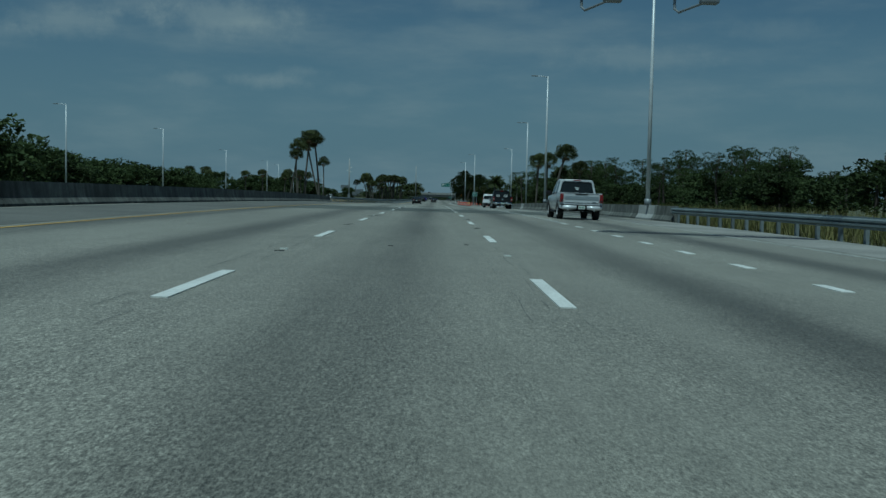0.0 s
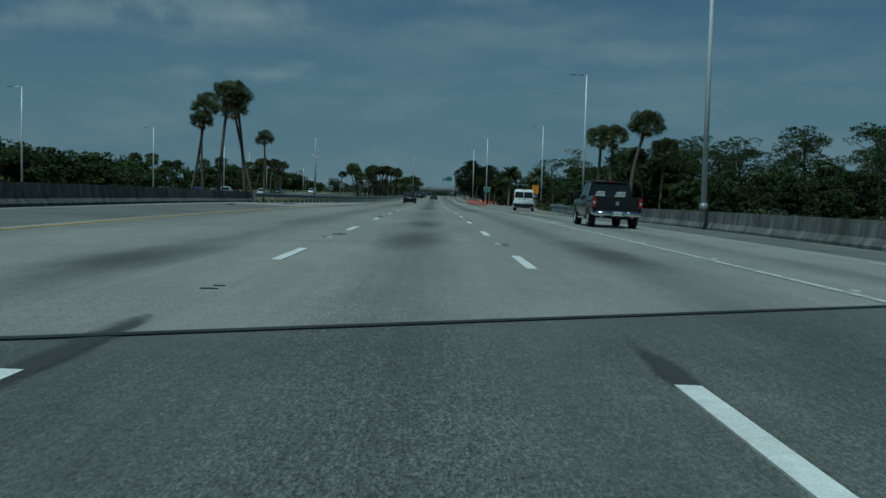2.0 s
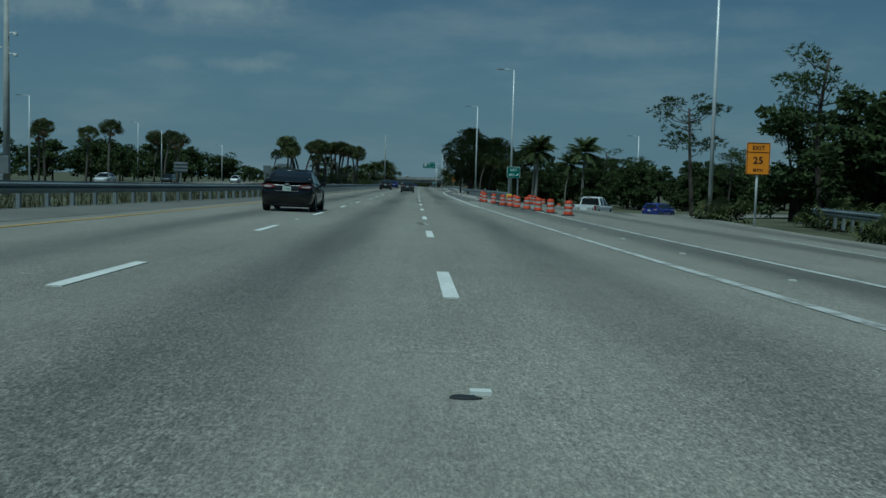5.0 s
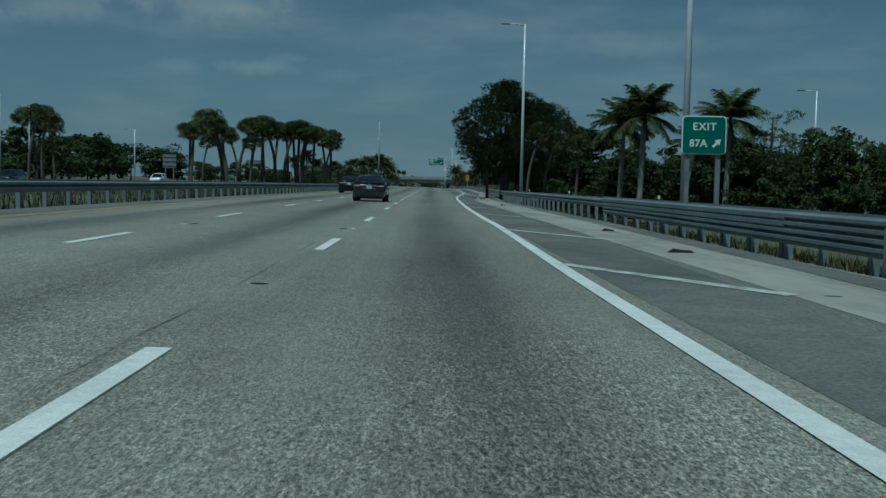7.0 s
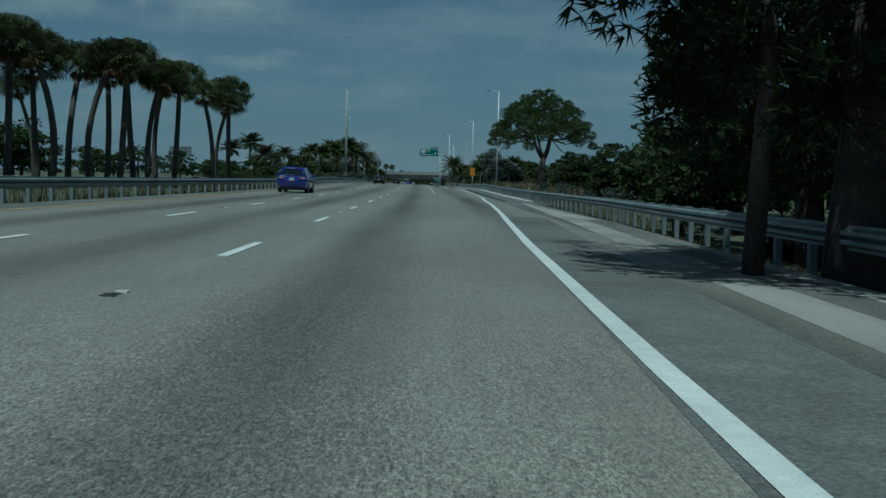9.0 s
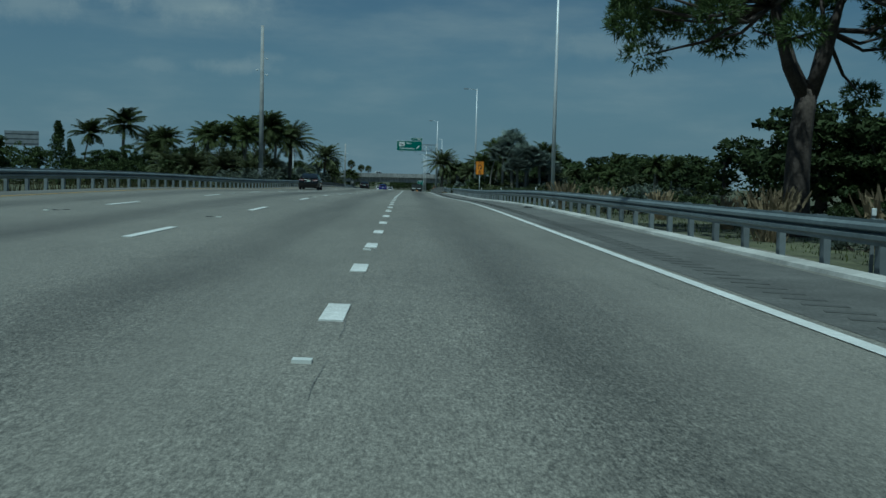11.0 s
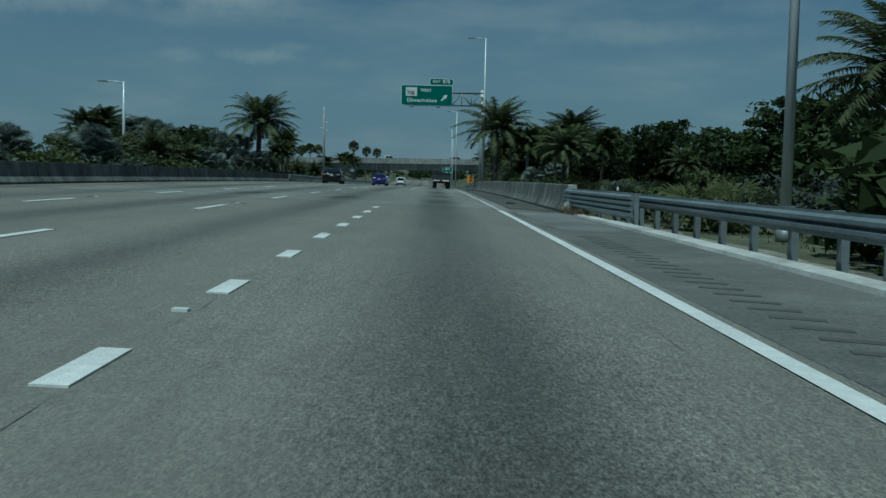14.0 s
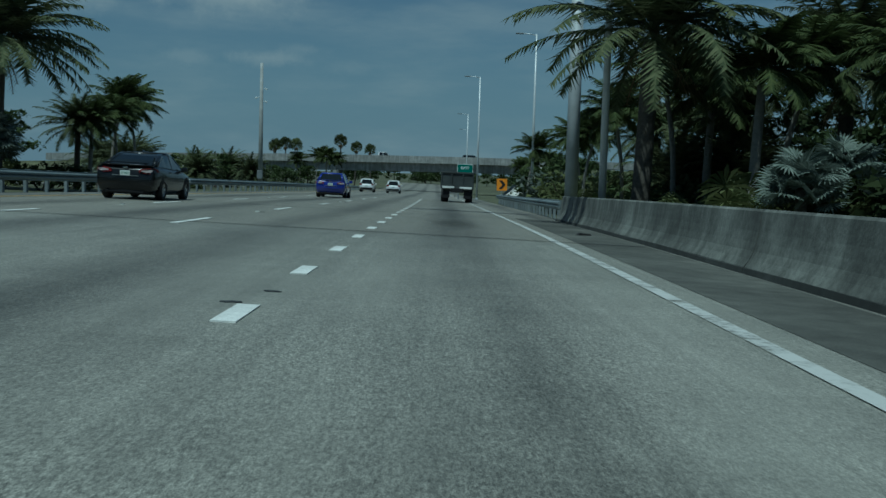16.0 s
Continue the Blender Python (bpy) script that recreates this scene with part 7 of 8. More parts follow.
def glass_house(parent, paint, rows, w_low, w_top, belt, pillars=()):
    """Cabin: a glass body with a painted roof and pillars. rows of (y, belt z, roof z) from the back to the front."""
    b = bmesh.new()
    secs = []
    for y, z0, z1 in rows:
        k = min(1.0, max(0.0, (z1 - z0) / belt))
        wt = w_low + (w_top - w_low) * k
        secs.append([Vector((w_low, y, z0)), Vector((wt + 0.01, y, z0 + (z1 - z0) * 0.86)), Vector((wt * 0.93, y, z1)), Vector((-wt * 0.93, y, z1)), Vector((-wt - 0.01, y, z0 + (z1 - z0) * 0.86)), Vector((-w_low, y, z0))])
    loft(b, secs)
    part("cabin_glass", b, M_GLASS, parent, "dark tinted glass", False)
    glass_frame(parent, paint, rows, w_low, w_top, belt)
    top = max(r[2] for r in rows)
    roof_rows = [r for r in rows if r[2] > top - 0.09]
    b = bmesh.new()
    secs = []
    for i, (y, z0, z1) in enumerate(roof_rows):
        secs.append([Vector((w_top + 0.016, y, z0 + (z1 - z0) * 0.84)), Vector((w_top * 0.95, y, z1 + 0.012)), Vector((0, y, z1 + 0.03)), Vector((-w_top * 0.95, y, z1 + 0.012)), Vector((-w_top - 0.016, y, z0 + (z1 - z0) * 0.84)),
                     Vector((-w_top * 0.9, y, z1 - 0.05)), Vector((w_top * 0.9, y, z1 - 0.05))])
    loft(b, secs)
    part("roof", b, paint, parent, "", True)
    for s in (-1, 1):
        for ya, za, yb, zb, wd in pillars:
            b = bmesh.new()
            a = Vector((s * (w_low + 0.012), ya, za))
            c = Vector((s * (w_top + 0.014), yb, zb))
            v = Vector((0, wd, 0))
            n = Vector((s * 0.03, 0, 0))
            loft(b, [[a, a + v, a + v - n * 2, a - n * 2], [c, c + v * 0.8, c + v * 0.8 - n * 2, c - n * 2]])
            part("pillar", b, paint, parent)


def mirrors(parent, x, y, z, paint, size=1.0):
    for s in (-1, 1):
        b = bmesh.new()
        box(b, (s * (x + 0.10 * size), y, z), (0.22 * size, 0.12 * size, 0.17 * size), 0.03)
        box(b, (s * x, y, z - 0.04), (0.12, 0.05, 0.04))
        part("mirror", b, paint, parent)


def arches(parent, w, ys, r):
    for y in ys:
        for s in (-1, 1):
            b = bmesh.new()
            secs = []
            for k in range(13):
                a = math.pi * k / 12
                secs.append([Vector((s * (w + 0.012), y + math.cos(a) * q, r + math.sin(a) * q)) for q in (r * 1.22, r * 1.02)] + [Vector((s * (w - 0.25), y + math.cos(a) * q, r + math.sin(a) * q)) for q in (r * 1.02, r * 1.22)])
            loft(b, secs)
            part("wheel_arch", b, M_TRIM, parent)


def sedan(name, label, paint, m, L=4.75, W=1.85, H=1.46, hatch=False, spoiler=False, tail=1.0):
    t = thing(name, label, "car", m)
    w, r = W / 2, 0.33
    y0, y1 = -L / 2, L / 2
    b = bmesh.new()
    prof = [(0.0, 0.30, 0.88, 0.90), (0.025, 0.22, 0.99, 0.95), (0.10, 0.20, 1.03, 0.975), (0.22, 0.18, 1.00, 1.0), (0.45, 0.17, 0.96, 1.0), (0.66, 0.17, 0.94, 1.0), (0.80, 0.18, 0.88, 0.985), (0.93, 0.20, 0.78, 0.94), (0.985, 0.25, 0.68, 0.86), (1.0, 0.34, 0.60, 0.78)]
    if hatch:
        prof[0:3] = [(0.0, 0.42, 0.92, 0.88), (0.02, 0.28, 1.02, 0.94), (0.08, 0.20, 1.04, 0.98)]
    loft(b, [ring(0, w * f, z0, z1, y0 + L * u) for u, z0, z1, f in prof])
    body = part("body", b, paint, t, "", True)
    if hatch:
        rows = [(y0 + 0.10 * 1, 1.00, 1.03), (y0 + 0.45, 1.0, H - 0.06), (y0 + 0.75, 0.99, H), (y0 + 2.2, 0.95, H), (y0 + 2.75, 0.94, H - 0.07), (y0 + 3.55, 0.90, 0.92)]
    else:
        rows = [(y0 + 0.42, 1.01, 1.03), (y0 + 0.80, 1.0, 1.20), (y0 + 1.2, 1.0, H - 0.12), (y0 + 1.55, 0.99, H - 0.04), (y0 + 2.2, 0.96, H), (y0 + 2.75, 0.94, H - 0.06), (y0 + 3.65, 0.88, 0.90)]
    yr = rows[2][0] if hatch else rows[3][0]
    glass_house(t, paint, rows, w * 0.90, w * 0.70, H - 1.0, ((rows[0][0] + 0.12, 1.0, yr - 0.15, H - 0.07, 0.16), (y0 + 2.15, 0.95, y0 + 2.2, H - 0.05, 0.07), (rows[-1][0] - 0.1, 0.90, y0 + 2.75, H - 0.10, 0.08)))
    for s in (-1, 1):
        outline = ((0.44, 0.815, -0.022), (0.70, 0.785, -0.03), (0.86, 0.79, 0.0), (0.965, 0.82, 0.13), (1.0, 0.87, 0.40), (0.975, 0.925, 0.25), (0.88, 0.955, 0.045), (0.70, 0.945, -0.012), (0.46, 0.895, -0.024))
        b = bmesh.new()
        loft(b, [[Vector((s * w * x, y0 + y, z)) for x, z, y in outline], [Vector((s * w * (x * 0.9), y0 + y + 0.12, 0.87 + (z - 0.87) * 0.9)) for x, z, y in outline]])
        lamp = part("tail_lamp", b, M_TAIL, t, "red tail lamp with a clear middle")
        b = bmesh.new()
        f = [Vector((s * w * x, y0 + y, z)) for x, z, y in ((0.52, 0.842, -0.036), (0.70, 0.822, -0.040), (0.84, 0.828, -0.012), (0.90, 0.872, 0.035), (0.84, 0.908, 0.004), (0.70, 0.902, -0.028), (0.54, 0.880, -0.034))]
        loft(b, [f, [p + Vector((0, 0.05, 0)) for p in f]])
        part("clear_lens", b, M_LENS, lamp, "clear lens")
        b = bmesh.new()
        tube(b, [(s * w * 0.58, y0 - 0.03, 0.235), (s * w * 0.58, y0 + 0.3, 0.235)], [0.038, 0.038], 12)
        part("exhaust", b, M_TRIM, t)
        b = bmesh.new()
        box(b, (s * w * 0.70, y1 - 0.06, 0.62), (0.34, 0.2, 0.12), 0.04)
        part("headlamp", b, M_SIGNWHITE, t)
        for yy in (y0 + 1.75, y0 + 2.75):
            b = bmesh.new()
            box(b, (s * (w * 0.985), yy, 0.86), (0.04, 0.20, 0.035), 0.01)
            part("door_handle", b, paint, t)
    b = bmesh.new()
    arc = [(-0.78, 0.14), (-0.70, 0.085), (-0.5, 0.05), (0, 0.035), (0.5, 0.05), (0.70, 0.085), (0.78, 0.14)]
    loft(b, [[Vector((w * x, y0 + y, 0.19)), Vector((w * x, y0 + y - 0.03, 0.22)), Vector((w * x, y0 + y - 0.03, 0.30)), Vector((w * x * 0.94, y0 + y + 0.08, 0.31)), Vector((w * x * 0.94, y0 + y + 0.08, 0.19))] for x, y in arc])
    part("bumper_insert", b, M_TRIM, t, "black lower bumper")
    b = bmesh.new()
    loft(b, [[Vector((w * x * 0.98, y0 + y - 0.075, z)) for z in (0.545, 0.56)] + [Vector((w * x * 0.95, y0 + y + 0.06, z)) for z in (0.56, 0.545)] for x, y in arc[1:-1]])
    part("bumper_crease", b, paint, t)
    b = bmesh.new()
    lid = [(-0.43, 0.0), (-0.25, -0.012), (0.25, -0.012), (0.43, 0.0)]
    loft(b, [[Vector((w * x, y0 + y - 0.012, 0.70)), Vector((w * x, y0 + y - 0.018, 0.715)), Vector((w * x * 1.05, y0 + y + 0.05, 0.72)), Vector((w * x * 1.05, y0 + y + 0.05, 0.69))] for x, y in lid])
    boot = part("boot_edge", b, M_SATIN, t, "bright lower edge of the boot lid")
    b = bmesh.new()
    secs = [[Vector((w * x, y0 + 0.20 - 0.10 * (1 - x * x), 0.985)), Vector((w * x, y0 + 0.085 - 0.12 * (1 - x * x), 1.035)), Vector((w * x, y0 + 0.16 - 0.10 * (1 - x * x), 1.045)), Vector((w * x, y0 + 0.42, 1.02))] for x in (-0.86, -0.6, -0.3, 0, 0.3, 0.6, 0.86)]
    loft(b, secs)
    part("boot_lid", b, paint, t, "", True)
    b = bmesh.new()
    secs = [[Vector((0.075 * q * math.cos(k * math.tau / 16), y0 - 0.005 + dy, 0.945 + 0.033 * q * math.sin(k * math.tau / 16))) for k in range(16)] for q, dy in ((1.0, 0.06), (1.0, -0.006), (0.8, -0.012))]
    loft(b, secs)
    part("badge", b, M_CHROME, t, "small oval chrome badge")
    b = bmesh.new()
    loft(b, [[Vector((x, yr + 0.12 + y, H + 0.01 + z)) for x, y, z in ((-0.035, 0.0, 0.0), (0.0, 0.02, 0.075 * k), (0.035, 0.0, 0.0))] for k in (1.0,)] + [[Vector((x, yr + 0.34, H + 0.015 + z)) for x, z in ((-0.03, 0.0), (0.0, 0.02), (0.03, 0.0))]])
    part("aerial_fin", b, paint, t)
    if spoiler:
        b = bmesh.new()
        box(b, (0, y0 + 0.16, 1.10), (W * 0.68, 0.18, 0.03), 0.012)
        for s in (-1, 1):
            box(b, (s * W * 0.30, y0 + 0.18, 1.06), (0.05, 0.12, 0.08))
        part("spoiler", b, paint, t)
    plate(t, y0 - 0.026, 0.785, 0.29)
    mirrors(t, w * 0.93, y0 + 3.2, 0.98, paint, 0.9)
    b = bmesh.new()
    box(b, (0, 0, 0.22), (W * 0.86, L * 0.86, 0.12))
    part("underbody", b, M_TRIM, t)
    for y in (y0 + 0.98, y1 - 0.92):
        for s in (-1, 1):
            wheel(t, s * (w - 0.005), y, r, 0.22, M_RIM)
    arches(t, w - 0.02, (y0 + 0.98, y1 - 0.92), r)
    return t


def suv(name, label, paint, m, L=4.7, W=1.88, H=1.70):
    t = thing(name, label, "car", m)
    w, r = W / 2, 0.36
    y0, y1 = -L / 2, L / 2
    b = bmesh.new()
    prof = [(0.0, 0.48, 0.98, 0.90), (0.02, 0.32, 1.06, 0.95), (0.08, 0.26, 1.08, 0.985), (0.3, 0.24, 1.06, 1.0), (0.7, 0.24, 1.04, 1.0), (0.85, 0.25, 1.0, 0.98), (0.96, 0.28, 0.92, 0.92), (1.0, 0.42, 0.74, 0.82)]
    loft(b, [ring(0, w * f, z0, z1, y0 + L * u) for u, z0, z1, f in prof])
    part("body", b, paint, t, "", True)
    rows = [(y0 + 0.06, 1.06, 1.08), (y0 + 0.32, 1.06, H - 0.08), (y0 + 0.6, 1.05, H - 0.01), (y0 + 2.0, 1.04, H), (y0 + 2.7, 1.03, H - 0.05), (y0 + 3.45, 1.0, 1.02)]
    glass_house(t, paint, rows, w * 0.93, w * 0.76, H - 1.06, ((y0 + 0.12, 1.06, y0 + 0.42, H - 0.09, 0.14), (y0 + 1.1, 1.05, y0 + 1.15, H - 0.05, 0.09), (y0 + 2.1, 1.04, y0 + 2.1, H - 0.05, 0.08), (y0 + 3.35, 1.02, y0 + 2.7, H - 0.10, 0.08)))
    for s in (-1, 1):
        b = bmesh.new()
        box(b, (s * w * 0.80, y0 + 0.035, 0.98), (w * 0.34, 0.14, 0.17), 0.03)
        part("tail_lamp", b, M_TAIL, t, "red tail lamp")
    b = bmesh.new()
    box(b, (0, y0 + 0.04, 0.46), (W * 0.84, 0.14, 0.26), 0.04)
    part("bumper_insert", b, M_TRIM, t, "black bumper")
    plate(t, y0 - 0.01, 0.80)
    mirrors(t, w * 0.95, y0 + 3.0, 1.10, paint)
    b = bmesh.new()
    box(b, (0, 0, 0.28), (W * 0.86, L * 0.86, 0.14))
    part("underbody", b, M_TRIM, t)
    for y in (y0 + 0.95, y1 - 0.92):
        for s in (-1, 1):
            wheel(t, s * (w - 0.005), y, r, 0.23, M_RIM)
    arches(t, w - 0.02, (y0 + 0.95, y1 - 0.92), r)
    return t


def pickup(name, label, paint, m, chrome=True, sticker=False, service=False, L=5.9, W=2.03, H=1.93):
    t = thing(name, label, "pickup truck", m)
    w, r = W / 2, 0.41
    y0, y1 = -L / 2, L / 2
    bed = 1.75
    # cab and nose
    b = bmesh.new()
    prof = [(y0 + bed, 0.42, 1.22, 0.985), (y0 + bed + 0.1, 0.38, 1.22, 0.99), (y0 + 3.6, 0.38, 1.20, 0.99), (y0 + 4.2, 0.40, 1.18, 0.99), (y1 - 0.5, 0.40, 1.12, 0.98), (y1 - 0.1, 0.42, 1.06, 0.95), (y1, 0.5, 0.96, 0.90)]
    loft(b, [ring(0, w * f, z0, z1, y, 0.95, 0.97) for y, z0, z1, f in prof])
    part("cab_body", b, paint, t, "", True)
    # bed
    b = bmesh.new()
    for s in (-1, 1):
        secs = []
        for y, f in ((y0 + 0.06, 0.975), (y0 + 0.3, 0.99), (y0 + bed - 0.03, 0.99)):
            x = s * w * f
            secs.append([Vector((x * 0.97, y, 0.52)), Vector((x, y, 0.75)), Vector((x, y, 1.10)), Vector((x * 0.975, y, 1.27)), Vector((x - s * 0.16, y, 1.27)), Vector((x - s * 0.16, y, 0.62))])
        loft(b, secs)
    box(b, (0, y0 + bed / 2, 0.66), (W * 0.86, bed - 0.1, 0.08))
    box(b, (0, y0 + bed - 0.08, 0.95), (W * 0.86, 0.06, 0.60))
    part("bed", b, paint, t)
    b = bmesh.new()
    box(b, (0, y0 + 0.05, 0.965), (W * 0.80, 0.09, 0.60), 0.02)
    gate = part("tailgate", b, paint, t)
    b = bmesh.new()
    box(b, (0, y0 + 0.0, 1.20), (W * 0.30, 0.02, 0.07), 0.01)
    box(b, (0, y0 - 0.0, 1.235), (W * 0.78, 0.012, 0.02))
    box(b, (0, y0 - 0.0, 0.80), (W * 0.78, 0.012, 0.016))
    part("gate_trim", b, M_TRIM if not service else paint, gate)
    b = bmesh.new()
    if paint is M_BLACKCAR:
        box(b, (0, y0 - 0.005, 1.0), (0.15, 0.02, 0.17), 0.02)
    else:
        box(b, (W * 0.29, y0 - 0.005, 0.86), (0.16, 0.02, 0.05), 0.01)
    part("badge", b, M_CHROME, gate)
    for s in (-1, 1):
        b = bmesh.new()
        box(b, (s * (w - 0.085), y0 + 0.075, 1.02), (0.16, 0.19, 0.40), 0.025)
        lamp = part("tail_lamp", b, M_TAIL, t, "tall red tail lamp")
        b = bmesh.new()
        box(b, (s * (w - 0.085), y0 - 0.022, 1.0 if chrome else 0.90), (0.10, 0.012, 0.10 if chrome else 0.06), 0.005)
        part("reverse_lens", b, M_LENS if chrome else M_TRIM, lamp)
        b = bmesh.new()
        tube(b, [(s * w * 0.62, y0 + 0.0, 0.46), (s * w * 0.62, y0 + 0.35, 0.46)], [0.05, 0.05], 10)
        part("exhaust", b, M_CHROME, t)
        b = bmesh.new()
        box(b, (s * w * 0.72, y1 - 0.05, 0.88), (0.36, 0.16, 0.2), 0.04)
        part("headlamp", b, M_SIGNWHITE, t)
        b = bmesh.new()
        tube(b, [(s * (w - 0.06), y0 + bed + 0.3, 0.36), (s * (w - 0.06), y0 + 4.1, 0.36)], [0.05, 0.05], 8)
        part("side_step", b, M_CHROME if chrome else M_TRIM, t)
        for yy in (y0 + 2.1, y0 + 3.1):
            b = bmesh.new()
            box(b, (s * (w * 0.99), yy, 1.10), (0.04, 0.20, 0.04), 0.01)
            part("door_handle", b, M_CHROME if chrome else paint, t)
    bump_paint = M_CHROME if chrome else paint
    for s in (-1, 1):
        b = bmesh.new()
        run = ((0.24, -0.14, 0.50), (0.55, -0.13, 0.47), (0.86, -0.09, 0.48), (0.985, 0.06, 0.52), (0.985, 0.30, 0.55))
        loft(b, [[Vector((s * w * x, y0 + y + 0.02, z)), Vector((s * w * x, y0 + y - 0.02, z + 0.07)), Vector((s * w * x, y0 + y, 0.665)), Vector((s * w * x * 0.95, y0 + y + 0.12, 0.675)), Vector((s * w * x * 0.95, y0 + y + 0.12, z))] for x, y, z in run])
        part("rear_bumper", b, bump_paint, t, "chrome bumper end" if chrome else "", True)
    b = bmesh.new()
    box(b, (0, y0 - 0.06, 0.575), (W * 0.27, 0.14, 0.20), 0.02)
    part("bumper_centre", b, M_TRIM if not chrome else M_CHROME, t, "recessed plate holder of the bumper")
    b = bmesh.new()
    box(b, (0, y0 + 0.03, 0.690), (W * 0.96, 0.26, 0.045), 0.012)
    part("bumper_step", b, M_TRIM, t, "black bumper step")
    b = bmesh.new()
    box(b, (0, y0 - 0.06, 0.42), (0.12, 0.24, 0.10), 0.01)
    part("tow_hitch", b, M_TRIM, t)
    plate(t, y0 - 0.14, 0.585)
    if not chrome and not service:
        b = bmesh.new()
        box(b, (0, y0 + 0.0, 1.035), (W * 0.795, 0.022, 0.17), 0.008)
        part("gate_panel", b, M_SATIN, gate, "satin silver band across the tailgate")
        b = bmesh.new()
        box(b, (0.0, y0 + bed + 0.035, 1.53), (0.22, 0.006, 0.03), 0.0)
        box(b, (0.02, y0 + bed + 0.018, 1.46), (0.14, 0.006, 0.05), 0.0)
        part("window_sticker", b, M_SIGNWHITE, t, "small white window decal")
    # cabin
    rows = [(y0 + bed + 0.04, 1.20, H - 0.14), (y0 + bed + 0.22, 1.20, H - 0.02), (y0 + 2.9, 1.20, H), (y0 + 3.5, 1.20, H - 0.06), (y0 + 4.25, 1.17, 1.19)]
    glass_house(t, paint, rows, w * 0.92, w * 0.76, H - 1.2, ((y0 + bed + 0.0, 1.20, y0 + bed + 0.1, H - 0.06, 0.20), (y0 + 2.75, 1.20, y0 + 2.8, H - 0.05, 0.08), (y0 + 4.1, 1.19, y0 + 3.4, H - 0.10, 0.09)))
    b = bmesh.new()
    for s in (-1, 1):
        loft(b, [[Vector((s * w * 0.83, y0 + bed - 0.005, 1.20)), Vector((s * w * 0.93, y0 + bed - 0.005, 1.20)), Vector((s * w * 0.77, y0 + bed + 0.04, H - 0.08)), Vector((s * w * 0.69, y0 + bed + 0.04, H - 0.08))],
                 [Vector((s * w * 0.83, y0 + bed + 0.08, 1.20)), Vector((s * w * 0.93, y0 + bed + 0.08, 1.20)), Vector((s * w * 0.77, y0 + bed + 0.12, H - 0.08)), Vector((s * w * 0.69, y0 + bed + 0.12, H - 0.08))]])
    box(b, (0, y0 + bed + 0.08, H - 0.07), (W * 0.70, 0.16, 0.07), 0.02)
    part("cab_back", b, paint, t)
    b = bmesh.new()
    box(b, (0, y0 + bed + 0.0, H - 0.04), (0.36, 0.06, 0.05), 0.01)
    part("brake_lamp", b, M_TAIL, t, "red high brake lamp")
    if sticker:
        for x, wd, bars in ((-0.44, 0.42, 5), (0.40, 0.46, 6)):
            b = bmesh.new()
            for k in range(bars):
                box(b, (x + 0.02 * k, y0 + bed + 0.0 + 0.012 * k, 1.30 + k * 0.055), (wd - 0.03 * k, 0.006, 0.028))
            part("window_sticker", b, M_SIGNWHITE, t, "white striped window sticker")
    mirrors(t, w * 0.98, y0 + 3.85, 1.26, M_TRIM if not chrome else paint, 1.25)
    b = bmesh.new()
    box(b, (0, 0, 0.48), (W * 0.8, L * 0.88, 0.14))
    part("chassis", b, M_TRIM, t)
    for y in (y0 + 1.15, y1 - 1.0):
        for s in (-1, 1):
            wheel(t, s * (w - 0.01), y, r, 0.28, M_RIM)
    arches(t, w - 0.02, (y0 + 1.15, y1 - 1.0), r)
    if service:
        b = bmesh.new()
        for s in (-1, 1):
            box(b, (s * w * 0.60, y0 - 0.32, 0.86), (0.5, 0.42, 0.42), 0.02)
        box(b, (0, y0 - 0.30, 0.62), (W * 0.9, 0.5, 0.06), 0.01)
        part("equipment_rack", b, M_REFLECT, t, "pale equipment boxes on a rear rack")
    return t


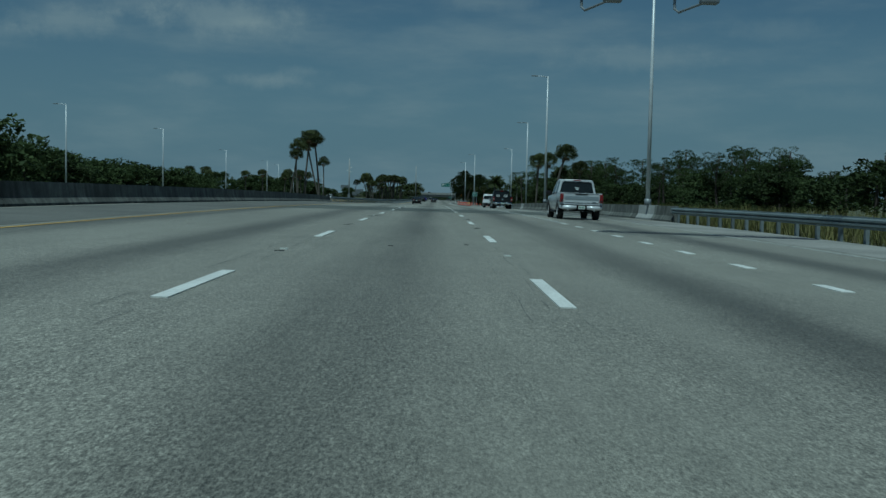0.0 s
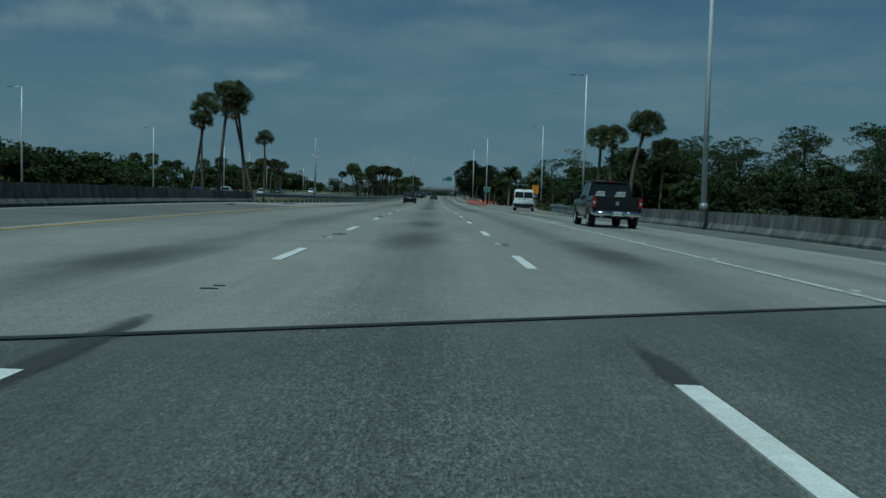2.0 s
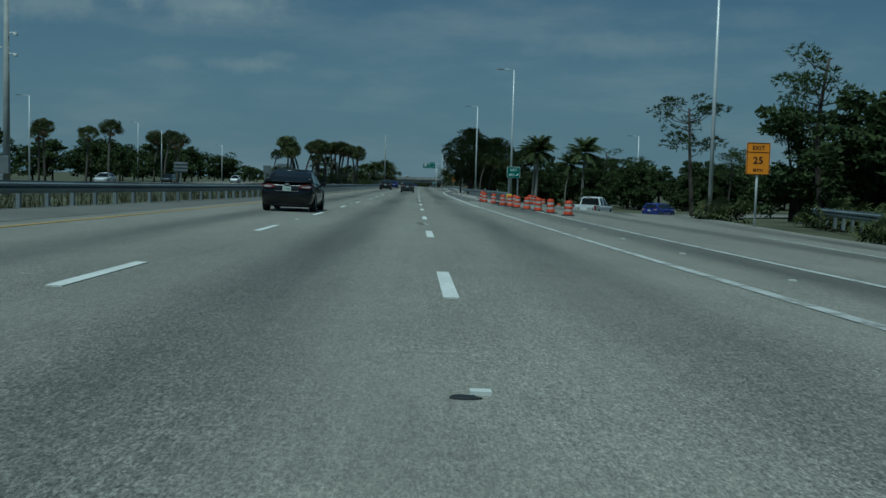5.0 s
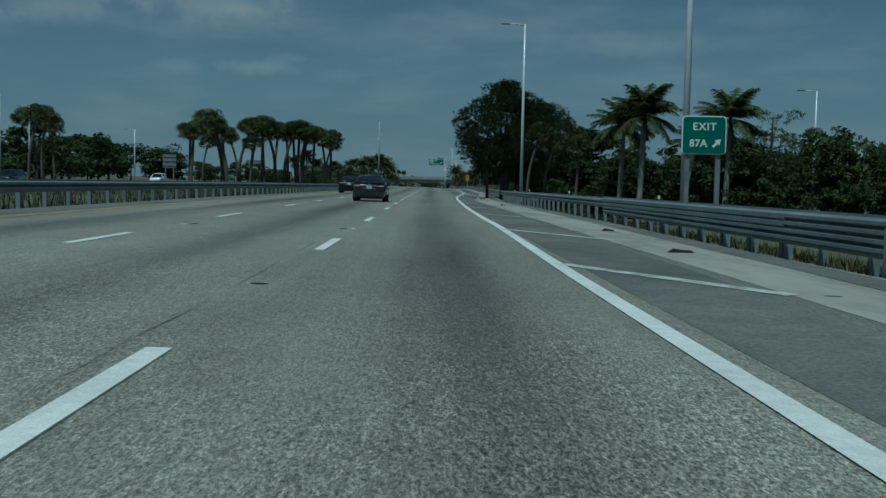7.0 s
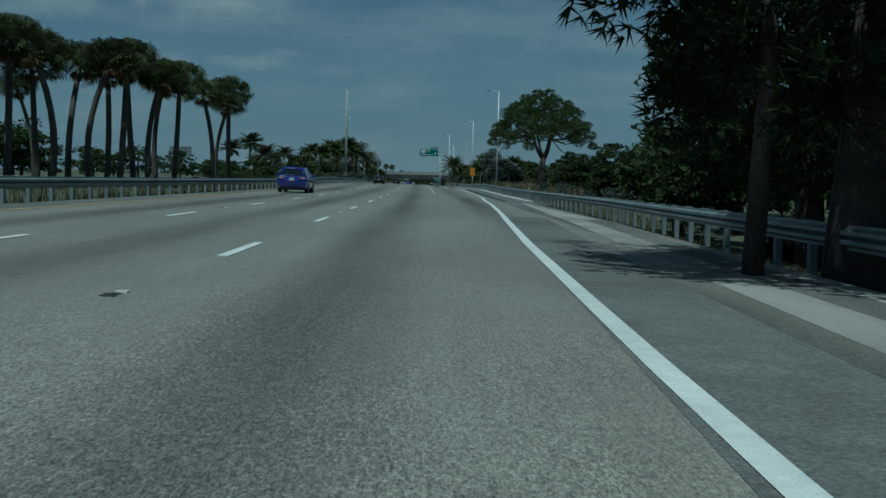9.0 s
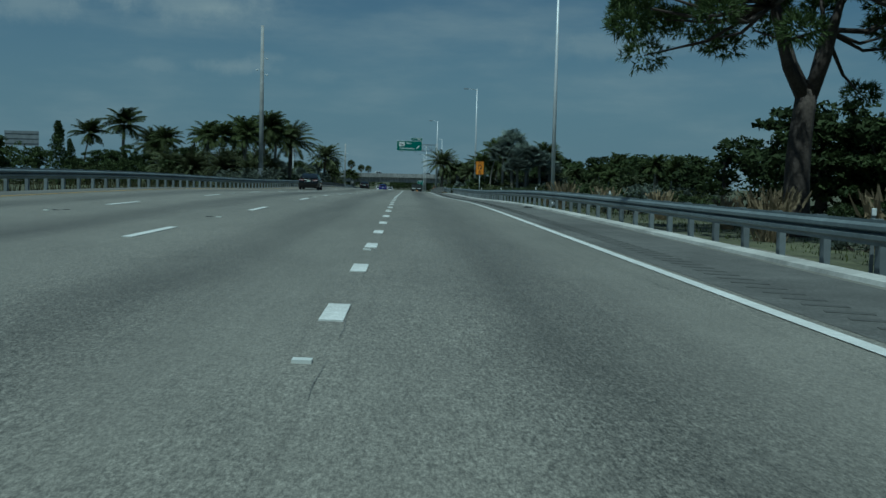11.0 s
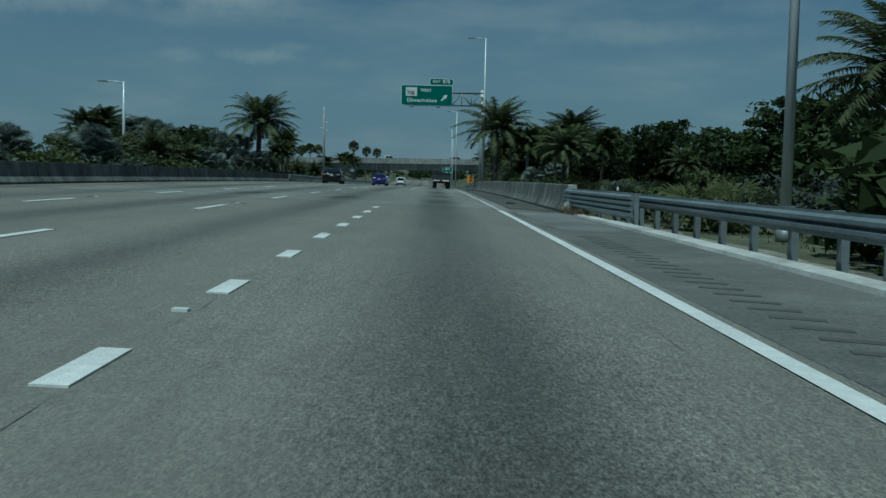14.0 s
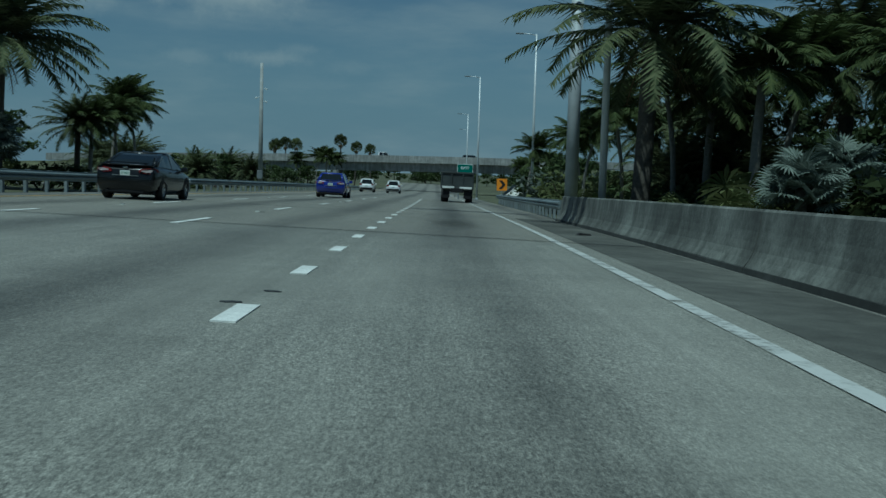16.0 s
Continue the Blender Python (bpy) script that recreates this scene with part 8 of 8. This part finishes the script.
def van(label, m, L=5.95, W=2.06, H=2.12):
    t = thing("passenger_van", label, "van", m)
    w, r = W / 2, 0.36
    y0, y1 = -L / 2, L / 2
    b = bmesh.new()
    def vs(y, z0, zt, f, tf):
        pts = [(w * f * 0.94, z0), (w * f, z0 + 0.25), (w * f, 1.05), (w * tf, zt - 0.14), (w * tf * 0.93, zt - 0.03), (w * tf * 0.80, zt)]
        return [Vector((x, y, z)) for x, z in pts] + [Vector((-x, y, z)) for x, z in reversed(pts)]
    loft(b, [vs(y0, 0.42, H - 0.06, 0.97, 0.86), vs(y0 + 0.06, 0.34, H - 0.01, 0.99, 0.885), vs(y0 + 0.5, 0.32, H, 1.0, 0.89), vs(y0 + 3.9, 0.32, H, 1.0, 0.89), vs(y0 + 4.3, 0.32, H - 0.08, 1.0, 0.87), vs(y0 + 5.0, 0.32, 1.32, 0.99, 0.88), vs(y1 - 0.12, 0.34, 1.0, 0.94, 0.84), vs(y1, 0.44, 0.80, 0.86, 0.78)])
    part("body", b, M_WHITECAR, t, "", True)
    for s in (-1, 1):
        b = bmesh.new()
        x0, x1 = s * (0.05 if s > 0 else 0.05), s * w * 0.78
        f = [Vector((s * 0.03, y0 - 0.012, 1.28)), Vector((s * w * 0.88, y0 - 0.010, 1.30)), Vector((s * w * 0.80, y0 - 0.004, 1.86)), Vector((s * 0.03, y0 - 0.004, 1.88))]
        loft(b, [f, [p + Vector((0, 0.05, 0)) for p in f]])
        part("rear_window", b, M_GLASS, t, "dark rear door glass")
        for ya, yb in ((y0 + 0.25, y0 + 1.35), (y0 + 1.42, y0 + 2.55), (y0 + 2.62, y0 + 3.55)):
            b = bmesh.new()
            f = [Vector((s * (w * 0.975 + 0.006), ya, 1.24)), Vector((s * (w * 0.975 + 0.006), yb, 1.24)), Vector((s * (w * 0.90 + 0.010), yb - 0.04, 1.84)), Vector((s * (w * 0.90 + 0.010), ya + 0.04, 1.84))]
            loft(b, [f, [p - Vector((s * 0.04, 0, 0)) for p in f]])
            part("side_window", b, M_GLASS, t, "dark side glass")
        b = bmesh.new()
        box(b, (s * (w * 0.955), y0 + 0.02, 1.28), (0.13, 0.10, 0.52), 0.025)
        part("tail_lamp", b, M_TAIL, t, "tall red tail lamp")
        b = bmesh.new()
        box(b, (s * (w + 0.0), y0 + 2.5, 0.62), (0.03, 3.2, 0.09), 0.01)
        part("side_moulding", b, M_TRIM, t)
    b = bmesh.new()
    box(b, (0, y0 - 0.01, 0.58), (W * 0.96, 0.22, 0.30), 0.05)
    part("rear_bumper", b, M_TRIM, t, "black rear bumper")
    b = bmesh.new()
    box(b, (0.07, y0 - 0.02, 1.16), (0.20, 0.02, 0.08), 0.02)
    box(b, (0, y0 - 0.004, 1.0), (0.012, 0.02, 0.9))
    part("door_trim", b, M_TRIM, t)
    b = bmesh.new()
    for x, wd in ((-0.46, 0.36), (0.36, 0.10), (0.44, 0.18)):
        box(b, (x, y0 - 0.006, 1.16 if x < 0.4 else 0.86), (wd, 0.008, 0.035))
    part("badge", b, M_TRIM, t)
    plate(t, y0 - 0.125, 0.76)
    b = bmesh.new()
    box(b, (0, y0 + 0.05, H + 0.0), (0.45, 0.12, 0.05), 0.015)
    part("brake_lamp", b, M_TAIL, t, "red high brake lamp")
    b = bmesh.new()
    box(b, (0, y0 - 0.10, 0.40), (W * 0.8, 0.12, 0.07), 0.01)
    box(b, (0.05, y0 - 0.2, 0.36), (0.14, 0.3, 0.12), 0.01)
    part("tow_hitch", b, M_TRIM, t)
    mirrors(t, w * 0.98, y0 + 4.5, 1.30, M_TRIM, 1.3)
    for y in (y0 + 1.15, y1 - 0.98):
        for s in (-1, 1):
            wheel(t, s * (w - 0.02), y, r, 0.24, M_RIM)
    arches(t, w - 0.01, (y0 + 1.15, y1 - 0.98), r)
    b = bmesh.new()
    box(b, (0, 0, 0.34), (W * 0.8, L * 0.85, 0.12))
    part("chassis", b, M_TRIM, t)
    return t


def lorry(label, m):
    t = thing("dump_truck", label, "lorry", m)
    b = bmesh.new()
    secs = []
    for y, z in ((-3.2, 0.92), (-3.1, 0.82), (1.8, 0.82)):
        secs.append([Vector((-1.02, y, z)), Vector((-1.15, y, z + 1.25)), Vector((1.15, y, z + 1.25)), Vector((1.02, y, z))])
    loft(b, secs)
    part("tipper_body", b, M_LORRY, t, "dark grey steel tipper body")
    b = bmesh.new()
    for z in (1.02, 2.1):
        box(b, (0, -3.22, z), (2.36, 0.12, 0.12), 0.02)
    for x in (-1.12, -0.4, 0.4, 1.12):
        box(b, (x, -3.22, 1.56), (0.10, 0.10, 1.1), 0.02)
    part("tailgate_rib", b, M_LORRY, t)
    b = bmesh.new()
    box(b, (-0.62, -3.32, 1.05), (0.85, 0.10, 0.15), 0.02)
    box(b, (0.62, -3.32, 1.05), (0.85, 0.10, 0.15), 0.02)
    part("bumper_plate", b, M_PAINT, t, "bright rear light bars")
    b = bmesh.new()
    box(b, (0, 3.0, 1.4), (2.1, 1.9, 1.3), 0.12)
    box(b, (0, 4.3, 1.15), (1.9, 1.2, 0.8), 0.12)
    part("cab", b, M_GREYCAR, t, "dark cab")
    b = bmesh.new()
    box(b, (0, 0.3, 0.85), (0.9, 7.4, 0.3), 0.03)
    for s in (-1, 1):
        box(b, (s * 0.75, -3.15, 0.55), (0.5, 0.03, 0.5))
    part("chassis", b, M_TRIM, t)
    for y in (-2.2, -1.1, 3.9):
        for s in (-1, 1):
            wheel(t, s * 1.12, y, 0.50, 0.5 if y < 0 else 0.28, M_STEEL)
    return t


def rear_at(x, y, L, turn=0.0, size=1.0):
    """Pose of a vehicle whose tail is at (x, y) on the pavement."""
    return road_pose(x, y + L * size / 2, turn) @ Matrix.Scale(size, 4)


pickup("pickup_truck", "pearl white crew-cab pickup in the exit lane", M_SILVERCAR, rear_at(6.85, 41.8, 5.9, 0, 0.92), chrome=False)
pickup("pickup_truck", "black crew-cab pickup with chrome bumper and window stickers", M_BLACKCAR, rear_at(7.1, 96.1, 5.9, 0, 0.92), chrome=True, sticker=True)
van("white passenger van with dark windows taking the exit", rear_at(9.6, 159.0, 5.95, -6))
sedan("sedan", "dark grey metallic sedan with red tail lamps", M_GREYCAR, rear_at(0.30, 283.2, 4.85, 0, 0.875), L=4.85, W=1.85)
sedan("sedan", "black sedan with dark glass on the highway", M_BLACKCAR, rear_at(-2.75, 194.5, 4.7, 0, 0.93), L=4.7)
sedan("sedan", "black sedan driving beside the median guardrail", M_BLACKCAR, rear_at(-2.8, 474.0, 4.65, 0, 0.95), L=4.65, W=1.82)
sedan("sedan", "black sedan with a boot spoiler beside the guardrail", M_BLACKCAR, rear_at(-3.1, 588.0, 4.65), L=4.65, W=1.82, spoiler=True)
sedan("hatchback", "deep blue hatchback car", M_BLUECAR, rear_at(-0.2, 618.0, 4.3), L=4.3, W=1.8, hatch=True)
suv("family_car", "white sport utility car far ahead", M_WHITECAR, rear_at(-3.0, 690.0, 4.7))
suv("family_car", "white sport utility car ahead in the middle lane", M_WHITECAR, rear_at(0.2, 696.0, 4.7))
sedan("hatchback", "blue hatchback car further up the road", M_BLUECAR, rear_at(-3.6, 371.0, 4.3), L=4.3, W=1.8, hatch=True)
sedan("sedan", "black sedan ahead on the highway", M_BLACKCAR, rear_at(-3.5, 320.0, 4.7), L=4.7)
lorry("grey dump truck with bright rear bars leaving at the exit", rear_at(7.6, 630.0, 6.6, -2))


def earth_car(maker, x, y, turn, *a, dz=0.11, **k):
    return maker(*a, ground_pose(x, y, turn) @ pose(0, 0, dz), **k)


pickup("work_truck", "white service pickup with equipment boxes on the ramp", M_WHITECAR, ground_pose(16.9, 252.0, -26) @ pose(0, 0, 0.14), chrome=False, service=True)
earth_car(sedan, 25.5, 263.5, -40, "hatchback", "bright blue car far down the ramp", M_BLUECAR, L=4.3, W=1.8, hatch=True, dz=0.14)
earth_car(suv, 37.0, 280.5, -54, "family_car", "black car far down the ramp", M_BLACKCAR, dz=0.14)
for x, y, mk, nm, lb, pt in ((-41.0, 236, sedan, "sedan", "blue car on the opposite carriageway", M_BLUECAR), (-42.5, 268, suv, "family_car", "white car on the opposite carriageway", M_WHITECAR), (-40.5, 300, sedan, "sedan", "silver car on the opposite carriageway", M_SILVERCAR),
                             (-44.5, 352, suv, "family_car", "grey car on the opposite carriageway", M_GREYCAR), (-41.5, 405, suv, "family_car", "white car on the opposite carriageway", M_WHITECAR)):
    earth_car(mk, x, y, 180, nm, lb, pt)
for x, pt, mk, nm, lb in ((-4.0, M_WHITECAR, None, "pickup_truck", "white pickup crossing the overpass"), (15.0, M_BLACKCAR, suv, "family_car", "dark car crossing the overpass"), (-22.0, M_GREYCAR, suv, "family_car", "grey car crossing the overpass")):
    mm = pose(x, OY - 2.5, deck_z(x) - 0.95, 0, 0, -90)
    if mk:
        mk(nm, lb, pt, mm)
    else:
        pickup(nm, lb, pt, mm, chrome=False)

# ---- road works ----
DRUMS = []


def drum(x, y, turn, lean=0.0):
    m = (road_pose(x, y) if y < 236 else ground_pose(x + bend(y), y) @ pose(0, 0, 0.135)) @ pose(0, 0, 0, lean, lean * 0.5, turn) @ Matrix.Diagonal((0.87, 0.87, 0.87, 1))
    if DRUMS:
        return DRUMS.append(copy_thing(DRUMS[0], m))
    t = thing("traffic_drum", "orange and white striped traffic drum on a rubber base", "traffic drum", m, "traffic drums")
    rows = [(0.06, 0.285, 0), (0.24, 0.275, 0), (0.25, 0.262, 1), (0.38, 0.258, 1), (0.39, 0.262, 0), (0.52, 0.250, 0), (0.53, 0.240, 1), (0.66, 0.236, 1), (0.67, 0.240, 0), (0.80, 0.230, 0), (0.84, 0.20, 0), (0.86, 0.10, 0)]
    rows = [(z, q * 0.92, f) for z, q, f in rows]
    runs = []
    for a, c in zip(rows, rows[1:]):
        white = bool(a[2] and c[2])
        if runs and runs[-1][0] == white:
            runs[-1][1].append(c)
        else:
            runs.append((white, [a, c]))
    n = 20
    for white, rings in runs:
        bm = bmesh.new()
        loft(bm, [[Vector((q * math.cos(k * math.tau / n), q * math.sin(k * math.tau / n), z)) for k in range(n)] for z, q, f in rings], cap=False)
        part("band" if white else "shell", bm, M_REFLECT if white else M_ORANGE, t, "dirty white reflective band" if white else "", True)
    bm = bmesh.new()
    for k in range(9):
        a = math.pi * k / 8
        b_ = math.pi * (k + 1) / 8
        if k < 8:
            tube(bm, [(math.cos(a) * 0.09, 0, 0.845 + math.sin(a) * 0.045), (math.cos(b_) * 0.09, 0, 0.845 + math.sin(b_) * 0.045)], [0.015, 0.015], 6)
    part("handle", bm, M_ORANGE, t)
    bm = bmesh.new()
    n = 14
    loft(bm, [[Vector((0.43 * (1 + 0.05 * math.sin(3 * k)) * math.cos(k * math.tau / n), 0.40 * math.sin(k * math.tau / n), 0.0)) for k in range(n)], [Vector((0.40 * math.cos(k * math.tau / n), 0.37 * math.sin(k * math.tau / n), 0.07)) for k in range(n)]])
    part("rubber_base", bm, M_RUBBER, t, "black rubber ring base")
    DRUMS.append(t)


for i, (x, y) in enumerate(((6.33, 237.7), (6.26, 234.1), (6.58, 230.1), (9.34, 233.05), (10.14, 237.8), (10.82, 241.1), (11.73, 244.5), (13.7, 249.6), (18.2, 265.0), (22.0, 275.0), (6.72, 224.55), (7.6, 226.0), (6.9, 221.6), (7.0, 218.4), (7.2, 215.2), (7.4, 212.0), (7.6, 208.8), (7.9, 205.4))):
    drum(x, y, i * 47, (1.5, -2.0, 0.5)[i % 3])

# crash cushion with its yellow pad
cc = thing("crash_cushion", "dark crash cushion with a yellow pad at the rail end", "crash cushion", ground_pose(8.95 + bend(245), 245.4))
bm = bmesh.new()
box(bm, (0, 0.5, 0.42), (0.5, 2.2, 0.62), 0.04)
part("body", bm, M_STEEL, cc)
bm = bmesh.new()
box(bm, (0.02, -0.64, 0.50), (0.46, 0.06, 0.42), 0.03)
part("pad", bm, M_YPAD, cc, "yellow reflective pad")
bm = bmesh.new()
for s in (-1, 1):
    box(bm, (s * 0.2, -0.2, 0.1), (0.08, 0.08, 0.3))
    box(bm, (s * 0.2, 1.2, 0.1), (0.08, 0.08, 0.3))
part("feet", bm, M_POST, cc)

# shed tyre tread
bm = bmesh.new()
secs = []
for k in range(15):
    u = k / 14
    y = 228.0 + 0.10 * math.sin(u * 9)
    x = 6.35 + u * 1.35
    hgt = 0.15 * math.sin(math.pi * min(u + 0.06, 1)) + 0.03 + 0.015 * math.sin(k * 2.3)
    wd = 0.22 + 0.04 * math.sin(k * 1.7)
    secs.append([on(x, y - wd, 0.012), on(x, y - wd * 0.6, hgt), on(x, y + wd * 0.5, hgt * 0.9), on(x, y + wd, 0.012)])
loft(bm, secs)
lump("tyre_tread", bm, M_BIN, "torn black tyre tread lying in the gore", "debris", "")


def scrap(x, y, s, turn):
    bm = bmesh.new()
    loft(bm, [[Vector((-s, -s * 0.3, 0)), Vector((-s * 0.6, -s * 0.25, 0.05)), Vector((s * 0.7, -s * 0.2, 0.04)), Vector((s, -s * 0.25, 0))], [Vector((-s * 0.9, s * 0.3, 0)), Vector((-s * 0.5, s * 0.2, 0.06)), Vector((s * 0.6, s * 0.2, 0.03)), Vector((s * 0.9, s * 0.2, 0))]])
    ob = lump("rubber_scrap", bm, M_BIN, "flat scrap of dark rubber on the shoulder", "debris", "")
    ob.matrix_basis = road_pose(x, y, turn) @ pose(0, 0, 0.006)


for x, y, s, a in ((7.0, 250.2, 0.22, 10), (7.2, 257.6, 0.16, -20), (6.9, 286.0, 0.14, 0), (7.3, 313.0, 0.30, 15), (7.5, 314.5, 0.25, -30), (10.3, 428, 0.2, 0), (10.2, 470, 0.18, 20), (9.3, 531, 0.2, 10), (9.4, 580, 0.2, 30), (-9.4, 128, 0.5, 5), (-10.2, 112, 0.25, 0), (-8.8, 158, 0.35, 0)):
    scrap(x, y, s, a)

# backs of signs across the median
for x, y, zc, w_, h_, posts in ((-46.2, 528.3, 3.1, 4.6, 2.0, 2), (-26.3, 351.4, 0.9, 1.5, 1.5, 2), (-19.5, 252.0, 0.35, 1.2, 0.9, 1), (-46, 640, 1.5, 2.6, 1.8, 2)):
    t = thing("sign_back", "grey back of a road sign facing the other way", "road sign", ground_pose(x, y))
    rel = zc - earth(x, y)
    bm = bmesh.new()
    panel(bm, w_, h_, 0.03, 0.08)
    for v in bm.verts:
        v.co.z += rel
    for k in range(3):
        box(bm, (0, -0.05, rel + (k - 1) * h_ * 0.33), (w_ * 0.98, 0.05, 0.05))
    part("sign_back_panel", bm, M_STEEL, t)
    for s in ((-0.3, 0.3) if posts == 2 else (0.0,)):
        bm = bmesh.new()
        box(bm, (s * w_, 0.06, rel / 2), (0.12, 0.10, rel + 0.2), 0.01)
        part("post", bm, M_STEEL, t)
